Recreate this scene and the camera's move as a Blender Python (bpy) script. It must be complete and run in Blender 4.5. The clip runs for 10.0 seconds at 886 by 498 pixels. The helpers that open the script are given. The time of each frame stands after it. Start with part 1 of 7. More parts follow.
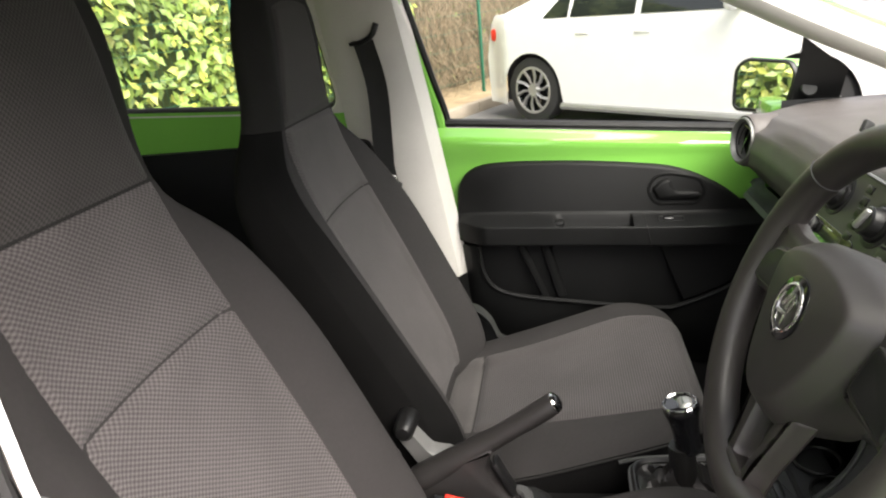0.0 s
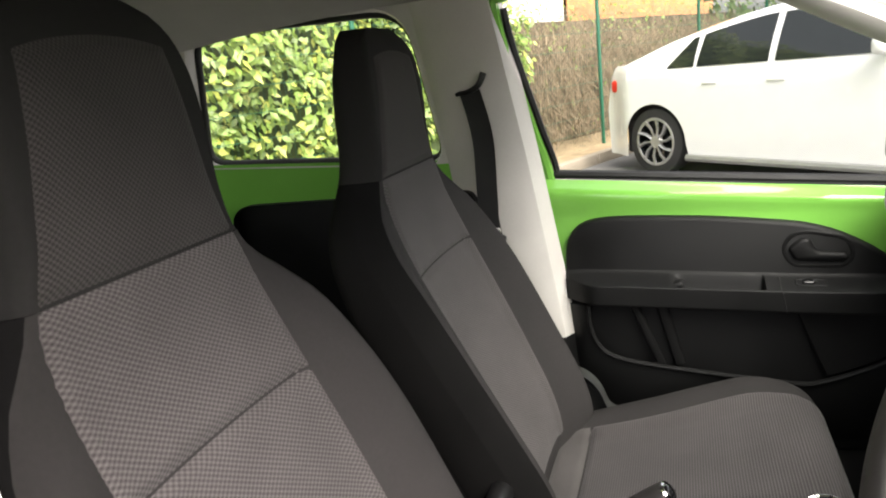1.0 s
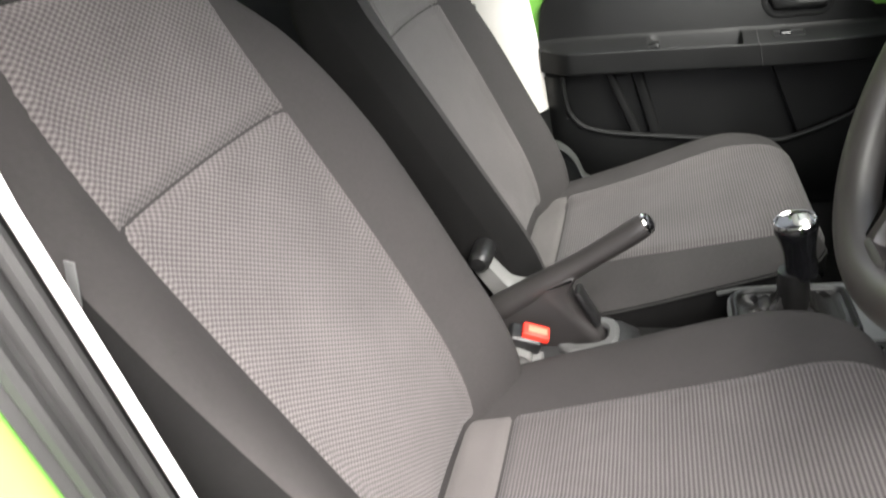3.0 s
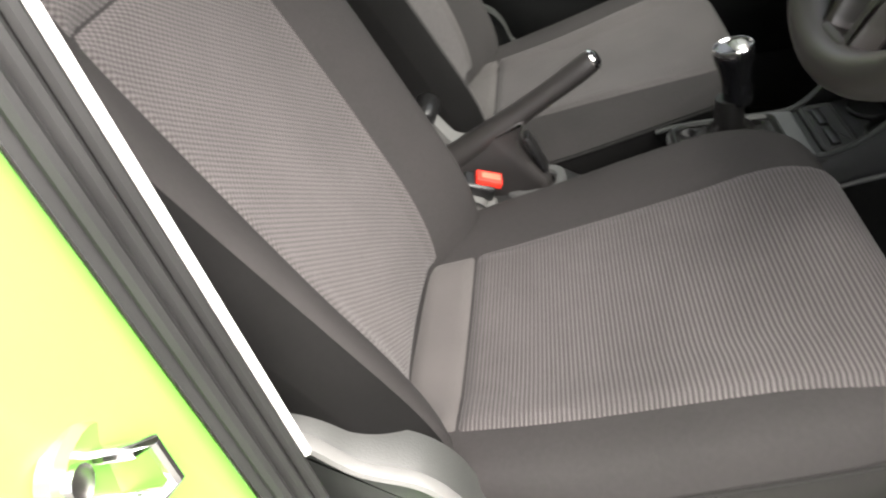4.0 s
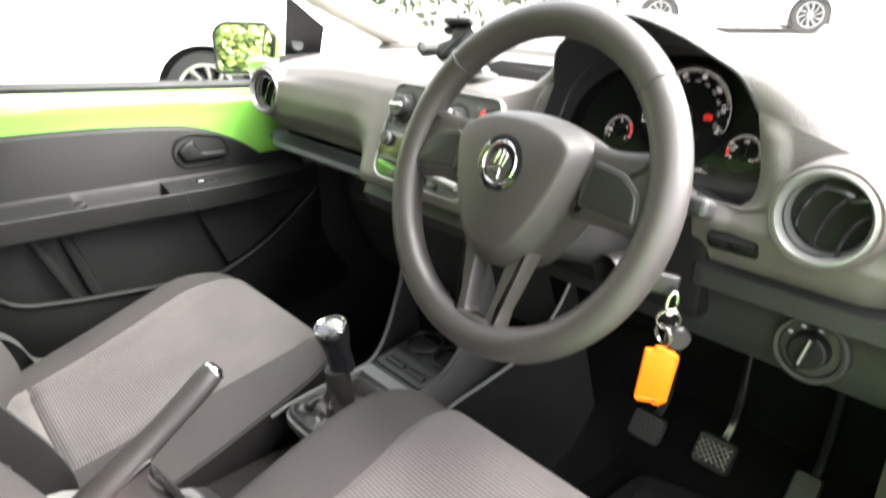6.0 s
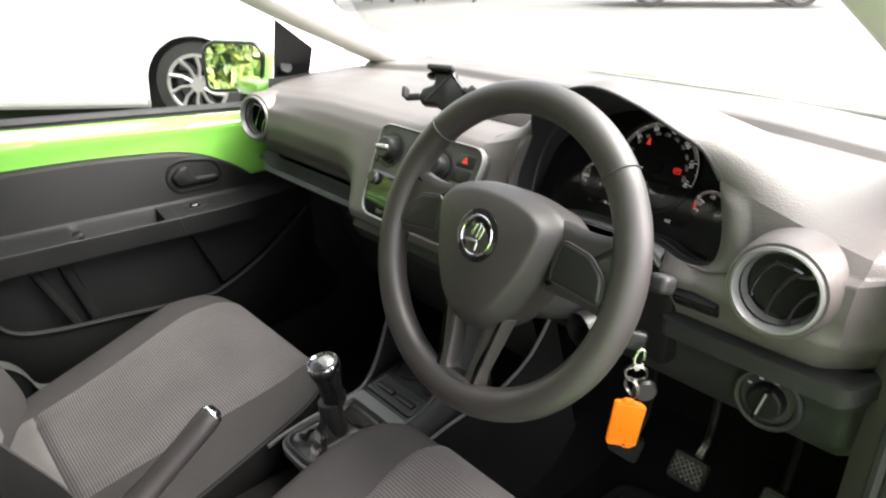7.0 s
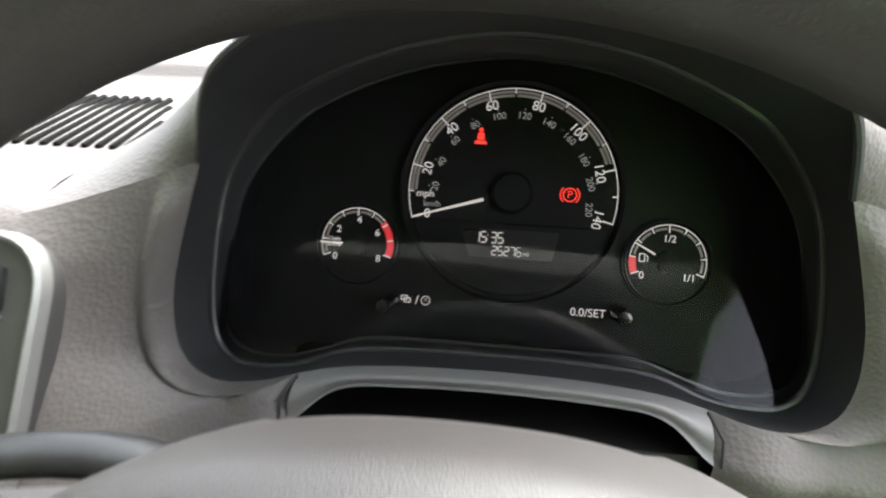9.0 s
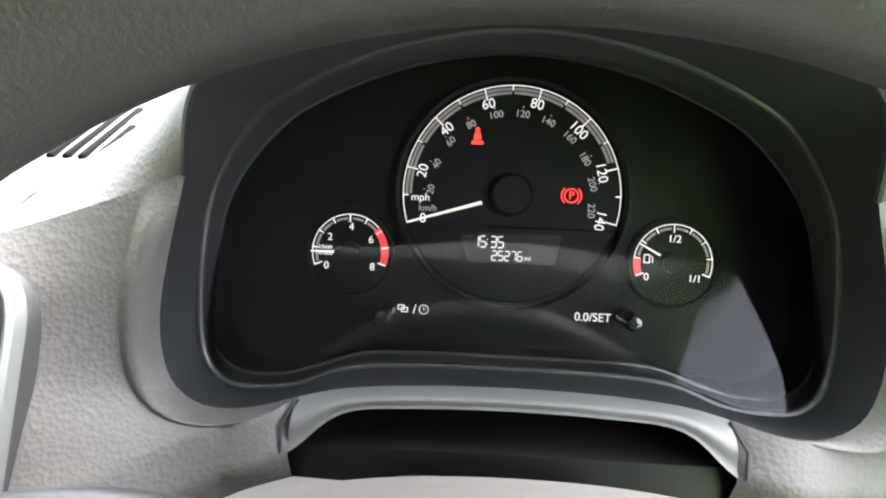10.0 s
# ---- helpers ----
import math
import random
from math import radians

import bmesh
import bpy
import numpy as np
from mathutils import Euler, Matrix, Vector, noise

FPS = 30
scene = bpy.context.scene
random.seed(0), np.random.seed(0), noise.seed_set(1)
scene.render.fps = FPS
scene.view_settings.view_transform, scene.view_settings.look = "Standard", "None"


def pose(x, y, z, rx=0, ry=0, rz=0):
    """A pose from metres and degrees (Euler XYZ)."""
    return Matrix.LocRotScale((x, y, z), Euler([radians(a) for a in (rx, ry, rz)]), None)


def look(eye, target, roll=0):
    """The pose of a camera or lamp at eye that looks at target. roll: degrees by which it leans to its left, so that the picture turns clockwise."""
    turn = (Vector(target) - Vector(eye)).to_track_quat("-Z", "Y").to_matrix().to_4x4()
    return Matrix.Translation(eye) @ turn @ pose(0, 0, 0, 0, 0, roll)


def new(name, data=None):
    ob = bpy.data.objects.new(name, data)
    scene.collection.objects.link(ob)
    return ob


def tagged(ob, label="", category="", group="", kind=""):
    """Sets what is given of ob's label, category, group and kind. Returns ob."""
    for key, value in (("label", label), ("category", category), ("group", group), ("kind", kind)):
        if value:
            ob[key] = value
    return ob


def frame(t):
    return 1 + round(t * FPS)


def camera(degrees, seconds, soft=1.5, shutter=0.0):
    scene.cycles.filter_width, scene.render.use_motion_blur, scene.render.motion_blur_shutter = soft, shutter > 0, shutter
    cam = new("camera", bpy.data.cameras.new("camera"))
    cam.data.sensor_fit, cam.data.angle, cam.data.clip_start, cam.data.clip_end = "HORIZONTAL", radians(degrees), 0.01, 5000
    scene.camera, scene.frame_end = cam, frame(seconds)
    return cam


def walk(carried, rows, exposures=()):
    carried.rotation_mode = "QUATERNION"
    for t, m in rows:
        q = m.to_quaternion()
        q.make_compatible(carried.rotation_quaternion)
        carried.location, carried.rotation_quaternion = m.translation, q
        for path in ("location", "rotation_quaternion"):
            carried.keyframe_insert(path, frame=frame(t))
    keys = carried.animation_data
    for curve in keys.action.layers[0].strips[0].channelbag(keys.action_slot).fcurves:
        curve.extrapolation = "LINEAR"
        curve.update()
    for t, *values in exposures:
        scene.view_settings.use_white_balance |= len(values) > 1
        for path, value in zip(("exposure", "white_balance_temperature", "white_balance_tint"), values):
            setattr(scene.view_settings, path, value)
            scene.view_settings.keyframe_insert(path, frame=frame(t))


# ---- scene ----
cam = camera(67.2, 10.0, soft=2.0, shutter=0.4)
PATH = [
    (0, (0.014, -0.89, 1.269), (-0.335, 0.953, 0.576), -5.4),
    (0.5, (0.027, -0.872, 1.28), (-0.474, 0.952, 0.632), -6.0),
    (1, (0.025, -0.81, 1.252), (-0.656, 0.999, 0.738), -6.7),
    (1.5, (0.028, -0.796, 1.226), (-0.653, 0.964, 0.564), -7.3),
    (2, (0.02, -0.803, 1.195), (-0.631, 0.917, 0.409), -8.4),
    (2.2, (0.024, -0.81, 1.189), (-0.619, 0.891, 0.356), -8.3),
    (3.5, (-0.025, -0.872, 1.107), (-0.567, 0.702, -0.001), -11.8),
    (4, (-0.064, -0.9, 1.076), (-0.398, 0.634, -0.163), -10.1),
    (4.5, (-0.115, -0.902, 1.055), (-0.059, 0.679, -0.169), -9.5),
    (5, (-0.152, -0.899, 1.058), (0.333, 0.715, -0.02), -3.8),
    (5.5, (-0.244, -0.814, 1.099), (0.785, 0.623, 0.163), -2.7),
    (6, (-0.275, -0.786, 1.165), (0.941, 0.613, 0.415), -0.2),
    (6.2, (-0.281, -0.778, 1.191), (0.959, 0.629, 0.496), -0.2),
    (7.3, (-0.244, -0.805, 1.287), (0.932, 0.512, 0.348), 0.2),
    (7.5, (-0.203, -0.795, 1.284), (0.948, 0.496, 0.28), 1.1),
    (8, (-0.046, -0.618, 1.235), (1.081, 0.729, 0.278), 0.1),
    (8.1, (-0.022, -0.568, 1.2), (1.183, 0.697, 0.225), 2.2),
    (8.2, (-0.004, -0.526, 1.173), (1.307, 0.658, 0.235), 4.5),
    (8.3, (0.018, -0.486, 1.148), (1.459, 0.609, 0.296), 6.0),
    (8.4, (0.042, -0.444, 1.134), (1.598, 0.525, 0.334), 5.8),
    (8.5, (0.065, -0.408, 1.124), (1.726, 0.431, 0.392), 4.0),
    (8.7, (0.113, -0.353, 1.115), (1.911, 0.138, 0.39), 3.3),
    (9, (0.171, -0.327, 1.113), (2.014, -0.126, 0.363), 1.6),
    (9.5, (0.191, -0.312, 1.114), (2.028, -0.195, 0.333), 1.2),
    (10, (0.19, -0.306, 1.116), (2.028, -0.212, 0.332), 1.3),
]
EXPOSURE = [(0.0, 2.95, 6800, 17), (1.0, 2.85, 6800, 17), (2.2, 3.5, 6700, 18), (3.5, 3.75, 6500, 13), (4.2, 3.15, 6700, 14), (5.0, 3.7, 6700, 8), (5.5, 4.5, 6700, 15.5), (6.1, 4.7, 6600, 16.5), (7.4, 3.5, 6600, 17), (8.0, 3.75, 6500, 18), (8.5, 4.1, 6500, 16), (9.0, 4.45, 6400, 16), (10.0, 5.4, 6200, 15)]
walk(cam, [(t, look(eye, target, roll)) for t, eye, target, roll in PATH], EXPOSURE)

# ---- light: an overcast sky and one wide, weak sun ----
SUN_TURN, SUN_HIGH = radians(132), radians(52)
world = bpy.data.worlds.new("world")
scene.world = world
world.use_nodes = True
wn, wl = world.node_tree.nodes, world.node_tree.links
sky = wn.new("ShaderNodeTexSky")
sky.sky_type, sky.sun_disc, sky.sun_elevation, sky.sun_rotation = "NISHITA", False, SUN_HIGH, SUN_TURN
sky.air_density, sky.dust_density = 1.0, 4.0
grey = wn.new("ShaderNodeHueSaturation")
grey.inputs["Saturation"].default_value = 0.25
wl.new(sky.outputs[0], grey.inputs["Color"])
wl.new(grey.outputs[0], wn["Background"].inputs["Color"])
wn["Background"].inputs["Strength"].default_value = 0.095
sun = new("sun", bpy.data.lights.new("sun", "SUN"))
sun.data.energy, sun.data.angle, sun.data.color = 2.0, radians(64), (1.0, 0.95, 0.88)
sun.matrix_basis = look((0, 0, 0), (-math.sin(SUN_TURN) * math.cos(SUN_HIGH), -math.cos(SUN_TURN) * math.cos(SUN_HIGH), -math.sin(SUN_HIGH)))
sun.location = (0, 0, 30)


# ---- materials ----
def shader(name):
    m = bpy.data.materials.new(name)
    m.use_nodes = True
    return m, m.node_tree.nodes, m.node_tree.links, m.node_tree.nodes["Principled BSDF"]


def surface(name, col, rough=0.5, metal=0.0, var=0.12, scale=9.0, grain=0.0, grain_scale=900.0, coat=0.0, spec=0.5, streak=(1, 1, 1), cells=False):
    """A plain surface with slow stains, fine speckle and a pebbled or grained relief."""
    m, n, l, p = shader(name)
    co = n.new("ShaderNodeTexCoord")
    mp = n.new("ShaderNodeMapping")
    mp.inputs["Scale"].default_value = streak
    l.new(co.outputs["Object"], mp.inputs["Vector"])
    slow, fine = n.new("ShaderNodeTexNoise"), n.new("ShaderNodeTexNoise")
    slow.inputs["Scale"].default_value, slow.inputs["Detail"].default_value = scale, 5.0
    fine.inputs["Scale"].default_value, fine.inputs["Detail"].default_value = scale * 22, 2.0
    for t in (slow, fine):
        l.new(mp.outputs[0], t.inputs["Vector"])
    add = n.new("ShaderNodeMath")
    add.operation = "MULTIPLY_ADD"
    add.inputs[1].default_value = 0.35
    l.new(fine.outputs["Fac"], add.inputs[0])
    l.new(slow.outputs["Fac"], add.inputs[2])
    ramp = n.new("ShaderNodeMapRange")
    ramp.inputs["From Min"].default_value, ramp.inputs["From Max"].default_value = 0.4, 0.95
    ramp.inputs["To Min"].default_value, ramp.inputs["To Max"].default_value = 1 - var, 1 + var
    l.new(add.outputs[0], ramp.inputs["Value"])
    mul = n.new("ShaderNodeVectorMath")
    mul.operation = "SCALE"
    mul.inputs[0].default_value = col
    l.new(ramp.outputs[0], mul.inputs["Scale"])
    l.new(mul.outputs[0], p.inputs["Base Color"])
    rr = n.new("ShaderNodeMapRange")
    rr.inputs["From Min"].default_value, rr.inputs["From Max"].default_value = 0.3, 0.7
    rr.inputs["To Min"].default_value, rr.inputs["To Max"].default_value = rough * 0.88, min(1, rough * 1.12)
    l.new(slow.outputs["Fac"], rr.inputs["Value"])
    l.new(rr.outputs[0], p.inputs["Roughness"])
    p.inputs["Metallic"].default_value = metal
    p.inputs["Coat Weight"].default_value = coat
    p.inputs["Specular IOR Level"].default_value = spec
    if grain:
        g = n.new("ShaderNodeTexVoronoi" if cells else "ShaderNodeTexNoise")
        g.inputs["Scale"].default_value = grain_scale
        l.new(mp.outputs[0], g.inputs["Vector"])
        b = n.new("ShaderNodeBump")
        b.inputs["Strength"].default_value, b.inputs["Distance"].default_value = grain, 0.001
        l.new(g.outputs["Distance" if cells else "Fac"], b.inputs["Height"])
        l.new(b.outputs[0], p.inputs["Normal"])
    return m


def cloth(name, dark, light, rib, dot, depth):
    """A woven seat fabric: ribs across the length of the panel, broken by dots; u and v are metres on the panel."""
    m, n, l, p = shader(name)
    co = n.new("ShaderNodeTexCoord")
    sep = n.new("ShaderNodeSeparateXYZ")
    l.new(co.outputs["UV"], sep.inputs[0])

    def wave(source, period):
        a, s = n.new("ShaderNodeMath"), n.new("ShaderNodeMath")
        a.operation, s.operation = "MULTIPLY", "SINE"
        a.inputs[1].default_value = 2 * math.pi / period
        l.new(source, a.inputs[0])
        l.new(a.outputs[0], s.inputs[0])
        return s.outputs[0]

    long = wave(sep.outputs[0], rib)
    if dot:
        across = wave(sep.outputs[1], dot)
        mixed = n.new("ShaderNodeMath")
        mixed.operation = "MULTIPLY"
        l.new(long, mixed.inputs[0])
        l.new(across, mixed.inputs[1])
        long = mixed.outputs[0]
    slow, thread = n.new("ShaderNodeTexNoise"), n.new("ShaderNodeTexNoise")
    slow.inputs["Scale"].default_value, thread.inputs["Scale"].default_value = 8.0, 700.0
    l.new(co.outputs["Object"], slow.inputs["Vector"])
    l.new(co.outputs["Object"], thread.inputs["Vector"])
    fac = n.new("ShaderNodeMapRange")
    fac.inputs["From Min"].default_value, fac.inputs["From Max"].default_value = -1.0, 1.0
    l.new(long, fac.inputs["Value"])
    blend = n.new("ShaderNodeMath")
    blend.operation = "MULTIPLY_ADD"
    blend.inputs[1].default_value = 0.5
    l.new(thread.outputs["Fac"], blend.inputs[0])
    l.new(fac.outputs[0], blend.inputs[2])
    fix = n.new("ShaderNodeMapRange")
    fix.inputs["From Min"].default_value, fix.inputs["From Max"].default_value = 0.15, 1.35
    l.new(blend.outputs[0], fix.inputs["Value"])
    mix = n.new("ShaderNodeMix")
    mix.data_type = "RGBA"
    mix.inputs["A"].default_value, mix.inputs["B"].default_value = (*dark, 1), (*light, 1)
    l.new(fix.outputs[0], mix.inputs["Factor"])
    mul = n.new("ShaderNodeVectorMath")
    mul.operation = "SCALE"
    wear = n.new("ShaderNodeMapRange")
    wear.inputs["From Min"].default_value, wear.inputs["From Max"].default_value = 0.3, 0.7
    wear.inputs["To Min"].default_value, wear.inputs["To Max"].default_value = 0.9, 1.1
    l.new(slow.outputs["Fac"], wear.inputs["Value"])
    l.new(mix.outputs["Result"], mul.inputs[0])
    l.new(wear.outputs[0], mul.inputs["Scale"])
    l.new(mul.outputs[0], p.inputs["Base Color"])
    p.inputs["Roughness"].default_value = 0.9
    p.inputs["Specular IOR Level"].default_value = 0.2
    p.inputs["Sheen Weight"].default_value = 0.08
    b = n.new("ShaderNodeBump")
    b.inputs["Strength"].default_value, b.inputs["Distance"].default_value = depth, 0.001
    l.new(fix.outputs[0], b.inputs["Height"])
    l.new(b.outputs[0], p.inputs["Normal"])
    return m


def pane(name, tint, gloss=0.06):
    """Clear glass: it lets light straight through and mirrors a little more at a glancing angle."""
    m, n, l, p = shader(name)
    n.remove(p)
    tr, gl, mx, fr = n.new("ShaderNodeBsdfTransparent"), n.new("ShaderNodeBsdfGlossy"), n.new("ShaderNodeMixShader"), n.new("ShaderNodeFresnel")
    tr.inputs["Color"].default_value = (*tint, 1)
    gl.inputs["Roughness"].default_value = 0.0
    fr.inputs["IOR"].default_value = 1.0 + gloss * 8
    l.new(fr.outputs[0], mx.inputs[0])
    l.new(tr.outputs[0], mx.inputs[1])
    l.new(gl.outputs[0], mx.inputs[2])
    l.new(mx.outputs[0], n["Material Output"].inputs["Surface"])
    return m


def glow(name, col, strength):
    m, n, l, p = shader(name)
    p.inputs["Base Color"].default_value = (*[c * 0.25 for c in col], 1)
    p.inputs["Emission Color"].default_value, p.inputs["Emission Strength"].default_value = (*col, 1), strength
    return m


CLOTH_BACK = cloth("knitted_seat_cloth", (0.026, 0.024, 0.0238), (0.108, 0.099, 0.098), 0.0062, 0.0084, 0.7)
CLOTH_SEAT = cloth("ribbed_seat_cloth", (0.033, 0.0303, 0.03), (0.084, 0.077, 0.0766), 0.0048, 0.0, 0.6)
CLOTH_STRIP = cloth("flat_woven_cloth", (0.05, 0.0465, 0.045), (0.09, 0.0837, 0.0814), 0.0028, 0.0032, 0.3)
CLOTH_HEAD_KNIT = cloth("black_knitted_head_cloth", (0.0115, 0.0106, 0.0104), (0.058, 0.053, 0.0515), 0.0062, 0.0078, 0.5)
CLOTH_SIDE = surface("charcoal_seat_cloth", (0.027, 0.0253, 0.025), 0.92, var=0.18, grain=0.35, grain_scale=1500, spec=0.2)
# dark cloth, taken nearly to black for the shade on the seat flanks
CLOTH_FLANK_SHADED = surface("shaded_dark_flank_cloth", (0.008, 0.0079, 0.0078), 0.95, var=0.2, grain=0.3, grain_scale=1500, spec=0.05)
TUNNEL_GREY = surface("grey_tunnel_plastic", (0.07, 0.0705, 0.07), 0.5, var=0.1, grain=0.15, grain_scale=500)
CLOTH_HEAD = surface("black_seat_cloth", (0.018, 0.0175, 0.017), 0.9, var=0.18, grain=0.35, grain_scale=1500, spec=0.2)
MESH_BACK = surface("black_net_cloth", (0.016, 0.016, 0.016), 0.9, grain=0.5, grain_scale=700, cells=True, spec=0.2)
DASH = surface("grained_grey_dash_plastic", (0.084, 0.0745, 0.0715), 0.52, var=0.08, grain=0.3, grain_scale=430, cells=True)
DASH_DARK = surface("dark_grained_plastic", (0.011, 0.011, 0.0115), 0.55, var=0.12, grain=0.4, grain_scale=420, cells=True)
PLASTIC = surface("black_satin_plastic", (0.008, 0.008, 0.0082), 0.4, var=0.1, grain=0.12, grain_scale=600)
PANEL = surface("grey_satin_console_plastic", (0.11, 0.113, 0.113), 0.42, var=0.08, grain=0.1, grain_scale=500)
GLOSS = surface("black_gloss_plastic", (0.008, 0.008, 0.009), 0.08, var=0.05, coat=0.5)
CENTRE_PLASTIC = surface("dark_grey_satin_panel", (0.04, 0.039, 0.038), 0.45, var=0.08, grain=0.1, grain_scale=700)
DOOR_TRIM = surface("black_grained_door_plastic", (0.0052, 0.0054, 0.0054), 0.55, var=0.12, grain=0.16, grain_scale=700, cells=True, spec=0.25)
WHEEL_SKIN = surface("dark_grey_rim_plastic", (0.0255, 0.0222, 0.0213), 0.46, var=0.12, grain=0.2, grain_scale=900, spec=0.6)
HUB_SKIN = surface("grey_airbag_plastic", (0.025, 0.0222, 0.0214), 0.48, var=0.1, grain=0.12, grain_scale=1600, cells=True, spec=0.55)
CHROME = surface("chrome", (0.75, 0.75, 0.74), 0.09, metal=1.0, var=0.06, scale=30)
PANEL_SILVER = surface("dull_silver_frame", (0.2, 0.2, 0.195), 0.4, metal=0.4, var=0.06)
SILVER = surface("satin_silver_plastic", (0.36, 0.36, 0.35), 0.36, metal=0.6, var=0.06)
PAINT = surface("bright_green_car_paint", (0.19, 0.5, 0.08), 0.22, var=0.04, coat=1.0)
TRIM = surface("pale_grey_pillar_trim", (0.56, 0.54, 0.505), 0.6, var=0.06, grain=0.2, grain_scale=700)
LINING = surface("pale_grey_headlining", (0.36, 0.35, 0.335), 0.95, var=0.08, grain=0.3, grain_scale=1200)
RUBBER = surface("black_rubber", (0.016, 0.016, 0.016), 0.6, var=0.15, grain=0.15, grain_scale=500)
CARPET = surface("black_carpet", (0.009, 0.009, 0.0088), 1.0, var=0.3, grain=0.8, grain_scale=900, spec=0.1)
MAT_RUBBER = surface("dusty_rubber_mat", (0.022, 0.0215, 0.02), 0.45, var=0.55, scale=11, grain=0.3, grain_scale=500)
LEATHER = surface("black_leather", (0.013, 0.0125, 0.012), 0.38, var=0.15, grain=0.5, grain_scale=420, cells=True)
LEVER = surface("pale_grey_lever_plastic", (0.12, 0.121, 0.117), 0.42, var=0.06)
SIDE_COVER = surface("grey_seat_side_plastic", (0.035, 0.037, 0.035), 0.5, var=0.08, grain=0.2, grain_scale=500)
BELT = surface("black_woven_belt", (0.012, 0.012, 0.012), 0.8, var=0.1, grain=0.5, grain_scale=1400)
RED = surface("red_button_plastic", (0.7, 0.035, 0.02), 0.4, var=0.04)
ORANGE = surface("orange_tag_plastic", (0.85, 0.19, 0.004), 0.35, var=0.03)
STEEL = surface("worn_steel", (0.5, 0.49, 0.47), 0.25, metal=1.0, var=0.12, scale=40)
MIRROR = surface("mirror_glass", (0.9, 0.9, 0.9), 0.01, metal=1.0, var=0.0)
HOOD_LINING = surface("dark_grey_hood_lining", (0.016, 0.0165, 0.018), 0.6, var=0.08, grain=0.15, grain_scale=900)
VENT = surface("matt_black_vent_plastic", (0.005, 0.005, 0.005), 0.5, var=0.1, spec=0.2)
GLASS = pane("window_glass", (0.64, 0.67, 0.655), 0.045)
SCREEN_GLASS = pane("windscreen_glass", (0.6, 0.64, 0.62), 0.045)
CLEAR = pane("instrument_glass", (0.97, 0.97, 0.97), 0.035)
DIAL = surface("black_dial_face", (0.006, 0.0062, 0.0066), 0.6, var=0.06, spec=0.2)
LCD = surface("display_face", (0.006, 0.007, 0.007), 0.3, var=0.05)
PRINT = glow("lit_white_print", (0.86, 0.82, 0.76), 0.03)
PRINT_DIM = glow("dim_white_print", (0.55, 0.53, 0.5), 0.016)
BAND = glow("lit_scale_band", (0.5, 0.45, 0.4), 0.009)
RED_PRINT = glow("red_print", (0.85, 0.05, 0.06), 0.03)
WARN = glow("red_warning_light", (1.0, 0.05, 0.03), 0.06)
WHITE_PAINT = surface("white_car_paint", (0.8, 0.8, 0.79), 0.25, var=0.03, coat=1.0)
TAR = surface("asphalt", (0.12, 0.117, 0.112), 0.92, var=0.25, scale=1.5, grain=0.8, grain_scale=90)
TYRE = surface("tyre_rubber", (0.018, 0.018, 0.018), 0.75, var=0.15, grain=0.2, grain_scale=200)
DARK_GLASS = surface("tinted_car_glass", (0.012, 0.015, 0.015), 0.06, var=0.05, coat=0.3)


# ---- mesh tools ----
def grid(fn, us, vs, loop_u=False, loop_v=False, bm=None, flip=False):
    """A sheet of fn(u, v) over the given values, with u, v as its map."""
    bm = bm or bmesh.new()
    uv = bm.loops.layers.uv.verify()
    pts = [[bm.verts.new(fn(u, v)) for v in vs] for u in us]
    nu, nv = len(us), len(vs)
    for i in range(nu if loop_u else nu - 1):
        for j in range(nv if loop_v else nv - 1):
            i2, j2 = (i + 1) % nu, (j + 1) % nv
            ring = [pts[i][j], pts[i2][j], pts[i2][j2], pts[i][j2]]
            maps = [(us[i], vs[j]), (us[i2], vs[j]), (us[i2], vs[j2]), (us[i], vs[j2])]
            if flip:
                ring.reverse()
                maps.reverse()
            if len(set(ring)) == 4:
                f = bm.faces.new(ring)
                for lo, m in zip(f.loops, maps):
                    lo[uv].uv = m
    return bm


def span(a, b, n):
    return [a + (b - a) * i / (n - 1) for i in range(n)]


def smooth01(x):
    x = max(0.0, min(1.0, x))
    return x * x * (3 - 2 * x)


def curve(table, x):
    """A smooth curve through (x, value) pairs."""
    if x <= table[0][0]:
        return table[0][1]
    for k in range(len(table) - 1):
        (x0, y0), (x1, y1) = table[k], table[k + 1]
        if x <= x1:
            m0 = (y1 - table[k - 1][1]) / (x1 - table[k - 1][0]) if k else (y1 - y0) / (x1 - x0)
            m1 = (table[k + 2][1] - y0) / (table[k + 2][0] - x0) if k + 2 < len(table) else (y1 - y0) / (x1 - x0)
            h, s = x1 - x0, (x - x0) / (x1 - x0)
            return (2 * s**3 - 3 * s**2 + 1) * y0 + (s**3 - 2 * s**2 + s) * h * m0 + (3 * s**2 - 2 * s**3) * y1 + (s**3 - s**2) * h * m1
    return table[-1][1]


def spline(pts, n=6, closed=True):
    """Points of a smooth line through pts."""
    out, k = [], len(pts)
    pts = [Vector(p) for p in pts]
    for i in range(k if closed else k - 1):
        a, b = pts[i], pts[(i + 1) % k]
        p = pts[i - 1] if closed or i else a
        q = pts[(i + 2) % k] if closed or i + 2 < k else b
        for s in range(n):
            t = s / n
            out.append(0.5 * (2 * a + (b - p) * t + (2 * p - 5 * a + 4 * b - q) * t * t + (3 * a - p - 3 * b + q) * t**3))
    if not closed:
        out.append(pts[-1])
    return out


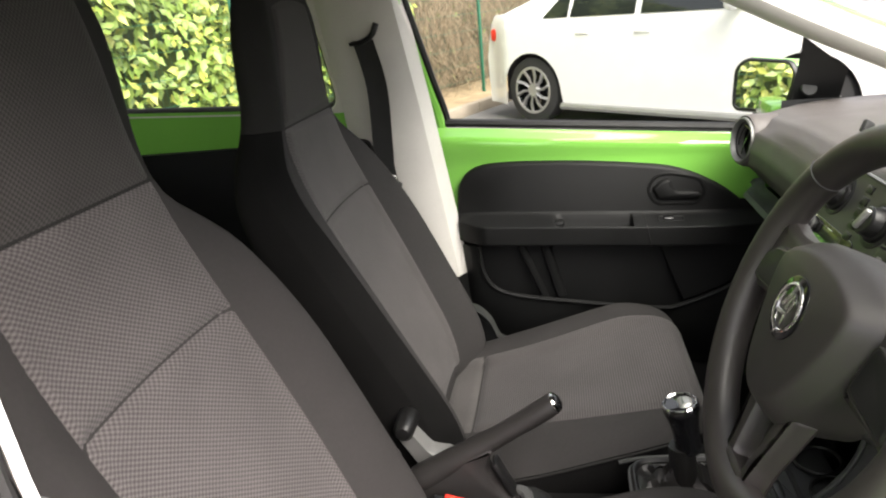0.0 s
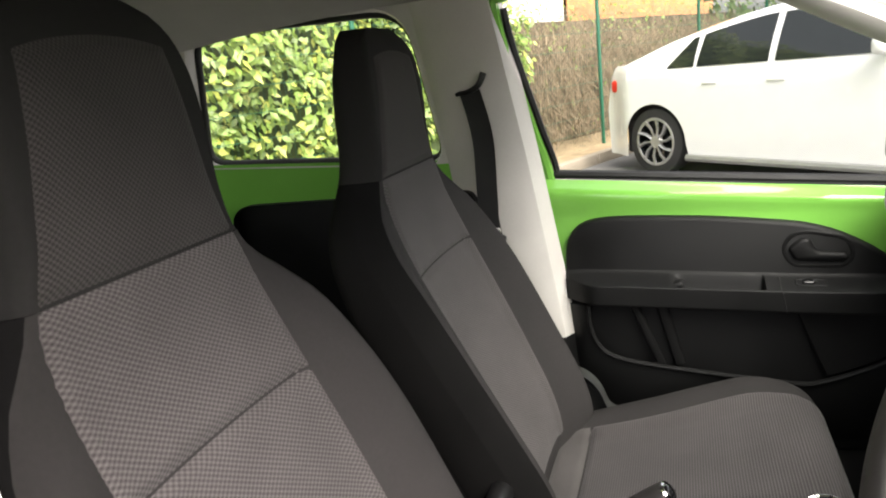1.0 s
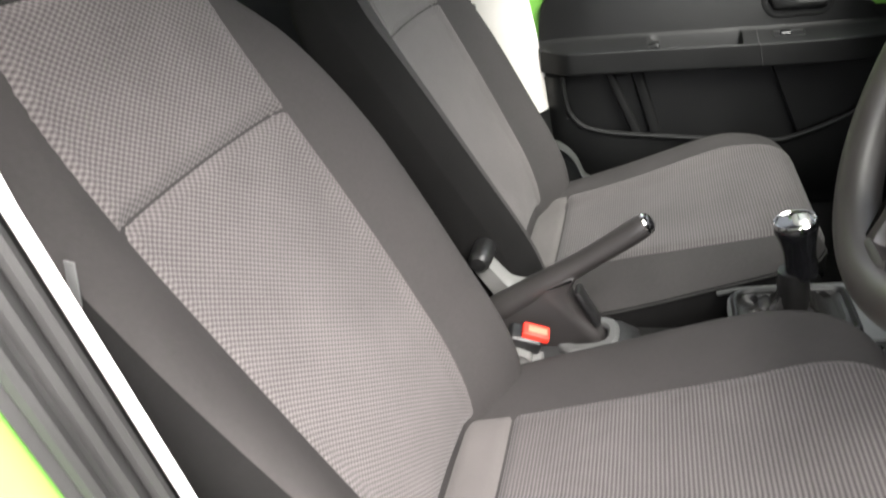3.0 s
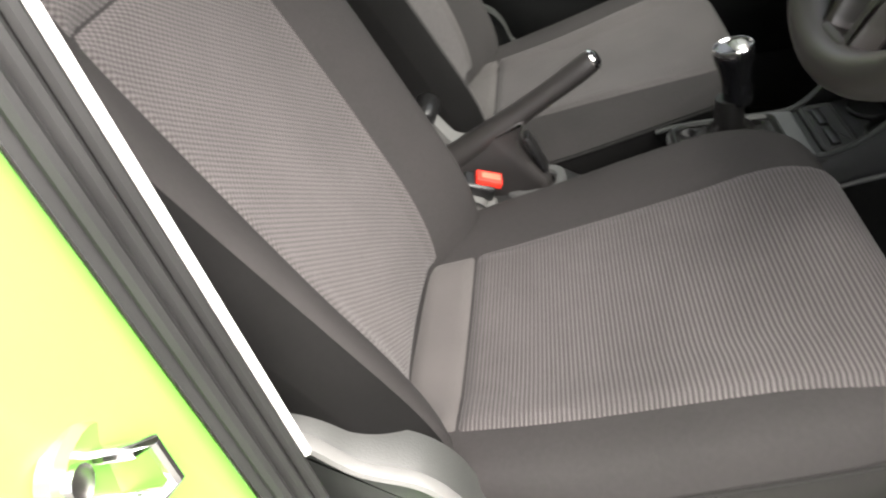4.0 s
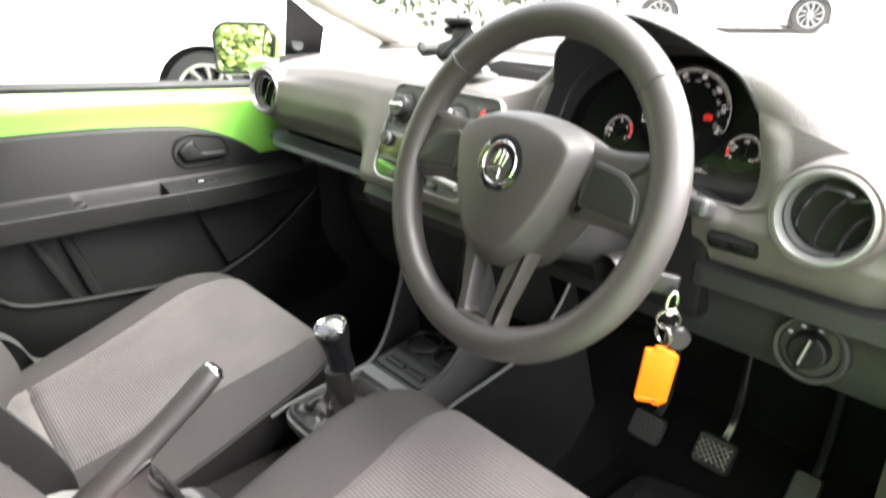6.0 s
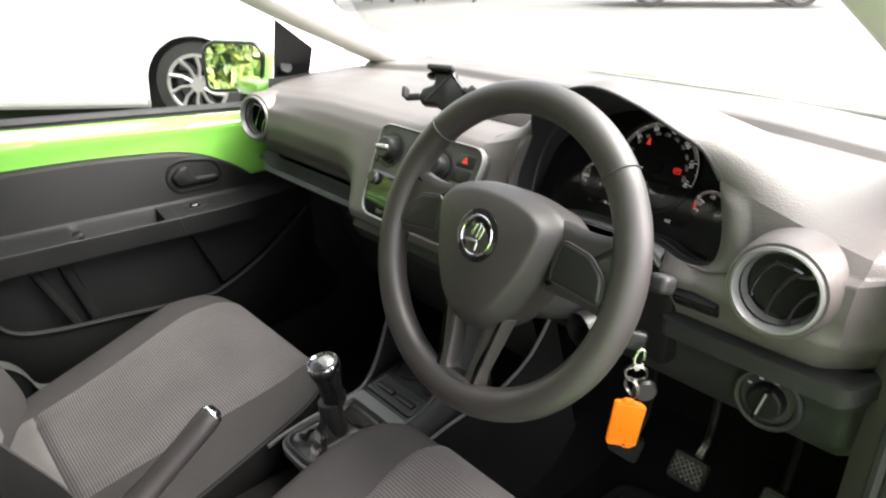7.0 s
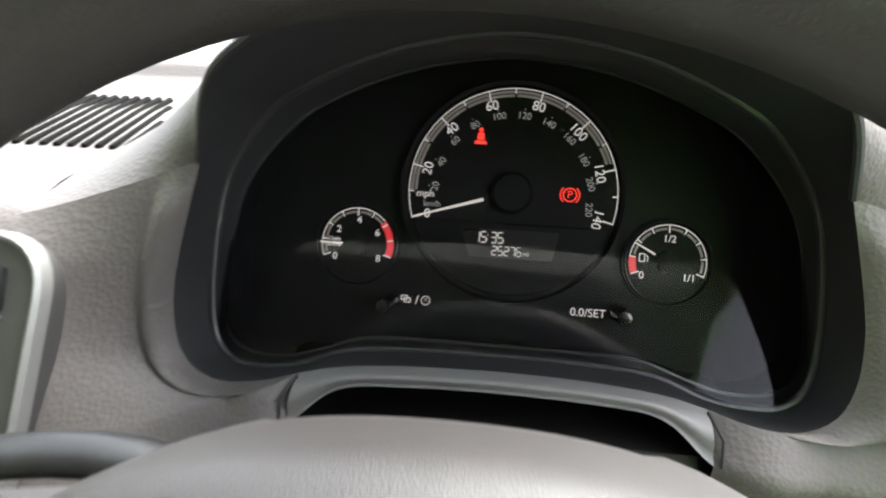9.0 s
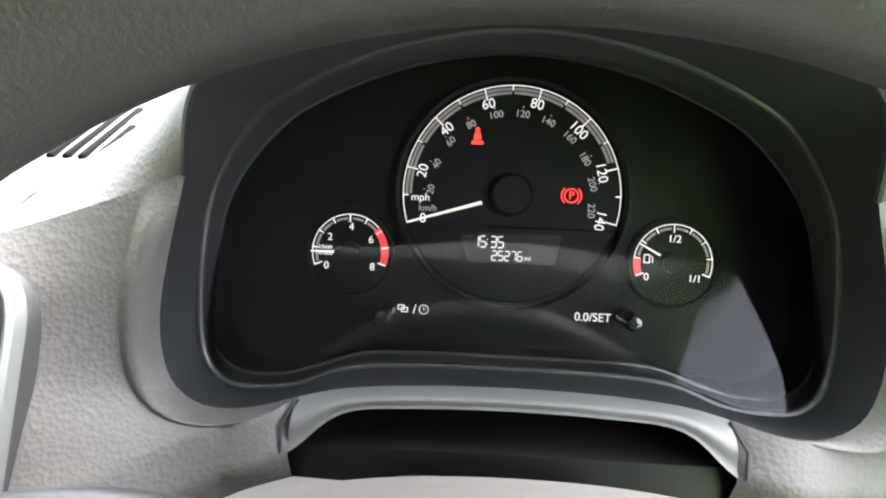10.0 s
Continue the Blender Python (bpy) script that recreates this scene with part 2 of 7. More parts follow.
def rounded(pts, r, n=5):
    """A polygon in two dimensions with its corners rounded by r (one value or one a corner)."""
    out, k = [], len(pts)
    for i in range(k):
        a, b, c = Vector(pts[i - 1]), Vector(pts[i]), Vector(pts[(i + 1) % k])
        rad = r[i] if isinstance(r, (list, tuple)) else r
        d0, d1 = a - b, c - b
        cut = min(rad, d0.length * 0.48, d1.length * 0.48)
        p, q = b + d0.normalized() * cut, b + d1.normalized() * cut
        for s in range(n + 1):
            t = s / n
            out.append(p * (1 - t) ** 2 + b * 2 * t * (1 - t) + q * t * t)
    return out


def oblong(w, h, r, n=5):
    return rounded([(-w / 2, -h / 2), (w / 2, -h / 2), (w / 2, h / 2), (-w / 2, h / 2)], r, n)


def ring_of(r, n=32, sy=1.0):
    return [Vector((r * math.cos(2 * math.pi * i / n), r * sy * math.sin(2 * math.pi * i / n))) for i in range(n)]


def inward(outline, d):
    """The outline moved inward by d (it runs anticlockwise)."""
    out, k = [], len(outline)
    for i in range(k):
        e0, e1 = outline[i] - outline[i - 1], outline[(i + 1) % k] - outline[i]
        e0 = e0.normalized() if e0.length > 1e-9 else e1.normalized()
        e1 = e1.normalized() if e1.length > 1e-9 else e0
        nrm = Vector((-e0.y - e1.y, e0.x + e1.x))
        nrm = nrm.normalized() if nrm.length > 1e-6 else Vector((-e0.y, e0.x))
        out.append(outline[i] + nrm * d / max(0.5, nrm.dot(Vector((-e0.y, e0.x)))))
    return out


class Frame:
    """A place with two axes and the normal between them."""

    def __init__(self, o, ax, ay):
        self.o, self.ax = Vector(o), Vector(ax).normalized()
        self.n = self.ax.cross(Vector(ay)).normalized()
        self.ay = self.n.cross(self.ax)

    def at(self, p, q, d=0.0):
        return self.o + self.ax * p + self.ay * q + self.n * d

    def matrix(self):
        m = Matrix((self.ax, self.ay, self.n)).transposed().to_4x4()
        m.translation = self.o
        return m

    def moved(self, p, q, d=0.0, turn=0.0):
        c, s = math.cos(turn), math.sin(turn)
        return Frame(self.at(p, q, d), self.ax * c + self.ay * s, self.ay * c - self.ax * s)


def plate(outline, fr, levels, bm=None, cap=True, back=False):
    """Rings of an outline at (inset, height) levels over a frame, closed by a cap at the last (and the first)."""
    bm = bm or bmesh.new()
    outline = [Vector(p) for p in outline]
    if sum(a.x * b.y - a.y * b.x for a, b in zip(outline, outline[1:] + outline[:1])) < 0:
        outline.reverse()
    rings = [[bm.verts.new(fr.at(p.x, p.y, h)) for p in inward(outline, d)] for d, h in levels]
    k = len(outline)
    for a, b in zip(rings, rings[1:]):
        for i in range(k):
            bm.faces.new((a[i], a[(i + 1) % k], b[(i + 1) % k], b[i]))
    if cap:
        bm.faces.new(rings[-1])
    if back:
        bm.faces.new(rings[0][::-1])
    return bm


def hoop(outer, inner, fr, height, round_by=0.002, bm=None):
    """A flat frame between two outlines of as many points, with rounded edges."""
    bm = bm or bmesh.new()
    o, i = [Vector(p) for p in outer], [Vector(p) for p in inner]
    lines = [(o, 0), (o, height - round_by), (inward(o, round_by), height), (inward(i, -round_by), height), (i, height - round_by), (i, 0)]
    rings = [[bm.verts.new(fr.at(p.x, p.y, h)) for p in pts] for pts, h in lines]
    k = len(o)
    for a, b in zip(rings, rings[1:]):
        for j in range(k):
            bm.faces.new((a[j], a[(j + 1) % k], b[(j + 1) % k], b[j]))
    return bm


def tube(path, radius, n=10, closed=False, bm=None, flat=1.0, up=None):
    """A round (or flattened) rod along a path; radius is one value or one a point."""
    bm = bm or bmesh.new()
    path = [Vector(p) for p in path]
    k, rings, side = len(path), [], None
    for i, p in enumerate(path):
        a = path[i - 1] if i or closed else p
        b = path[(i + 1) % k] if i + 1 < k or closed else p
        t = (b - a).normalized()
        if side is None:
            ref = Vector(up) if up else (Vector((0, 0, 1)) if abs(t.z) < 0.9 else Vector((1, 0, 0)))
            side = t.cross(ref).normalized()
        side = (side - t * side.dot(t)).normalized()
        other = t.cross(side)
        r = radius[i] if isinstance(radius, (list, tuple)) else radius
        rings.append([bm.verts.new(p + side * r * math.cos(2 * math.pi * j / n) + other * r * flat * math.sin(2 * math.pi * j / n)) for j in range(n)])
    for i in range(k if closed else k - 1):
        a, b = rings[i], rings[(i + 1) % k]
        for j in range(n):
            bm.faces.new((a[j], b[j], b[(j + 1) % n], a[(j + 1) % n]))
    if not closed:
        bm.faces.new(rings[0])
        bm.faces.new(rings[-1][::-1])
    return bm


def lathe(profile, fr, n=32, bm=None, sy=1.0):
    """A profile of (radius, height) turned round a frame's normal."""
    bm = bm or bmesh.new()
    rings = []
    for r, h in profile:
        if r < 1e-6:
            rings.append([bm.verts.new(fr.at(0, 0, h))] * n)
        else:
            rings.append([bm.verts.new(fr.at(r * math.cos(2 * math.pi * j / n), r * sy * math.sin(2 * math.pi * j / n), h)) for j in range(n)])
    for a, b in zip(rings, rings[1:]):
        for j in range(n):
            vs = []
            for v in (a[j], a[(j + 1) % n], b[(j + 1) % n], b[j]):
                if v not in vs:
                    vs.append(v)
            if len(vs) > 2:
                bm.faces.new(vs)
    return bm


def block(fr, size, bevel=0.004, bm=None, seg=2):
    """A box centred on a frame, with rounded edges."""
    t = bmesh.new()
    bmesh.ops.create_cube(t, size=1.0)
    for v in t.verts:
        v.co = Vector((v.co.x * size[0], v.co.y * size[1], v.co.z * size[2]))
    if bevel:
        bmesh.ops.bevel(t, geom=t.edges[:], offset=bevel, segments=seg, affect="EDGES", profile=0.5)
    t.transform(fr.matrix())
    if bm is None:
        return t
    tmp = bpy.data.meshes.new("tmp")
    t.to_mesh(tmp)
    t.free()
    bm.from_mesh(tmp)
    bpy.data.meshes.remove(tmp)
    return bm


def thing(name, base, label, category, group="", kind=""):
    ob = new(name)
    ob.location = base
    ob.empty_display_size = 0.05
    return tagged(ob, label, category, group, kind)


def part(name, bm, material, parent=None, label="", sharp=38):
    """Links a bmesh as one mesh object, in world metres, under a thing or a part."""
    bmesh.ops.recalc_face_normals(bm, faces=bm.faces[:])
    if material.name in ("window_glass", "windscreen_glass", "instrument_glass"):
        for f in bm.faces:  # panes face the cabin
            if f.normal.dot(Vector((0, 0, 0.95)) - f.calc_center_median()) < 0:
                f.normal_flip()
    me = bpy.data.meshes.new(name)
    bm.to_mesh(me)
    bm.free()
    me.materials.append(material)
    me.shade_smooth()
    me.set_sharp_from_angle(angle=radians(sharp))
    ob = new(name, me)
    if parent:
        ob.parent = parent
        if parent.type == "EMPTY":
            ob.matrix_parent_inverse = Matrix.Translation(parent.location).inverted()
    if label:
        ob["label"] = label
    return ob


def piece(name, bm, material, label, category, kind="structure", sharp=38):
    return tagged(part(name, bm, material, sharp=sharp), label, category, kind=kind)


def text_part(name, body, fr, size, material, parent, align="CENTER", depth=0.0002):
    """Letters as a mesh, lying on a frame."""
    c = bpy.data.curves.new(name, "FONT")
    c.body, c.size, c.align_x, c.align_y, c.extrude = body, size, align, "CENTER", depth
    tmp = bpy.data.objects.new(name, c)
    scene.collection.objects.link(tmp)
    bpy.context.view_layer.update()
    me = bpy.data.meshes.new_from_object(tmp.evaluated_get(bpy.context.evaluated_depsgraph_get()))
    bpy.data.objects.remove(tmp)
    bpy.data.curves.remove(c)
    me.transform(fr.matrix())
    me.materials.clear()
    me.materials.append(material)
    ob = new(name, me)
    ob.parent = parent
    if parent.type == "EMPTY":
        ob.matrix_parent_inverse = Matrix.Translation(parent.location).inverted()
    return ob


# ---- outside: car park, hedge, fence, other cars ----
bm = bmesh.new()
bmesh.ops.create_grid(bm, x_segments=60, y_segments=60, size=150)
piece("ground", bm, TAR, "pale worn asphalt of a car park", "ground")

# the fence line: through its corner post, across the tail of the white car
FENCE_O, FENCE_D = Vector((-0.94, 8.15, 0)), Vector((0.415, 0.91, 0)).normalized()
FENCE_N = Vector((-FENCE_D.y, FENCE_D.x, 0))
FENCE_GREEN = surface("green_fence_coating", (0.012, 0.10, 0.055), 0.45, var=0.1)


def fence_point(k, d=0.0, z=0.0):
    return FENCE_O + FENCE_D * k + FENCE_N * d + Vector((0, 0, z))


fence = thing("fence", fence_point(0), "green-coated wire mesh fence with steel posts along the hedge", "fence")
for k in (-7.0, -3.95, 0.0, 3.0, 6.0):
    part("post", tube([fence_point(k), fence_point(k, 0, 1.9)], 0.024, 8), FENCE_GREEN, fence)
wires = bmesh.new()
for z in [0.1 + 0.2 * i for i in range(9)]:
    tube([fence_point(-14, 0, z), fence_point(7, 0, z)], 0.002, 4, bm=wires)
for i in range(330):
    k = -9 + 0.05 * i
    tube([fence_point(k, 0.006, 0.05), fence_point(k, 0.006, 1.8)], 0.0012, 3, bm=wires)
part("wire_mesh", wires, FENCE_GREEN, fence)

LEAF = surface("glossy_laurel_leaf", (0.15, 0.23, 0.04), 0.42, var=0.35, scale=3.0)
LEAF_PALE = surface("pale_young_laurel_leaf", (0.34, 0.38, 0.07), 0.45, var=0.3, scale=3.0)
# dark green that stands for the shade deep among the leaves
HEDGE_SHADE = surface("shaded_hedge_core", (0.045, 0.065, 0.018), 0.9, var=0.4, scale=5.0, grain=0.8, grain_scale=30)
TWIG = surface("dry_brown_twigs", (0.22, 0.165, 0.105), 0.9, var=0.4, scale=6.0)
DRY = surface("dry_brown_undergrowth", (0.085, 0.064, 0.04), 0.95, var=0.45, scale=5.0, grain=0.9, grain_scale=40)
rnd = random.Random(4)


def leaf(verts, faces, at, length, turn):
    """A folded, pointed leaf."""
    q = turn
    for p in ((0, 0, 0), (0.45, 0.25, 0.04), (0.45, -0.25, 0.04), (0.48, 0, -0.03), (1, 0, -0.1)):
        verts.append(at + q @ (Vector(p) * length))
    b = len(verts) - 5
    faces.extend(((b, b + 3, b + 1), (b, b + 2, b + 3), (b + 3, b + 4, b + 1), (b + 3, b + 2, b + 4)))


def leaves(name, count, place, sizes, material, parent):
    verts, faces = [], []
    for _ in range(count):
        face = (-FENCE_N + Vector((rnd.gauss(0, 0.4), rnd.gauss(0, 0.4), rnd.uniform(0.0, 0.9)))).normalized()
        run = Vector((rnd.gauss(0, 1), rnd.gauss(0, 1), rnd.uniform(-1.6, 0.6)))
        run = (run - face * run.dot(face)).normalized()
        out = Matrix((run, face.cross(run), face)).transposed()
        leaf(verts, faces, place(), rnd.uniform(*sizes), out)
    me = bpy.data.meshes.new(name)
    me.from_pydata(verts, [], faces)
    me.materials.append(material)
    me.shade_smooth()
    ob = new(name, me)
    ob.parent = parent
    ob.matrix_parent_inverse = Matrix.Translation(parent.location).inverted()
    return ob


def hedge_place():
    k = rnd.uniform(-16, -1.35)
    z = rnd.uniform(0.05, 3.3)
    lump = 0.12 * math.sin(k * 2.1 + z * 1.7) + 0.1 * math.sin(k * 5.3 - z * 4.1)
    return fence_point(k, 0.12 + lump + abs(rnd.gauss(0, 0.16)), z)


hedge = tagged(new("hedge"), "dense laurel hedge with glossy green and yellowish leaves", "hedge", kind="stuff")
hedge.location = fence_point(-5, 0.5)
leaves("leaf_mass", 26000, hedge_place, (0.075, 0.13), LEAF, hedge)
leaves("young_leaf_mass", 8000, hedge_place, (0.07, 0.12), LEAF_PALE, hedge)
# added sheet behind the leaves; its dark colour paints the hedge's inner shade
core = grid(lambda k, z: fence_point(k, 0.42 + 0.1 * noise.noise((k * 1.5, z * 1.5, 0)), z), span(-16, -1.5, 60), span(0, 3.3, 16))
part("hedge_shade_sheet", core, HEDGE_SHADE, hedge)

brush = tagged(new("undergrowth"), "dry brown twigs and dead stalks behind the fence", "undergrowth", kind="stuff")
brush.location = fence_point(1, 0.5)
part("bank", grid(lambda k, z: fence_point(k, 0.75 + 0.22 * z + 0.18 * noise.noise((k, z * 1.5, 3)), z), span(-1.7, 14, 90), span(0, 1.75, 16)), DRY, brush)
verts, faces = [], []
for _ in range(7000):
    k, d = rnd.uniform(-1.6, 9), rnd.uniform(0.1, 0.75)
    a = fence_point(k, d, rnd.uniform(0, 1.5))
    b = a + Vector((rnd.gauss(0, 0.2), rnd.gauss(0, 0.2), rnd.uniform(0.1, 0.5)))
    w = FENCE_D * rnd.uniform(0.003, 0.008)
    verts.extend((a - w, a + w, b + w * 0.4, b - w * 0.4))
    n = len(verts)
    faces.append((n - 4, n - 3, n - 2, n - 1))
me = bpy.data.meshes.new("twig_mass")
me.from_pydata(verts, [], faces)
me.materials.append(TWIG)
ob = new("twig_mass", me)
ob.parent, ob.matrix_parent_inverse = brush, Matrix.Translation(brush.location).inverted()
leaves("ivy_mass", 2600, lambda: fence_point(rnd.uniform(-0.5, 11), rnd.uniform(0.5, 1.4), rnd.choice((rnd.uniform(0, 1.2), rnd.uniform(1.2, 2.6), rnd.uniform(1.3, 2.8)))), (0.05, 0.1), LEAF, brush)

kerb = bmesh.new()
for i in range(14):
    k = -6 + 0.92 * i
    f = Frame(fence_point(k, -0.42, 0.05), FENCE_D, FENCE_N)
    block(f, (0.9, 0.12, 0.14), 0.012, bm=kerb)
CONCRETE = surface("weathered_concrete", (0.3, 0.26, 0.2), 0.9, var=0.2, scale=4, grain=0.4, grain_scale=120)
piece("kerb", kerb, CONCRETE, "weathered concrete kerb stones below the fence", "kerb")
verge = grid(lambda k, d: fence_point(k, d, 0.1 + 0.02 * noise.noise((k * 3, d * 3, 1))), span(-7, 8, 60), span(-0.36, 0.8, 8))
piece("verge", verge, surface("sandy_leaf_litter", (0.3, 0.225, 0.13), 0.95, var=0.4, scale=7, grain=0.8, grain_scale=60), "sandy verge with leaf litter at the fence", "verge")

WALL_FAR = surface("pale_render", (0.7, 0.67, 0.62), 0.9, var=0.1, scale=1.0)
BRICK_FAR = surface("orange_brickwork", (0.5, 0.24, 0.11), 0.9, var=0.25, scale=2.0, grain=0.5, grain_scale=20)
house = thing("house", (-5.2, 22, 0), "far house with pale render and orange brick", "house")
part("wall", block(Frame((-5.6, 24, 2.6), (1, 0.2, 0), (-0.2, 1, 0)), (3.4, 4, 5.2), 0.05), WALL_FAR, house, "pale rendered wall")
part("side_wall", block(Frame((-1.6, 25, 2.2), (1, 0.2, 0), (-0.2, 1, 0)), (4.6, 4, 4.4), 0.05), BRICK_FAR, house, "orange brick wall")
part("roof", block(Frame((-3.4, 25, 5.2), (1, 0.2, 0), (-0.2, 1, 0)), (9, 5, 0.3), 0.05), TAR, house, "dark roof")
far_hedge = tagged(new("far_trees"), "dark green trees and shrubs behind the fence", "trees", kind="stuff")
far_hedge.location = (4, 14, 0)
leaves("foliage", 5200, lambda: Vector((rnd.uniform(0.5, 26), rnd.uniform(12.5, 15), abs(rnd.gauss(0, 1.6)) + rnd.uniform(0, 1.2))), (0.2, 0.4), surface("dark_shrub_leaf", (0.05, 0.085, 0.02), 0.6, var=0.4, scale=2.0), far_hedge)


def parked_car(name, base, turn, size, label):
    """A car in car space: x from tail to nose, y to its left; the wheels stand on z = 0."""
    length, width, high, wheelbase, tyre = size
    fr = Matrix.Translation(base) @ Matrix.Rotation(turn, 4, "Z")
    root = thing(name, base, label, "car")
    rear, front = 0.165 * length, 0.165 * length + wheelbase
    hood = 0.69 * high
    top = [(0, 0.5 * high), (0.015 * length, 0.71 * high), (0.07 * length, 0.74 * high), (0.22 * length, 0.89 * high), (0.42 * length, high), (0.53 * length, 0.985 * high), (0.61 * length, 0.9 * high), (0.73 * length, 0.73 * high), (0.87 * length, 0.67 * high), (0.95 * length, 0.55 * high), (length, 0.38 * high)]

    def arch(x):
        low = 0.17
        for c in (rear, front):
            r = tyre + 0.045
            if abs(x - c) < r:
                low = max(low, tyre + math.sqrt(r * r - (x - c) ** 2) - 0.01)
        return low

    def ring(x, a):
        """a runs 0..1 from the left sill over the roof to the right sill."""
        t, low = curve(top, x), arch(x)
        belt = min(t - 0.02, hood)
        end = 0.5 * width * (1 - 0.16 * smooth01(1 - x / (0.1 * length)) - 0.2 * smooth01((x - 0.86 * length) / (0.14 * length)))
        s = abs(2 * a - 1)
        if s > 0.5:
            z = low + (belt - low) * (1 - (s - 0.5) * 2)
            y = end * (1 - 0.05 * abs((z - 0.5 * high) / (0.5 * high)) ** 2)
        else:
            z = belt + (t - belt) * min(1.0, (0.5 - s) / 0.22) ** 0.8
            tuck = (t - belt) * 0.42 * min(1.0, (0.5 - s) / 0.22)
            y = max(0.0, end * 0.97 - tuck) * min(1.0, s / 0.28)
        return Vector((x, y if a < 0.5 else -y, z))

    xs = sorted(set([i * length / 90 for i in range(91)] + [c + (tyre + 0.045) * math.cos(i * math.pi / 14) for c in (rear, front) for i in range(15)]))
    body = grid(lambda x, a: fr @ ring(x, a), xs, span(0, 1, 41))
    part("body", body, WHITE_PAINT, root)
    part("underside", block(Frame(fr @ Vector((length / 2, 0, 0.47)), fr.to_3x3() @ Vector((1, 0, 0)), fr.to_3x3() @ Vector((0, 1, 0))), (length * 0.9, width * 0.8, 0.56), 0.02), RUBBER, root)
    roofline = lambda x: curve(top, x)
    for sgn in (1, -1):
        cuts = [(0.2, 0.255, 0.268), (0.275, 0.28, 0.43), (0.443, 0.443, 0.63)]
        for x0, x1, x2 in cuts:
            def pt(u, v, x0=x0, x1=x1, x2=x2):
                zb = hood + 0.015
                xb, xt = length * (x0 + (x2 - x0) * u), length * (x1 + (min(x2, 0.575) - x1) * u)
                zt = min(roofline(xt) - 0.07, high - 0.07)
                x, z = xb + (xt - xb) * v, zb + max(0.01, zt - zb) * v
                t = roofline(x)
                y = 0.5 * width * 0.97 - (t - hood) * 0.42 * min(1.0, max(0.0, (z - hood) / max(0.05, t - hood)) ** 1.25) + 0.006
                return fr @ Vector((x, sgn * y, z))
            part("side_window", grid(pt, span(0, 1, 9), span(0, 1, 7)), DARK_GLASS, root, "dark tinted side window")
        part("sill", tube([fr @ Vector((rear + tyre + 0.06, sgn * (width / 2 - 0.01), 0.2)), fr @ Vector((front - tyre - 0.06, sgn * (width / 2 - 0.01), 0.2))], 0.035, 8), SILVER, root)
        mirror = Frame(fr @ Vector((0.635 * length, sgn * (width / 2 + 0.06), hood + 0.07)), fr.to_3x3() @ Vector((1, 0, 0)), fr.to_3x3() @ Vector((0, 1, 0)))
        part("door_mirror", block(mirror, (0.12, 0.2, 0.13), 0.045, seg=3), WHITE_PAINT, root)
        tail = Frame(fr @ Vector((0.045 * length, sgn * (width / 2 - 0.14), 0.6 * high)), fr.to_3x3() @ Vector((1, 0, 0)), fr.to_3x3() @ Vector((0, 1, 0)))
        part("tail_light", block(tail, (0.2, 0.1, 0.13), 0.03), RED, root, "red tail light")
        for x in (0.34, 0.48):
            h = Frame(fr @ Vector((length * (x - 0.03), sgn * (width / 2 - 0.005), hood - 0.13)), fr.to_3x3() @ Vector((1, 0, 0)), fr.to_3x3() @ Vector((0, 1, 0)))
            part("door_handle", block(h, (0.16, 0.03, 0.03), 0.01), WHITE_PAINT, root)
    rims = fr.to_3x3()
    for c in (rear, front):
        for sgn in (1, -1):
            hub = Frame(fr @ Vector((c, sgn * (width / 2 - 0.03), tyre)), rims @ Vector((1, 0, 0)), rims @ Vector((0, 0, -sgn)))
            wheel = part("wheel", lathe([(tyre * 0.68, -0.2), (tyre * 0.96, -0.2), (tyre, -0.16), (tyre, -0.04), (tyre * 0.96, 0.0), (tyre * 0.72, 0.012), (tyre * 0.68, 0)], hub, 36), TYRE, root, "black tyre")
            part("rim", lathe([(tyre * 0.69, -0.002), (tyre * 0.69, 0.01), (tyre * 0.62, 0.006), (tyre * 0.6, -0.09), (0.0, -0.1)], hub, 36), DARK_GLASS, wheel, "dark wheel well")
            sp = bmesh.new()
            lathe([(0.0, 0.012), (0.06, 0.01), (0.075, -0.02)], hub, 20, bm=sp)
            for i in range(10):
                a = i * math.pi / 5 + 0.1
                d = Vector((math.cos(a), math.sin(a)))
                e = Vector((math.cos(a + 0.16), math.sin(a + 0.16)))
                tube([hub.at(d.x * 0.05, d.y * 0.05, -0.005), hub.at(d.x * tyre * 0.4, d.y * tyre * 0.4, 0), hub.at(e.x * tyre * 0.66, e.y * tyre * 0.66, 0.0)], [0.024, 0.026, 0.034], 6, bm=sp, flat=0.5)
            hoop(ring_of(tyre * 0.71, 36), ring_of(tyre * 0.63, 36), hub, 0.012, 0.003, bm=sp)
            part("spokes", sp, SILVER, wheel, "polished alloy spokes")
    return root


CAR_DIR = math.atan2(-1.7, 2.0)
tail_at = Vector((-0.23, 6.15, 0)) - Vector((math.cos(CAR_DIR), math.sin(CAR_DIR), 0)) * 0.75 + Vector((-math.sin(CAR_DIR), math.cos(CAR_DIR), 0)) * 0.9
parked_car("parked_saloon", tail_at, CAR_DIR, (4.55, 1.84, 1.47, 2.68, 0.335), "white saloon car with alloy wheels parked beside the fence")
parked_car("parked_estate", (14.57, 9.52, 0.0), math.atan2(-2.6, 1.95), (4.95, 1.9, 1.8, 3.25, 0.4), "white estate car standing across the car park")
parked_car("distant_car", (27, 26, 0.0), math.atan2(-2.94, 1.9), (4.4, 1.8, 1.5, 2.6, 0.33), "pale car far across the car park")
parked_car("distant_car", (31.5, 20, 0.0), math.atan2(-2.94, 1.9), (4.4, 1.8, 1.5, 2.6, 0.33), "pale car far across the car park")


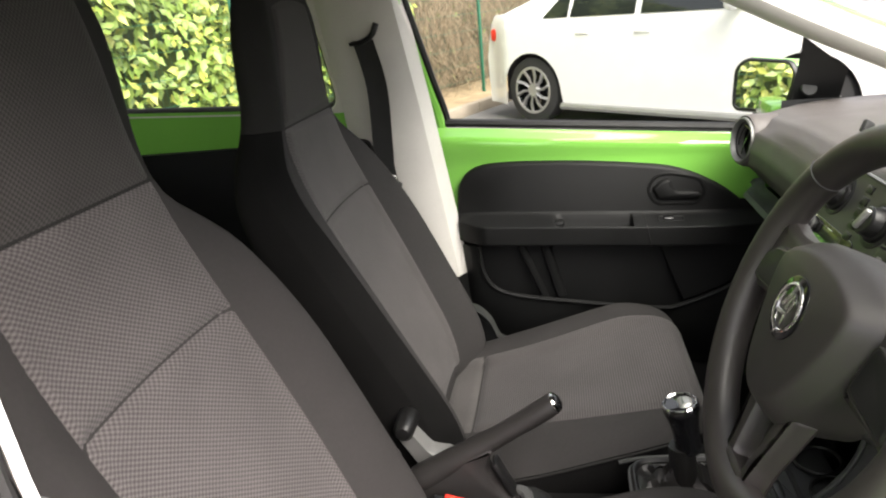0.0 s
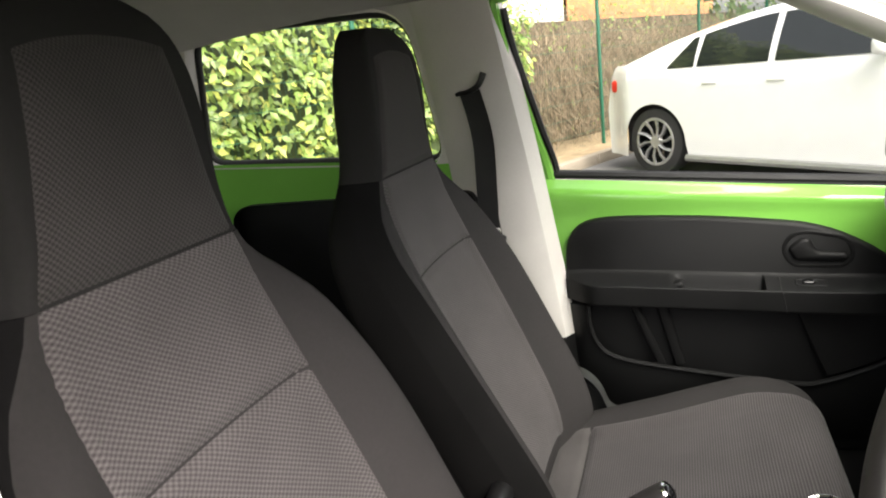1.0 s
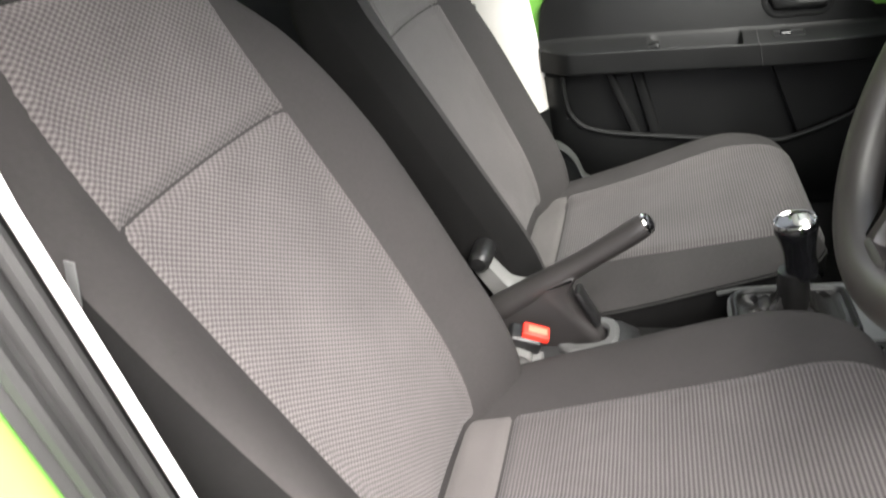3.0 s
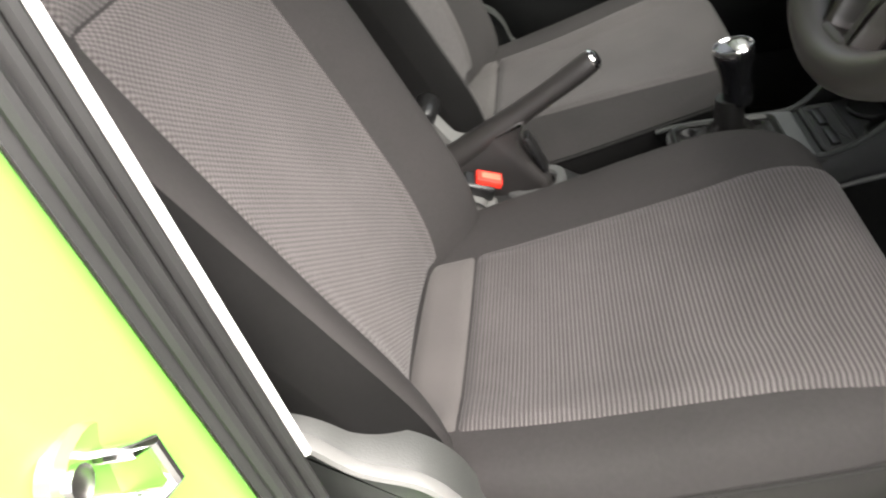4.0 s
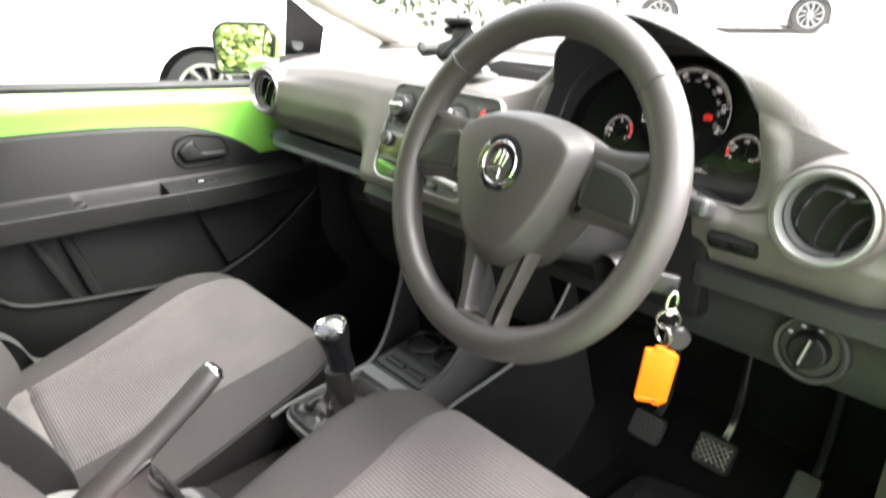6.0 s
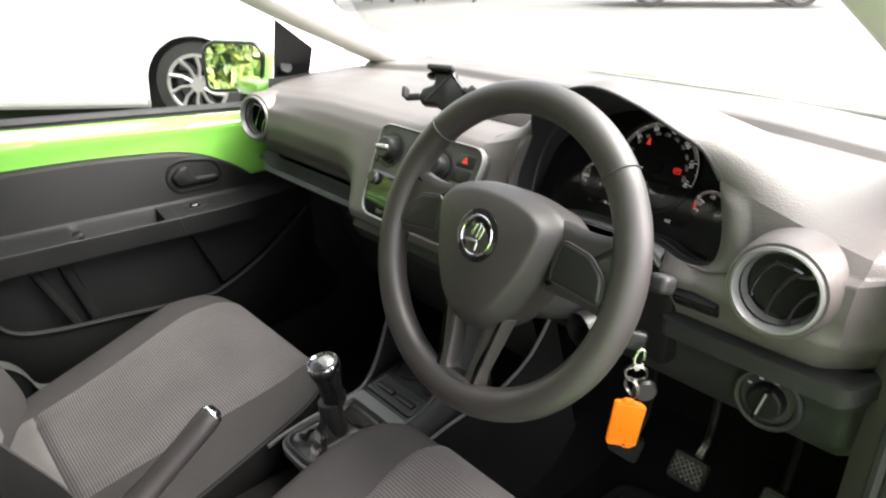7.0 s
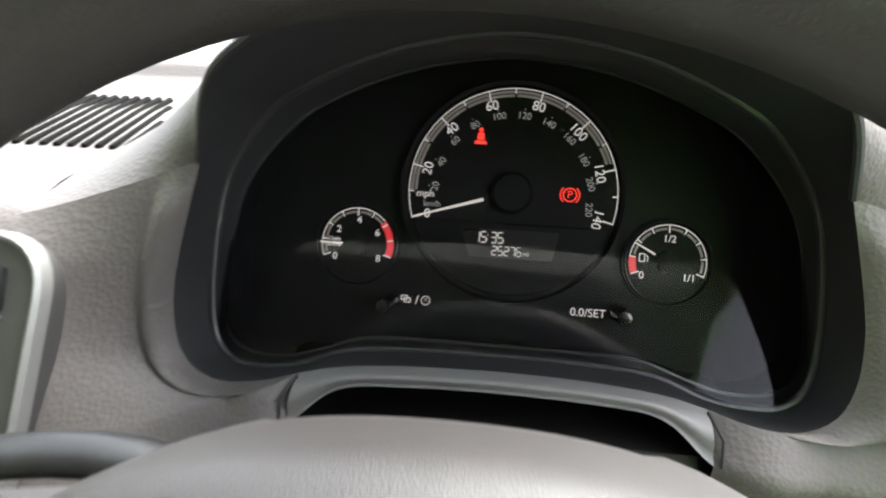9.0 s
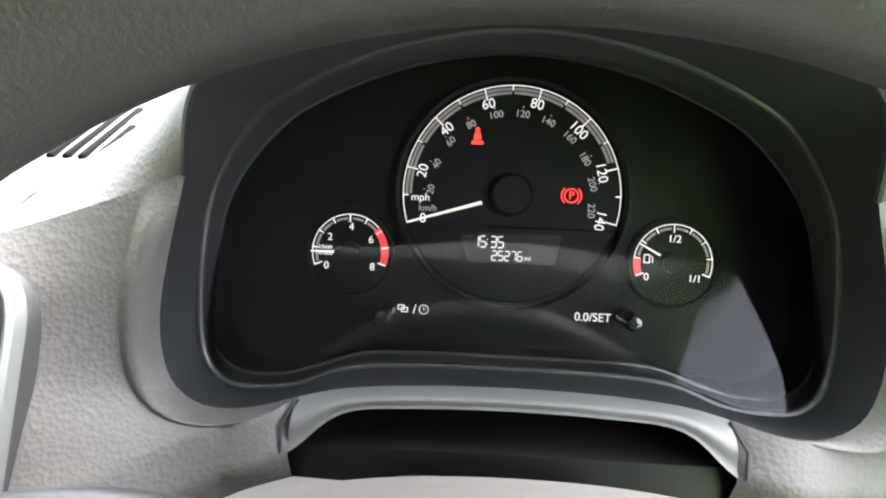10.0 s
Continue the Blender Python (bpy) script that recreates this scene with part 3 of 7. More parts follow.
# ---- the green car: floor, roof, pillars, glass ----
floor = grid(lambda x, y: Vector((x, y, 0.2 + 0.1 * smooth01((x - 0.75) / 0.3) + 0.24 * (1 - smooth01((abs(y) - 0.09) / 0.06)) * (1 - smooth01((x - 0.1) / 0.35) * 0.45))), span(-1.3, 1.05, 60), span(-0.7, 0.7, 57))
piece("floor", floor, CARPET, "black carpeted car floor with a raised middle tunnel", "floor")
bulkhead = grid(lambda y, z: Vector((0.98, y, z)), span(-0.7, 0.7, 8), span(0.2, 1.0, 8))
piece("bulkhead", bulkhead, CARPET, "black carpeted footwell bulkhead", "bulkhead")


def roof_z(x, y):
    return 1.49 - 0.07 * (x + 0.45) ** 2 - 0.1 * y * y - 0.03 * smooth01((abs(y) - 0.42) / 0.2)


def roof_side(x):
    return 0.6 - 0.05 * smooth01((x + 0.1) / 0.4)


roof_in = grid(lambda x, s: Vector((x, s * roof_side(x), roof_z(x, s * roof_side(x)) - 0.025)), span(-1.45, 0.18, 30), span(-1, 1, 25))
piece("ceiling", roof_in, LINING, "pale grey fabric headlining", "ceiling")
roof_out = grid(lambda x, s: Vector((x, s * 0.64, roof_z(x, s * 0.6) + 0.02)), span(-1.5, 0.2, 30), span(-1, 1, 25))
piece("roof", roof_out, PAINT, "bright green car roof", "roof")


def side_wall(s):
    """The rear quarter: pale surround, window opening, green sheet below it, dark panel, on one side of the car."""
    def wall(x, z):
        return Vector((x, s * (0.665 - 0.10 * max(0, z - 1.0)), z))

    hole = rounded([(-1.19, 1.075), (-0.5, 1.045), (-0.55, 1.395), (-1.13, 1.412)], [0.06, 0.05, 0.09, 0.06], 6)
    outer = rounded([(-1.42, 1.082), (-0.46, 1.042), (-0.47, 1.45), (-1.42, 1.45)], [0.005] * 4, 6)
    bm = bmesh.new()
    rings = [[bm.verts.new(wall(p.x, p.y) - Vector((0, s * d, 0))) for p in pts] for pts, d in ((outer, 0), (inward(hole, -0.006), 0.0), (hole, -0.012), (hole, -0.05))]
    k = len(hole)
    for a, b in zip(rings, rings[1:]):
        for i in range(k):
            bm.faces.new((a[i], a[(i + 1) % k], b[(i + 1) % k], b[i]))
    piece("quarter_trim", bm, TRIM, "pale grey trim round the rear side window", "trim")
    seal = bmesh.new()
    tube([wall(p.x, p.y) + Vector((0, s * 0.04, 0)) for p in inward(hole, 0.004)], 0.009, 8, True, bm=seal)
    piece("window_seal", seal, RUBBER, "black rubber seal of the rear side window", "seal")
    bm = bmesh.new()
    bm.faces.new([bm.verts.new(wall(p.x, p.y) + Vector((0, s * 0.045, 0))) for p in hole])
    piece("window_rear_left" if s > 0 else "window_rear_right", bm, GLASS, "clear rear side window", "window")
    green = grid(lambda x, t: Vector((x, s * (0.662 + 0.02 * smooth01((0.94 - t) / 0.06)), 0.2 + (0.85 + 0.0435 * (-0.5 - x)) * t)), span(-1.42, -0.43, 20), span(0, 1, 24))
    piece("quarter_panel", green, PAINT, "bright green painted metal below the rear window", "panel")
    sill = plate(rounded([(-1.09, 0.3), (-0.42, 0.3), (-0.42, 0.982), (-1.09, 0.972)], [0.02, 0.02, 0.03, 0.07], 6), Frame((0, s * 0.66, 0), (1, 0, 0), (0, 0, 1) if s < 0 else (0, 0, 1)), [(0, -0.02), (0, 0.018), (0.004, 0.024), (0.012, 0.026)] if s < 0 else [(0, 0.02), (0, -0.0), (0.004, 0.0), (0.012, 0.0)])
    for v in sill.verts:
        if s > 0:
            v.co.y = min(v.co.y, 0.66)
            v.co.y = 0.655 - (0.66 - v.co.y) - 0.02
    piece("rear_side_panel", sill, DOOR_TRIM, "black grained plastic rear side panel", "panel")


side_wall(1)
side_wall(-1)
kick = bmesh.new()
for s in (1, -1):
    grid(lambda x, z: Vector((x, s * 0.692, z)), span(0.5, 1.02, 8), span(0.18, 1.0, 8), bm=kick)
    grid(lambda x, z: Vector((x, s * 0.696, z)), span(-0.5, 0.55, 8), span(0.18, 0.36, 4), bm=kick)
piece("kick_panel", kick, DASH_DARK, "black carpeted side walls of the footwells", "wall")
tail = grid(lambda y, z: Vector((-1.42, y, z)), span(-0.7, 0.7, 10), span(0.2, 1.0, 10))
piece("tailgate_wall", tail, DOOR_TRIM, "black lower tailgate trim", "wall")
bm = grid(lambda y, z: Vector((-1.42 + 0.1 * (z - 1.0), y, z)), span(-0.6, 0.6, 4), span(1.0, 1.38, 4))
piece("window_tail", bm, GLASS, "clear tailgate window", "window")


def b_pillar(s, front, back):
    """Pale pillar trim between two leaning edges given as (x at z = 0.6, x at z = 1.35)."""
    def edge(e, z):
        return e[0] + (e[1] - e[0]) * (z - 0.6) / 0.75 - (0.03 * smooth01((0.75 - z) / 0.2) if e is back else 0)

    def pt(u, z):
        x0, x1 = edge(front, z), edge(back, z)
        x = x0 + (x1 - x0) * u
        bow = 0.022 * math.sin(math.pi * min(1, max(0, u))) ** 0.6
        return Vector((x, s * (0.655 - 0.11 * max(0, z - 1.05) - bow + 0.035 * smooth01((0.12 - u) / 0.12)), z))

    zs = span(0.615, 1.43, 26)
    pillar = piece("pillar_trim", grid(pt, [0, 0.02, 0.05, 0.1, 0.2, 0.35, 0.5, 0.65, 0.8, 0.9, 1.0], zs), TRIM, "pale grey plastic trim of the door pillar", "pillar")
    low = piece("pillar_foot", grid(lambda u, z: pt(u, 0.615) * 1.0 + Vector((0.02 * (0.615 - z) / 0.3, s * -0.004, z - 0.615)), [0, 0.05, 0.1, 0.3, 0.5, 0.7, 0.9, 1.0], span(0.3, 0.617, 8)), DOOR_TRIM, "dark plastic foot of the door pillar", "pillar")
    return pt


b_pillar(1, (-0.214, -0.325), (-0.44, -0.52))
b_pillar(-1, (-0.258, -0.335), (-0.44, -0.52))

# the belt on the passenger's pillar
belt = thing("seat_belt", (-0.42, 0.66, 1.2), "black woven seat belt hanging on the pale door pillar", "seat belt")
strap = [(-0.404, 0.60, 1.205), (-0.384, 0.60, 1.1), (-0.387, 0.602, 0.96), (-0.385, 0.604, 0.885), (-0.34, 0.606, 0.6), (-0.31, 0.61, 0.42)]
sp = spline(strap, 6, closed=False)
part("strap", grid(lambda i, u: sp[int(i)] + Vector((u, 0.002 * math.cos(u * 60), 0)), list(range(len(sp))), span(-0.024, 0.024, 5)), BELT, belt)
part("guide", tube(spline([(-0.434, 0.606, 1.198), (-0.405, 0.6, 1.202), (-0.382, 0.6, 1.214), (-0.37, 0.604, 1.238)], 6, closed=False), [0.008 + 0.0002 * i for i in range(19)], 10, flat=0.6), PLASTIC, belt, "black belt guide")
part("tongue", block(Frame((-0.386, 0.598, 0.895), (1, 0, -0.35), (0, 1, 0)), (0.05, 0.012, 0.022), 0.004), STEEL, belt, "steel belt tongue")
part("tongue_grip", block(Frame((-0.381, 0.596, 0.875), (1, 0, -0.35), (0, 1, 0)), (0.06, 0.02, 0.03), 0.007), PLASTIC, belt)

# the open doorway on the driver's side: white trim edge, rubber seal, painted jamb


def jamb_x(z):
    return -0.27 - 0.1 * (z - 0.7)


def jamb_y(z):
    return -0.625 + 0.10 * max(0, z - 1.05)


jamb = grid(lambda u, z: Vector((jamb_x(z) + curve([(0, -0.004), (0.2, 0.004), (0.6, -0.012), (0.85, -0.035), (1, -0.09)], u), jamb_y(z) - curve([(0, 0.045), (0.2, 0.06), (0.6, 0.13), (0.85, 0.18), (1, 0.2)], u), z)), span(0, 1, 14), span(0.25, 1.42, 30))
piece("door_jamb", jamb, PAINT, "bright green painted door jamb beside the driver's seat", "jamb")
seal_strip = grid(lambda u, z: Vector((jamb_x(z) + 0.006 + 0.008 * math.sin(u * math.pi), jamb_y(z) - 0.008 - 0.045 * u, z)), span(0, 1, 8), span(0.28, 1.38, 24))
piece("door_seal", seal_strip, RUBBER, "black rubber door seal", "seal")
for off in (0.012, 0.027, 0.042):
    piece("door_seal", tube([Vector((jamb_x(z) + 0.014, jamb_y(z) - off - 0.002, z)) for z in span(0.28, 1.38, 24)], 0.0055, 8), RUBBER, "black rubber bead of the door seal", "seal")
edge = [Vector((jamb_x(z) + 0.01, jamb_y(z) + 0.003, z)) for z in span(0.66, 1.36, 16)]
piece("jamb_edge", tube(edge, 0.0042, 6), surface("white_pillar_edge", (0.75, 0.74, 0.72), 0.5, var=0.04), "white edge of the pillar trim at the doorway", "trim")
striker = thing("door_striker", (-0.3, -0.75, 0.8), "black plastic and steel door striker on the green jamb", "striker")
sf = Frame((-0.292, -0.742, 0.808), (-0.12, 0.99, 0.0), (0, 0, 1))
part("cover", plate(oblong(0.052, 0.074, 0.025, 6), sf, [(0, -0.004), (0, 0.004), (0.004, 0.008), (0.012, 0.007)]), PAINT, striker, "green painted striker plate")
part("loop", tube([sf.at(0.004, 0.018, 0.004), sf.at(0.006, 0.018, 0.028), sf.at(0.012, 0.016, 0.033), sf.at(0.012, -0.016, 0.033), sf.at(0.006, -0.018, 0.028), sf.at(0.004, -0.018, 0.004)], 0.004, 8), CHROME, striker, "bright steel loop")
part("bolt", lathe([(0.009, 0.0), (0.009, 0.006), (0.0, 0.007)], sf.moved(-0.012, 0.022, 0.006), 12), STEEL, striker)

# hinge post on the driver's side
post = grid(lambda u, z: Vector((curve([(0, 0.425), (0.35, 0.43), (0.7, 0.45), (1, 0.62)], u) + 0.1 * max(0, 0.72 - z), -curve([(0, 0.716), (0.35, 0.735), (0.7, 0.76), (1, 0.80)], u), z)), span(0, 1, 10), span(0.25, 1.04, 20))
piece("hinge_post", post, PAINT, "bright green painted hinge post of the driver's doorway", "jamb")
for seal_y, seal_r in ((-0.700, 0.008), (-0.715, 0.009)):
    line = [Vector((0.408 + 0.1 * max(0, 0.72 - z), seal_y, z)) for z in span(0.3, 1.02, 16)]
    piece("hinge_seal", tube(line, seal_r, 8), RUBBER, "black rubber door seal", "seal")
cheek = grid(lambda u, z: Vector((0.47 - 0.055 * u + 0.1 * max(0, 0.72 - z) * u, -0.66 - 0.036 * u, z)), span(0, 1, 8), span(0.3, 1.015, 20))
piece("doorway_trim", cheek, DASH, "grey plastic trim between the dash and the door seal", "trim")
sill = block(Frame((0.15, -0.745, 0.29), (1, 0, 0), (0, 1, 0)), (0.8, 0.13, 0.14), 0.02)
piece("door_sill", sill, PAINT, "bright green painted door sill", "sill")


DOOR_TURN = radians(68)
open_door = thing("driver_door", (0.43, -0.79, 0.3), "open green driver's door with black inner trim", "car door")


def on_open(d, z, off):
    """A place on the open door: d from its hinge, off towards its inner side."""
    along = Vector((-math.cos(DOOR_TURN), -math.sin(DOOR_TURN), 0))
    inner = Vector((-math.sin(DOOR_TURN), math.cos(DOOR_TURN), 0))
    return Vector((0.43, -0.79, z)) + along * d + inner * (off - 0.14 * max(0, z - 0.95) * 0.5)


def door_foot(d):
    return 0.3 + 0.06 * smooth01((0.12 - d) / 0.12) + 0.05 * smooth01((d - 0.75) / 0.15)


part("outer_sheet", grid(lambda d, t: on_open(d, door_foot(d) + (0.955 - door_foot(d)) * t, -0.075 - 0.02 * math.sin(t * 2.6)), span(0, 0.9, 20), span(0, 1, 14)), PAINT, open_door, "bright green outer sheet")
part("inner_sheet", grid(lambda d, t: on_open(d, door_foot(d) + (0.955 - door_foot(d)) * t, 0.0), span(0, 0.9, 20), span(0, 1, 14)), PAINT, open_door, "bright green inner sheet")
rim = bmesh.new()
for d0 in (0.0, 0.9):
    grid(lambda o, t, d0=d0: on_open(d0, door_foot(d0) + (0.955 - door_foot(d0)) * t, -0.08 * o), [0, 1], span(0, 1, 8), bm=rim)
part("door_edge", rim, PAINT, open_door)
part("trim_panel", grid(lambda d, t: on_open(d, 0.36 + 0.5 * t, 0.012 + 0.05 * math.exp(-((t - 0.72) / 0.07) ** 2)), span(0.04, 0.85, 16), span(0, 1, 30)), DOOR_TRIM, open_door, "black inner trim with an armrest")
part("window_frame", tube(spline([on_open(0.0, 0.96, -0.03), on_open(0.32, 1.2, -0.03), on_open(0.6, 1.39, -0.03), on_open(0.84, 1.39, -0.03), on_open(0.89, 0.96, -0.03)], 6, closed=False), 0.016, 8), PAINT, open_door, "bright green window frame")
pane_bm = bmesh.new()
pane_bm.faces.new([pane_bm.verts.new(on_open(d, z, -0.03)) for d, z in ((0.0, 0.95), (0.32, 1.19), (0.6, 1.38), (0.84, 1.38), (0.89, 0.95))])
part("window_glass", pane_bm, GLASS, open_door, "clear door glass")


def a_pillar(s):
    """The pale inner post from the dash to the roof, with a green outer skin."""
    foot, head = Vector((0.9, s * 0.655, 0.99)), Vector((0.12, s * 0.575, 1.375))
    mid = Vector((0.47, s * 0.645, 1.19))
    line = spline([foot, mid, head], 10, closed=False)
    inner = tube(line, [0.045] * len(line), 12, flat=0.62)
    piece("windscreen_pillar", inner, TRIM, "pale grey windscreen pillar trim", "pillar")
    outer = tube([p + Vector((0.03, s * 0.035, 0.015)) for p in line], [0.042] * len(line), 10, flat=0.7)
    piece("windscreen_pillar_skin", outer, PAINT, "bright green windscreen pillar", "pillar")


a_pillar(1)
a_pillar(-1)
rail = bmesh.new()
for s in (1, -1):
    tube(spline([Vector((0.14, s * 0.575, 1.385)), Vector((-0.3, s * 0.6, 1.43)), Vector((-0.9, s * 0.6, 1.445)), Vector((-1.42, s * 0.58, 1.41))], 6, closed=False), 0.032, 10, bm=rail)
piece("roof_rail", rail, LINING, "pale grey lining above the doors", "rail")
screen = grid(lambda y, t: Vector((1.0 - 0.86 * t + 0.06 * t * (1 - t) - 0.10 * (y * y) / 0.4, y * (1 - 0.08 * t), 1.0 + 0.385 * t)), span(-0.68, 0.68, 13), span(0, 1, 9))
piece("windscreen", screen, SCREEN_GLASS, "clear sloping windscreen", "window")
header = tube([Vector((0.15 - 0.02 * y * y, y, 1.385 - 0.02 * y * y)) for y in span(-0.58, 0.58, 12)], 0.03, 8)
piece("screen_header", header, LINING, "pale grey lining above the windscreen", "rail")
bonnet = grid(lambda x, y: Vector((x, y, 1.0 - 0.05 * (x - 1.0) - 0.28 * max(0, x - 1.15) ** 2 - 0.09 * y * y - 0.12 * smooth01((abs(y) - 0.6) / 0.2))), span(1.06, 1.8, 24), span(-0.78, 0.78, 25))
piece("bonnet", bonnet, PAINT, "bright green car bonnet", "bonnet")
cowl = grid(lambda y, t: Vector((0.99 + 0.09 * t - 0.10 * (y * y) / 0.4, y, 1.0 - 0.03 * math.sin(math.pi * t))), span(-0.7, 0.7, 20), span(0, 1, 6))
piece("scuttle", cowl, RUBBER, "black plastic scuttle below the windscreen", "scuttle")
wiper = thing("wiper", (1.02, 0.1, 1.0), "black windscreen wiper lying at the foot of the glass", "wiper")
part("arm", tube([(1.03, -0.62, 1.004), (1.035, -0.2, 1.012), (1.03, 0.15, 1.012)], 0.007, 8), PLASTIC, wiper)
part("blade", tube([(1.015, -0.55, 1.004), (1.02, -0.2, 1.008), (1.02, 0.3, 1.004)], 0.005, 6), RUBBER, wiper)

# outer body: wings with wheel arches, nose, tail and wheels
outer_body = thing("hatchback_body", (0.1, 0, 0.25), "bright green outer body and wheels of the small hatchback", "car")
AXLES, TYRE_R = (1.28, -1.14), 0.285


def skin_low(x):
    low = 0.22
    for c in AXLES:
        r = TYRE_R + 0.04
        if abs(x - c) < r:
            low = max(low, TYRE_R + math.sqrt(r * r - (x - c) ** 2))
    return low


def wing(side, x0, x1, top):
    def pt(x, t):
        z = skin_low(x) + (top(x) - skin_low(x)) * t
        end = 0.14 * smooth01((x - 1.55) / 0.3) + 0.1 * smooth01((-1.4 - x) / 0.3)
        return Vector((x, side * (0.815 - end + 0.012 * math.sin(math.pi * min(1, z)) - 0.03 * smooth01((z - 0.8) / 0.2)), z))
    return grid(pt, span(x0, x1, 50), span(0, 1, 12))


for side in (1, -1):
    part("front_wing", wing(side, 0.63, 1.84, lambda x: 0.9 - 0.28 * max(0, x - 1.15) ** 2), PAINT, outer_body)
    part("rear_wing", wing(side, -1.66, -0.33, lambda x: 1.03 - 0.1 * smooth01((-1.45 - x) / 0.2)), PAINT, outer_body)
    for c in AXLES:
        hub = Frame((c, side * 0.78, TYRE_R), (1, 0, 0), (0, 0, -side))
        tyre = part("wheel", lathe([(0.19, -0.16), (0.27, -0.16), (TYRE_R, -0.13), (TYRE_R, -0.03), (0.27, 0.0), (0.195, 0.01), (0.19, 0.0)], hub, 40), TYRE, outer_body, "black tyre")
        part("rim", lathe([(0.192, 0.0), (0.18, 0.004), (0.17, -0.03), (0.09, 0.0), (0.03, 0.006), (0.0, 0.006)], hub, 40), SILVER, tyre, "silver wheel disc")
part("nose", grid(lambda y, t: Vector((1.8 + 0.1 * math.sin(math.pi * t) - 0.16 * (y / 0.7) ** 2, y, 0.24 + 0.60 * t - 0.05 * y * y)), span(-0.7, 0.7, 21), span(0, 1, 12)), PAINT, outer_body, "bright green nose and bumper")
part("tail", grid(lambda y, t: Vector((-1.66 - 0.06 * math.sin(math.pi * t * 0.9) + 0.12 * (y / 0.7) ** 2 + 0.16 * smooth01((t - 0.7) / 0.3), y, 0.24 + 0.79 * t)), span(-0.71, 0.71, 21), span(0, 1, 14)), PAINT, outer_body, "bright green tailgate and bumper")


# ---- seats ----
BACK_FRONT = [(0.0, -0.215), (0.5, -0.228), (0.58, -0.246), (0.70, -0.298), (0.84, -0.36), (0.935, -0.40), (1.076, -0.447), (1.16, -0.452), (1.25, -0.452), (1.32, -0.46), (1.365, -0.482)]
BACK_DEPTH = [(0.4, 0.1), (0.6, 0.125), (0.9, 0.125), (1.05, 0.105), (1.12, 0.085), (1.26, 0.078), (1.355, 0.05)]
BACK_HALF = [(0.42, 0.215), (0.55, 0.232), (0.7, 0.246), (0.85, 0.258), (0.94, 0.254), (1.0, 0.241), (1.045, 0.207), (1.085, 0.165), (1.14, 0.142), (1.22, 0.136), (1.29, 0.126), (1.335, 0.1), (1.358, 0.055)]
BOLSTER = [(0.42, 0.05), (0.55, 0.062), (0.75, 0.058), (0.9, 0.047), (1.0, 0.022), (1.07, 0.003), (1.3, 0.0)]
INSERT = [(0.45, 0.112), (0.6, 0.131), (0.75, 0.143), (0.92, 0.145), (1.07, 0.136), (1.16, 0.11), (1.3, 0.085)]


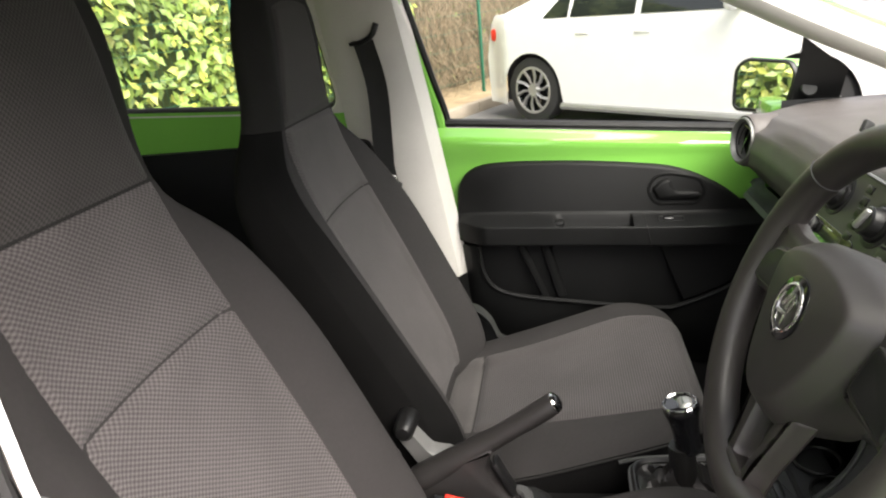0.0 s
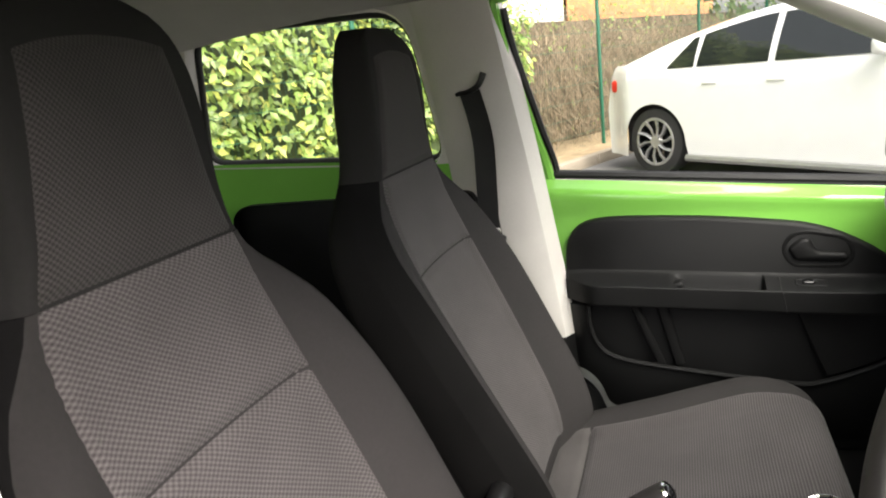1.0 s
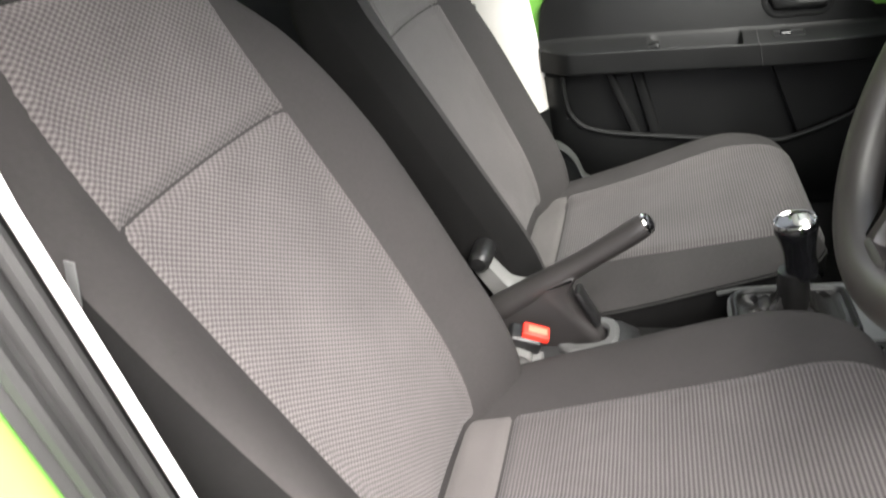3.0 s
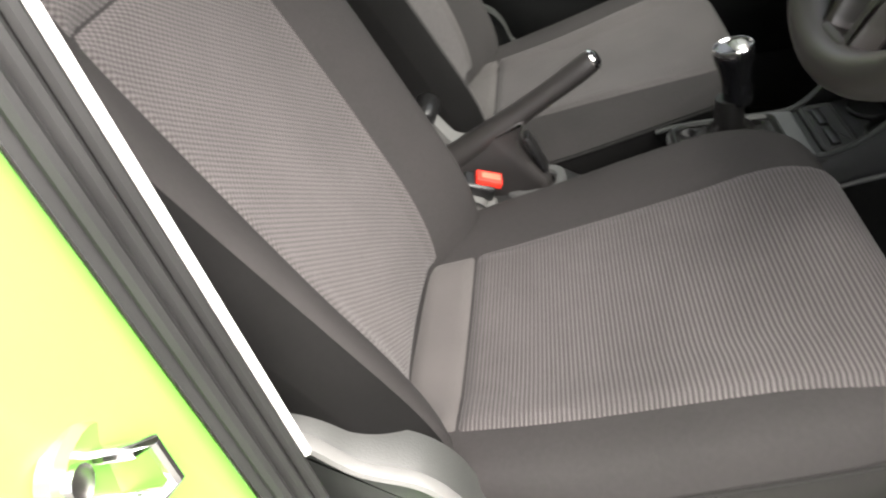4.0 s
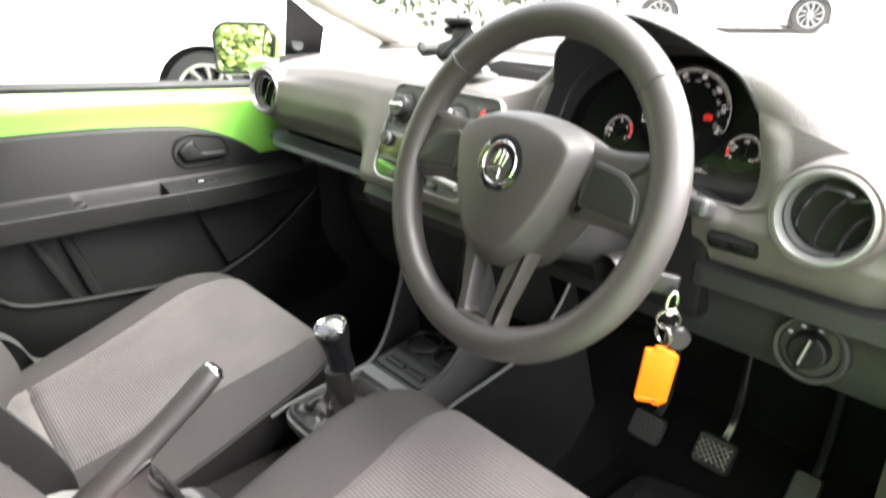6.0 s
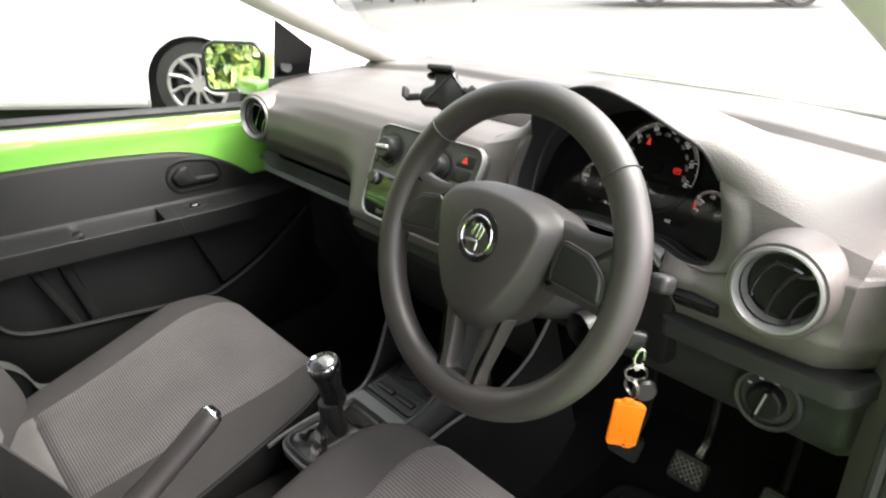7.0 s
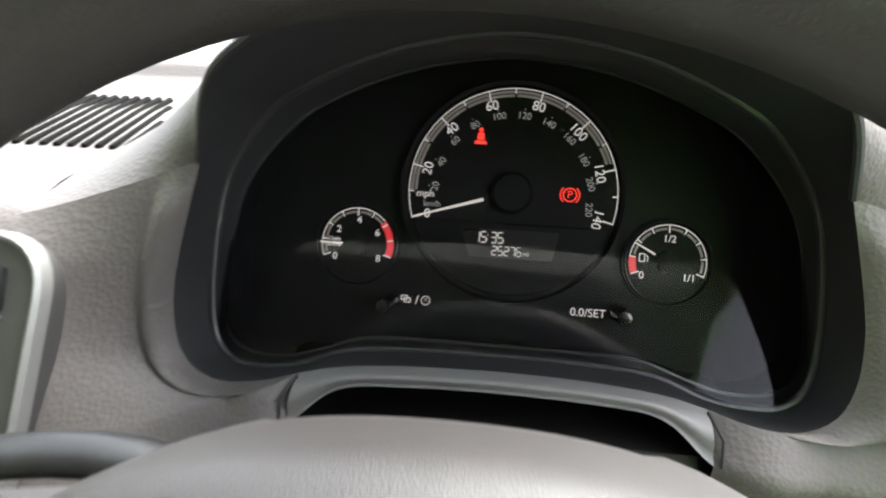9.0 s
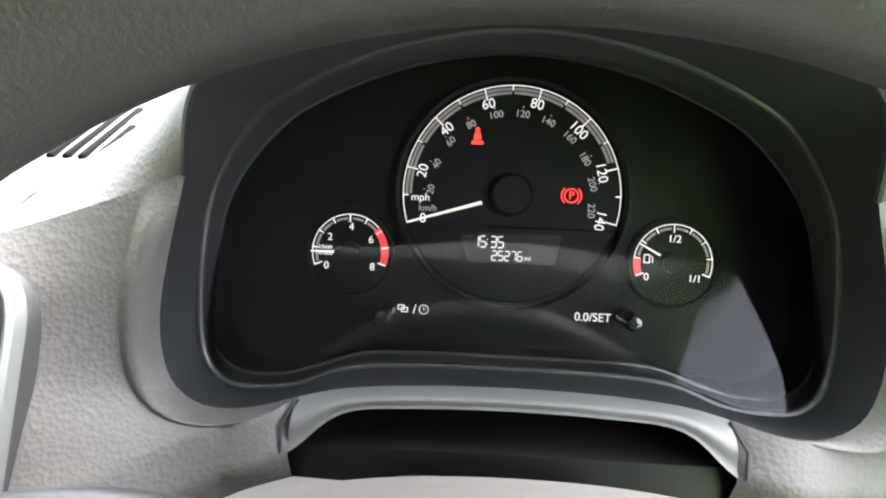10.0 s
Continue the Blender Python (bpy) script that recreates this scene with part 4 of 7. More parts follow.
def seat(name, cy, out, dz, low, label):
    """out: +1 or -1, the side of the door."""
    root = thing(name, (-0.05, cy, 0.25 + dz), label, "car seat", "front seats")

    def back_front(z, w):
        """A point on the front of the backrest, w to the side of its middle."""
        half, ins = curve(BACK_HALF, z), curve(INSERT, z)
        a = max(0.0, (abs(w) - ins * 0.86) / max(0.02, half - ins * 0.86))
        bump = curve(BOLSTER, z) * math.sin(min(1, a) * math.pi * 0.62) ** 1.3
        edge = max(0.0, (abs(w) - half * 0.84) / (half * 0.16))
        return Vector((curve(BACK_FRONT, z) + bump - 0.045 * min(1, edge) ** 2.2 - 0.012 * (1 - (w / 0.16) ** 2) * (1 if abs(w) < 0.16 else 0) * (1 - smooth01((z - 1.0) / 0.1)), cy + w, z + dz))

    def back_ring(z, a):
        a %= 1.0
        half, depth = curve(BACK_HALF, z), curve(BACK_DEPTH, z)
        if a < 0.6:
            w = -half + 2 * half * (a / 0.6)
            w = half * math.sin(w / half * math.pi / 2) if half else 0
            return back_front(z, w)
        b = (a - 0.6) / 0.4
        w = half * math.cos(b * math.pi)
        w = half * (abs(w / half) ** 0.55) * (1 if w > 0 else -1)
        x = curve(BACK_FRONT, z) - 0.045 - (depth - 0.045) * math.sin(b * math.pi) ** 0.5
        return Vector((x, cy + w, z + dz))

    def shell(z0, z1, nz, cap):
        zs = span(z0, z1, nz)
        bm = grid(lambda z, m: back_ring(z, m / 0.7), zs, [0.7 * i / 64 for i in range(64)], loop_v=True)
        if cap:
            top = [v for v in bm.verts][-64:]
            bm.faces.new(top)
        return bm

    def side_of(a0, a1, n):
        return grid(lambda z, a: back_ring(z, a), span(0.44, 1.106, 36), span(a0, a1, n))

    part("backrest", side_of(0.094, 0.506, 36), CLOTH_SIDE, root, "charcoal cloth bolsters")
    # flank colour holds both the dark cloth and the missing light
    part("backrest_flank", side_of(0.506, 1.094, 40), CLOTH_FLANK_SHADED, root, "dark cloth flanks and back, coloured darker for shade")
    part("head_restraint", shell(1.1065, 1.357, 26, True), CLOTH_HEAD, root, "black cloth head restraint")
    net = grid(lambda z, a: back_ring(z, 0.62 + 0.36 * a) + Vector((-0.003, 0, 0)), span(0.5, 0.86, 10), span(0, 1, 12))
    part("back_net", net, MESH_BACK, root, "black net cloth on the back")

    def panel(z0, z1, tilt, material, nm, lift=0.0065):
        """A padded cloth panel on the front; its upper seam dips to one side by tilt."""
        def pt(v, u):
            w01 = u / 0.145
            z = z0 + (z1 - z0) * v
            z += (tilt[0] * (1 - v) + tilt[1] * v) * (abs(w01) ** 2)
            half = curve(INSERT, z)
            w = w01 * half * (curve([(0.48, 1.15), (0.58, 1.07), (0.68, 0.98), (0.8, 0.95), (0.95, 0.98), (1.1, 1.0)], z) if w01 < 0 and out < 0 else 1.0)
            e = min(v * (z1 - z0), (1 - v) * (z1 - z0), (1 - abs(w01)) * half)
            p = back_front(z, w)
            return p + Vector((lift * smooth01(e / 0.012) - 0.0004, 0, 0.3 * lift * smooth01(e / 0.011)))

        nv = max(8, int((z1 - z0) / 0.012))
        vs = sorted(set([0, 0.02, 0.05] + span(0, 1, nv) + [0.95, 0.98]))
        us = sorted(set(span(-0.145, 0.145, 27) + [-0.142, -0.138, 0.138, 0.142]))
        bm = bmesh.new()
        uv = bm.loops.layers.uv.verify()
        rows = [[bm.verts.new(pt(v, u)) for u in us] for v in vs]
        for i in range(len(vs) - 1):
            for j in range(len(us) - 1):
                f = bm.faces.new((rows[i][j], rows[i][j + 1], rows[i + 1][j + 1], rows[i + 1][j]))
                for lo, (vv, uu) in zip(f.loops, ((vs[i], us[j]), (vs[i], us[j + 1]), (vs[i + 1], us[j + 1]), (vs[i + 1], us[j]))):
                    lo[uv].uv = (vv * (z1 - z0) * 1.08, uu)
        return part(nm, bm, material, root, sharp=60)

    panel(0.5, 0.9324, (0, 0.0), CLOTH_BACK, "lower_back_panel")
    panel(0.9336, 1.106, (0.0, 0.0), CLOTH_BACK, "upper_back_panel")
    panel(1.1075, 1.318, (0.0, -0.012), CLOTH_HEAD_KNIT, "head_panel", 0.004)

    # cushion: x runs from the back to the front edge, w to the side
    TOP = [(-0.25, 0.495), (-0.17, 0.512), (-0.05, 0.545), (0.1, 0.595), (0.18, 0.617), (0.23, 0.62), (0.258, 0.598), (0.27, 0.56)]
    HALF = [(-0.26, 0.222), (-0.1, 0.248), (0.1, 0.253), (0.19, 0.243), (0.235, 0.215), (0.262, 0.178), (0.278, 0.13)]

    if out < 0:
        NEAR = [(-0.25, 0.163), (-0.17, 0.17), (-0.09, 0.177), (0.0, 0.184), (0.1, 0.191), (0.2, 0.196), (0.262, 0.172)]
        FAR = [(-0.25, 0.122), (-0.05, 0.127), (0.1, 0.126), (0.2, 0.131), (0.262, 0.118)]
    else:
        NEAR = [(-0.25, 0.115), (-0.18, 0.122), (-0.02, 0.147), (0.05, 0.165), (0.18, 0.187), (0.262, 0.165)]
        FAR = [(-0.25, 0.15), (0.0, 0.156), (0.2, 0.159), (0.262, 0.14)]

    def cush_top(x, w):
        half = curve(HALF, x)
        if out > 0 and w < 0:
            over = max(0.0, (-w - curve(NEAR, x) - 0.012) / max(0.02, half - curve(NEAR, x) - 0.012))
            dip = 0.008 * (1 - (w / 0.14) ** 2) * (abs(w) < 0.14) * (1 - smooth01((x - 0.1) / 0.1))
            return Vector((x, cy + w, curve(TOP, x) - 0.03 * min(1, over) ** 1.5 - dip + dz - low))
        a = max(0.0, (abs(w) - 0.12) / max(0.03, half - 0.12))
        bump = (0.012 if out < 0 else 0.022) * math.sin(min(1, a) * math.pi * 0.8) * (1 - smooth01((x - 0.12) / 0.12))
        edge = max(0.0, (abs(w) - half * 0.86) / (half * 0.14))
        dip = 0.008 * (1 - (w / 0.14) ** 2) * (abs(w) < 0.14) * (1 - smooth01((x - 0.1) / 0.1))
        return Vector((x, cy + w, curve(TOP, x) + bump - 0.026 * min(1, edge) ** 2.2 - dip + dz - low))

    def cush_ring(x, a):
        half = curve(HALF, x)
        if a < 0.6:
            w = -half + 2 * half * (a / 0.6)
            return cush_top(x, half * math.sin(w / half * math.pi / 2))
        b = (a - 0.6) / 0.4
        w = half * math.cos(b * math.pi)
        w = half * 1.015 * (abs(w / half) ** 0.35) * (1 if w > 0 else -1)
        deep = curve([(-0.25, 0.13), (0.05, 0.13), (0.12, 0.118), (0.18, 0.112), (0.215, 0.088), (0.25, 0.048), (0.275, 0.018)], x)
        return Vector((x, cy + w, curve(TOP, x) - 0.026 - deep * math.sin(b * math.pi) ** 0.45 + dz - low))

    xs = span(-0.25, 0.2, 26) + span(0.21, 0.275, 10)
    part("cushion", grid(cush_ring, xs, span(0.012, 0.588, 40)), CLOTH_SIDE, root, "charcoal cloth cushion top")
    wall = grid(lambda x, a: cush_ring(x, a % 1.0), xs, span(0.588, 1.012, 30))
    nose = [cush_ring(xs[-1], i / 48) for i in range(48)]
    wall.faces.new([wall.verts.new(p) for p in nose])
    # same cloth on both seats; the passenger's wall has shade in its colour
    part("cushion_side", wall, CLOTH_SIDE if out < 0 else CLOTH_FLANK_SHADED, root, "cloth side wall of the cushion")

    for s in (-1, 1):
        line = [cush_top(x, s * curve(HALF, x)) + Vector((0, s * 0.0022, -0.003)) for x in span(-0.22, 0.262, 40)]
        part("side_seam", tube(line, 0.0022, 6), CLOTH_HEAD, root, "dark sewn side seam")

    def pad(x0, x1, material, nm, lift=0.0065):
        def pt(v, u):
            x, w01 = x0 + (x1 - x0) * v, u / 0.14
            half = curve(NEAR if w01 < 0 else FAR, x)
            w = w01 * half
            e = min(v * (x1 - x0), (1 - v) * (x1 - x0) + (0.02 if x1 > 0.2 else 0), (1 - abs(w01)) * half)
            return cush_top(x, w) + Vector((0.3 * lift * smooth01(e / 0.011) * (1 if x > 0.2 else 0), 0, lift * smooth01(e / 0.012) - 0.0004))

        vs = sorted(set([0, 0.02, 0.05] + span(0, 1, max(8, int((x1 - x0) / 0.012))) + [0.95, 0.98]))
        us = sorted(set(span(-0.14, 0.14, 25) + [-0.137, -0.133, 0.133, 0.137]))
        bm = bmesh.new()
        uv = bm.loops.layers.uv.verify()
        rows = [[bm.verts.new(pt(v, u)) for u in us] for v in vs]
        for i in range(len(vs) - 1):
            for j in range(len(us) - 1):
                f = bm.faces.new((rows[i][j], rows[i][j + 1], rows[i + 1][j + 1], rows[i + 1][j]))
                for lo, (vv, uu) in zip(f.loops, ((vs[i], us[j]), (vs[i], us[j + 1]), (vs[i + 1], us[j + 1]), (vs[i + 1], us[j]))):
                    lo[uv].uv = (vv * (x1 - x0) * 1.05, uu)
        return part(nm, bm, material, root, sharp=60)

    pad(-0.24, -0.1706, CLOTH_STRIP, "cushion_rear_strip", 0.005)
    pad(-0.1694, 0.262, CLOTH_SEAT, "cushion_panel")

    # frame, lever, brackets
    part("base_frame", block(Frame((0.0, cy, 0.36 + dz), (1, 0, 0), (0, 1, 0)), (0.4, 0.38, 0.1), 0.015), PLASTIC, root, "black seat frame")
    for s in (-1, 1):
        part("rail", block(Frame((0.0, cy + s * 0.17, 0.262 + dz), (1, 0, 0), (0, 1, 0)), (0.5, 0.04, 0.1), 0.008), STEEL, root, "steel seat rail")
        side = cy + s * 0.25
        fr = Frame((0, side, dz), (1, 0, 0), (0, 0, 1)) if s < 0 else Frame((0, side, dz), (-1, 0, 0), (0, 0, 1))
        m = 1 if s < 0 else -1
        if s == out:
            shape = rounded([(m * -0.31, 0.645), (m * -0.272, 0.635), (m * -0.235, 0.6), (m * -0.185, 0.583), (m * -0.158, 0.553), (m * -0.14, 0.5), (m * 0.1, 0.455), (m * 0.09, 0.41), (m * -0.2, 0.42), (m * -0.29, 0.5)], 0.02, 4)
            part("side_cover", plate(shape, fr, [(0, -0.03), (0, 0.008), (0.004, 0.014), (0.012, 0.016)]), SIDE_COVER, root, "grey plastic side cover")
        if s == out and s < 0:
            part("cover_edge", tube(spline([(-0.29, side + s * 0.012, 0.638 + dz), (-0.268, side + s * 0.014, 0.628 + dz), (-0.235, side + s * 0.014, 0.596 + dz), (-0.187, side + s * 0.014, 0.578 + dz), (-0.162, side + s * 0.014, 0.55 + dz), (-0.148, side + s * 0.012, 0.51 + dz)], 6, closed=False), 0.008, 8, flat=0.7), LEVER, root, "pale rounded edge of the side cover")
        shape = rounded([(m * -0.285, 0.578), (m * -0.262, 0.6), (m * -0.225, 0.545), (m * -0.16, 0.515), (m * -0.165, 0.49), (m * -0.245, 0.51)], 0.01, 4)
        if s != out:
            part("recliner_bracket", plate(shape, fr, [(0, -0.03), (0, 0.01), (0.003, 0.014)]), LEVER, root, "pale grey recliner bracket")
            part("recliner_knob", lathe([(0.0, 0.042), (0.012, 0.04), (0.018, 0.032), (0.019, 0.012), (0.02, -0.02)], Frame((-0.262, side + s * 0.005, 0.604 + dz), (1, 0, 0), (0, 0, 1) if s < 0 else (0, 0, -1)), 20), PLASTIC, root, "round black recliner knob")
    if out < 0:
        part("seam_tag", block(Frame((-0.358, cy - 0.229, 0.946 + dz), (0.25, 0.1, 1), (1, 0, -0.25)), (0.034, 0.008, 0.0015), 0.0004), PANEL, root, "small grey cloth tag in the side seam")
        f = Frame((-0.062, cy - 0.268, 0.522 + dz), (1, 0, 0.03), (0, 0, 1))
        part("height_lever", block(f, (0.2, 0.026, 0.016), 0.0075, seg=3), LEVER, root, "pale grey height lever")
    return root



seat("driver_seat", -0.33, -1, 0.0, 0.008, "grey ribbed cloth driver's seat with charcoal bolsters and fixed head restraint")
seat("passenger_seat", 0.33, 1, -0.02, 0.025, "grey ribbed cloth passenger seat with charcoal bolsters and fixed head restraint")
bench = thing("rear_bench", (-0.85, 0, 0.25), "dark cloth rear bench seat behind the front seats", "car seat")
part("cushion", block(Frame((-0.78, 0, 0.4), (1, 0, 0.06), (0, 1, 0)), (0.42, 1.12, 0.22), 0.05, seg=4), CLOTH_SIDE, bench)
part("backrest", block(Frame((-1.05, 0, 0.7), (1, 0, 0.25), (0, 1, 0)), (0.14, 1.12, 0.6), 0.05, seg=4), CLOTH_SIDE, bench)


# ---- passenger door ----
door = thing("passenger_door", (0.15, 0.72, 0.3), "closed green passenger door with black plastic trim and armrest", "car door")


def belt_z(x):
    return 0.965 - 0.075 * (x + 0.24)


def on_door(y):
    """A frame on the inner side of the door: p along the car, q up, out of the door into the cabin."""
    return Frame((0, y, 0), (1, 0, 0), (0, 0, 1))


def door_skin(x, t):
    """Green inner sheet with a rolled upper edge."""
    top = belt_z(x) + 0.012
    z = 0.3 + (top - 0.3) * t
    return Vector((x, 0.708 + 0.03 * smooth01((z - top + 0.035) / 0.035) ** 2 - 0.01 * smooth01((z - 0.88) / 0.06), z))


part("inner_sheet", grid(door_skin, span(-0.29, 0.62, 42), span(0, 0.8, 10) + span(0.82, 1.0, 16)), PAINT, door, "bright green painted sheet metal")
part("outer_sheet", grid(lambda x, t: Vector((x, 0.80 + 0.02 * math.sin(t * 2.6) - 0.03 * smooth01((t - 0.8) / 0.2), 0.3 + (belt_z(x) - 0.298) * t)), span(-0.3, 0.62, 12), span(0, 1, 12)), PAINT, door, "bright green outer sheet")
part("sill_cap", grid(lambda x, v: Vector((x, 0.738 + 0.035 * v, belt_z(x) + 0.012 + 0.006 * math.sin(math.pi * v))), span(-0.235, 0.62, 30), span(0, 1, 6)), RUBBER, door, "black window seal strip")
part("glass_seal", tube([Vector((x, 0.752, belt_z(x) + 0.02)) for x in span(-0.262, 0.6, 24)], 0.011, 8), RUBBER, door, "black rubber seal at the foot of the glass")

# black trim panel with a swept upper edge
trim_line = [(-0.21, 0.36), (-0.236, 0.56), (-0.24, 0.70), (-0.237, 0.80), (-0.226, 0.848), (-0.192, 0.88), (-0.12, 0.891), (0.05, 0.886), (0.2, 0.873), (0.28, 0.860), (0.35, 0.832), (0.42, 0.785), (0.50, 0.70), (0.56, 0.60), (0.6, 0.5), (0.6, 0.36)]
outline = [Vector(p) for p in spline([(x, z, 0) for x, z in trim_line], 5)]
outline = [Vector((p.x, p.y)) for p in outline]
part("trim_panel", plate(outline, on_door(0.708), [(0, -0.002), (0, 0.012), (0.003, 0.018), (0.009, 0.021)]), DOOR_TRIM, door, "black grained plastic trim panel")


def arm_edge(x):
    """Height of the armrest's front edge, and how far it stands off the panel."""
    return curve([(-0.235, 0.752), (-0.1, 0.749), (0.1, 0.743), (0.25, 0.738), (0.45, 0.735), (0.56, 0.73)], x), 0.056 * smooth01((x + 0.26) / 0.1) * (1 - 0.5 * smooth01((x - 0.35) / 0.25)) + 0.004


def arm_section(x, a):
    """The armrest: a concave sweep off the panel, a top that dips into a grip tray, a rounded edge, a flat front and the underside."""
    z, deep = arm_edge(x)
    tray = smooth01((x - 0.0) / 0.022) * (1 - smooth01((x - 0.178) / 0.006))
    well = 0.026 * tray * smooth01((a - 0.16) / 0.05) * (1 - smooth01((a - 0.37) / 0.04))
    y = curve([(0.0, 0.0), (0.06, 0.004), (0.12, 0.016), (0.2, 0.2), (0.4, 0.9), (0.45, 0.985), (0.5, 1.0), (0.8, 1.0), (0.85, 0.98), (0.9, 0.85), (1.0, 0.0)], a)
    up = curve([(0.0, 0.045), (0.06, 0.03), (0.12, 0.02), (0.2, 0.012), (0.4, 0.0), (0.45, -0.002), (0.5, -0.006), (0.8, -0.044), (0.85, -0.048), (0.9, -0.05), (1.0, -0.046)], a)
    return Vector((x, 0.688 - deep * y, z + up - well))


ARM_X = span(-0.236, -0.01, 20) + span(0.0, 0.024, 7) + span(0.03, 0.17, 10) + span(0.176, 0.186, 6) + span(0.2, 0.56, 24)
ARM_A = [0, 0.03, 0.06, 0.09, 0.12, 0.15, 0.17, 0.19, 0.21, 0.24, 0.28, 0.32, 0.36, 0.38, 0.4, 0.42, 0.44, 0.46, 0.48, 0.5, 0.6, 0.7, 0.78, 0.81, 0.84, 0.87, 0.9, 1.0]
part("armrest", grid(arm_section, ARM_X, ARM_A), DOOR_TRIM, door, "black armrest with a sunk grip tray", sharp=50)
part("tray_ramp", block(Frame((0.008, 0.655, 0.744), (1, 0, 0.25), (0, 1, 0)), (0.03, 0.03, 0.016), 0.0075, seg=4), DOOR_TRIM, door, "rounded end of the grip tray")
split = [arm_section(0.212 + 0.014 * max(0.0, a - 0.4) / 0.6, a) + Vector((0, -0.0004, 0.0004)) for a in span(0.18, 0.9, 26)]
part("armrest_joint", tube(split, 0.0011, 5), RUBBER, door, "joint across the armrest")
# window switch in the armrest
sz, _ = arm_edge(0.27)
sf = Frame((0.27, 0.662, sz + 0.007), (1, 0, -0.02), (0, 1, 0.25))
part("switch_plate", plate(oblong(0.06, 0.024, 0.006), sf, [(0, -0.004), (0, 0.0015), (0.002, 0.002), (0.004, -0.001), (0.006, -0.002)]), PLASTIC, door)
part("window_switch", block(sf.moved(-0.006, 0, 0.002), (0.022, 0.013, 0.008), 0.003, seg=3), GLOSS, door)

# release lever in its bowl
hf = on_door(0.688).moved(0.284, 0.811, 0)
bowl = rounded([(-0.062, 0.0), (-0.045, -0.032), (0.05, -0.033), (0.062, -0.012), (0.05, 0.02), (-0.02, 0.034), (-0.048, 0.028)], 0.02, 5)
hb = part("release_bowl", plate(bowl, hf, [(-0.009, 0.0), (-0.006, 0.003), (-0.002, 0.003), (0.001, 0.0), (0.003, -0.012), (0.006, -0.014)]), DOOR_TRIM, door, "black oval handle bowl")
lever = rounded([(-0.056, 0.002), (-0.042, -0.024), (0.052, -0.026), (0.058, -0.016), (0.05, -0.007), (0.0, -0.004), (-0.008, 0.006), (-0.016, 0.026), (-0.036, 0.022)], 0.009, 5)
part("release_handle", plate(lever, hf, [(0.003, -0.012), (0.0, -0.006), (0.0, 0.004), (0.003, 0.009), (0.007, 0.011)]), DOOR_TRIM, hb, "black pull lever")

# map pocket: deep recess under the armrest behind a raised lip
pocket = [(-0.186, 0.695), (-0.184, 0.65), (-0.174, 0.61), (-0.145, 0.576), (-0.08, 0.556), (0.08, 0.536), (0.24, 0.520), (0.30, 0.528), (0.40, 0.572), (0.5, 0.64), (0.545, 0.675)]
pts = [Vector((p.x, p.y)) for p in spline([(x, z, 0) for x, z in pocket], 5, closed=False)]
part("pocket_lip", tube([on_door(0.65).at(p.x, p.y, 0) for p in pts], 0.0058, 8), DOOR_TRIM, door, "raised pocket lip")
outer_edge = [(-0.234, 0.69), (-0.232, 0.6), (-0.222, 0.5), (-0.15, 0.42), (0.0, 0.38), (0.2, 0.37), (0.4, 0.38), (0.52, 0.44), (0.575, 0.56), (0.58, 0.66)]
foot = [Vector((p.x, p.y)) for p in spline([(x, z, 0) for x, z in outer_edge], 5, closed=False)]
n_foot = len(foot) - 1


def pocket_wall(i, d):
    k = i / (len(pts) - 1) * n_foot
    f = foot[int(k)].lerp(foot[min(n_foot, int(k) + 1)], k - int(k))
    p = pts[int(i)].lerp(f, d)
    return Vector((p.x, 0.651 + 0.034 * d ** 2, p.y))


part("pocket_front", grid(pocket_wall, list(range(len(pts))), span(0, 1, 7)), DOOR_TRIM, door, "black lower pocket wall")
cheek_line = [(0.236, 0.70), (0.56, 0.70), (0.54, 0.668), (0.5, 0.637), (0.4, 0.57), (0.33, 0.537), (0.305, 0.53)]
part("pocket_cheek", plate(rounded(cheek_line, 0.004, 3), on_door(0.672), [(0, -0.012), (0, 0.0), (0.003, 0.003)]), DOOR_TRIM, door, "raised panel beside the pocket")
for x0, x1, y0, y1, r in ((-0.088, -0.028, 0.664, 0.67, 0.006), (-0.03, 0.012, 0.676, 0.68, 0.008)):
    part("pocket_rib", tube([(x0, y0, 0.70), (x1, y1, 0.545)], r, 8, flat=1.6), DOOR_TRIM, door)

# window: green frame at the back and top, glass, mirror sail
glass_line = [(-0.262, 0.985), (-0.325, 1.33), (-0.28, 1.365), (0.1, 1.355), (0.30, 1.27), (0.56, 1.085), (0.6, 0.93)]
bm = bmesh.new()
bm.faces.new([bm.verts.new((x, 0.762 - 0.36 * (z - 0.95), z)) for x, z in glass_line])
part("window_glass", bm, GLASS, door, "clear door glass")
frame_line = spline([(-0.235, 0.70, 0.42), (-0.247, 0.722, 0.75), (-0.272, 0.745, 0.98), (-0.3, 0.70, 1.12), (-0.342, 0.635, 1.345), (-0.30, 0.625, 1.39), (0.0, 0.62, 1.405), (0.15, 0.615, 1.375)], 6, closed=False)
part("window_frame", tube(frame_line, 0.013, 8), PAINT, door, "bright green window frame")
inner_seal = [p + Vector((0.02, 0.008, 0.0)) for p in frame_line[12:26]]
part("frame_seal", tube(inner_seal, 0.008, 6), RUBBER, door)
sail = grid(lambda u, v: Vector((0.53 + 0.095 * u, 0.735 - 0.36 * 0.14 * v, 0.935 + (0.2 - 0.075 * u) * v)), span(0, 1, 6), span(0, 1, 8))
part("mirror_sail", sail, PLASTIC, door, "black mirror triangle with a small tweeter")
part("tweeter", lathe([(0, 0.004), (0.015, 0.004), (0.018, 0)], Frame((0.56, 0.71, 1.02), (1, 0, 0), (0, 0.36, 1)), 20), RUBBER, door)

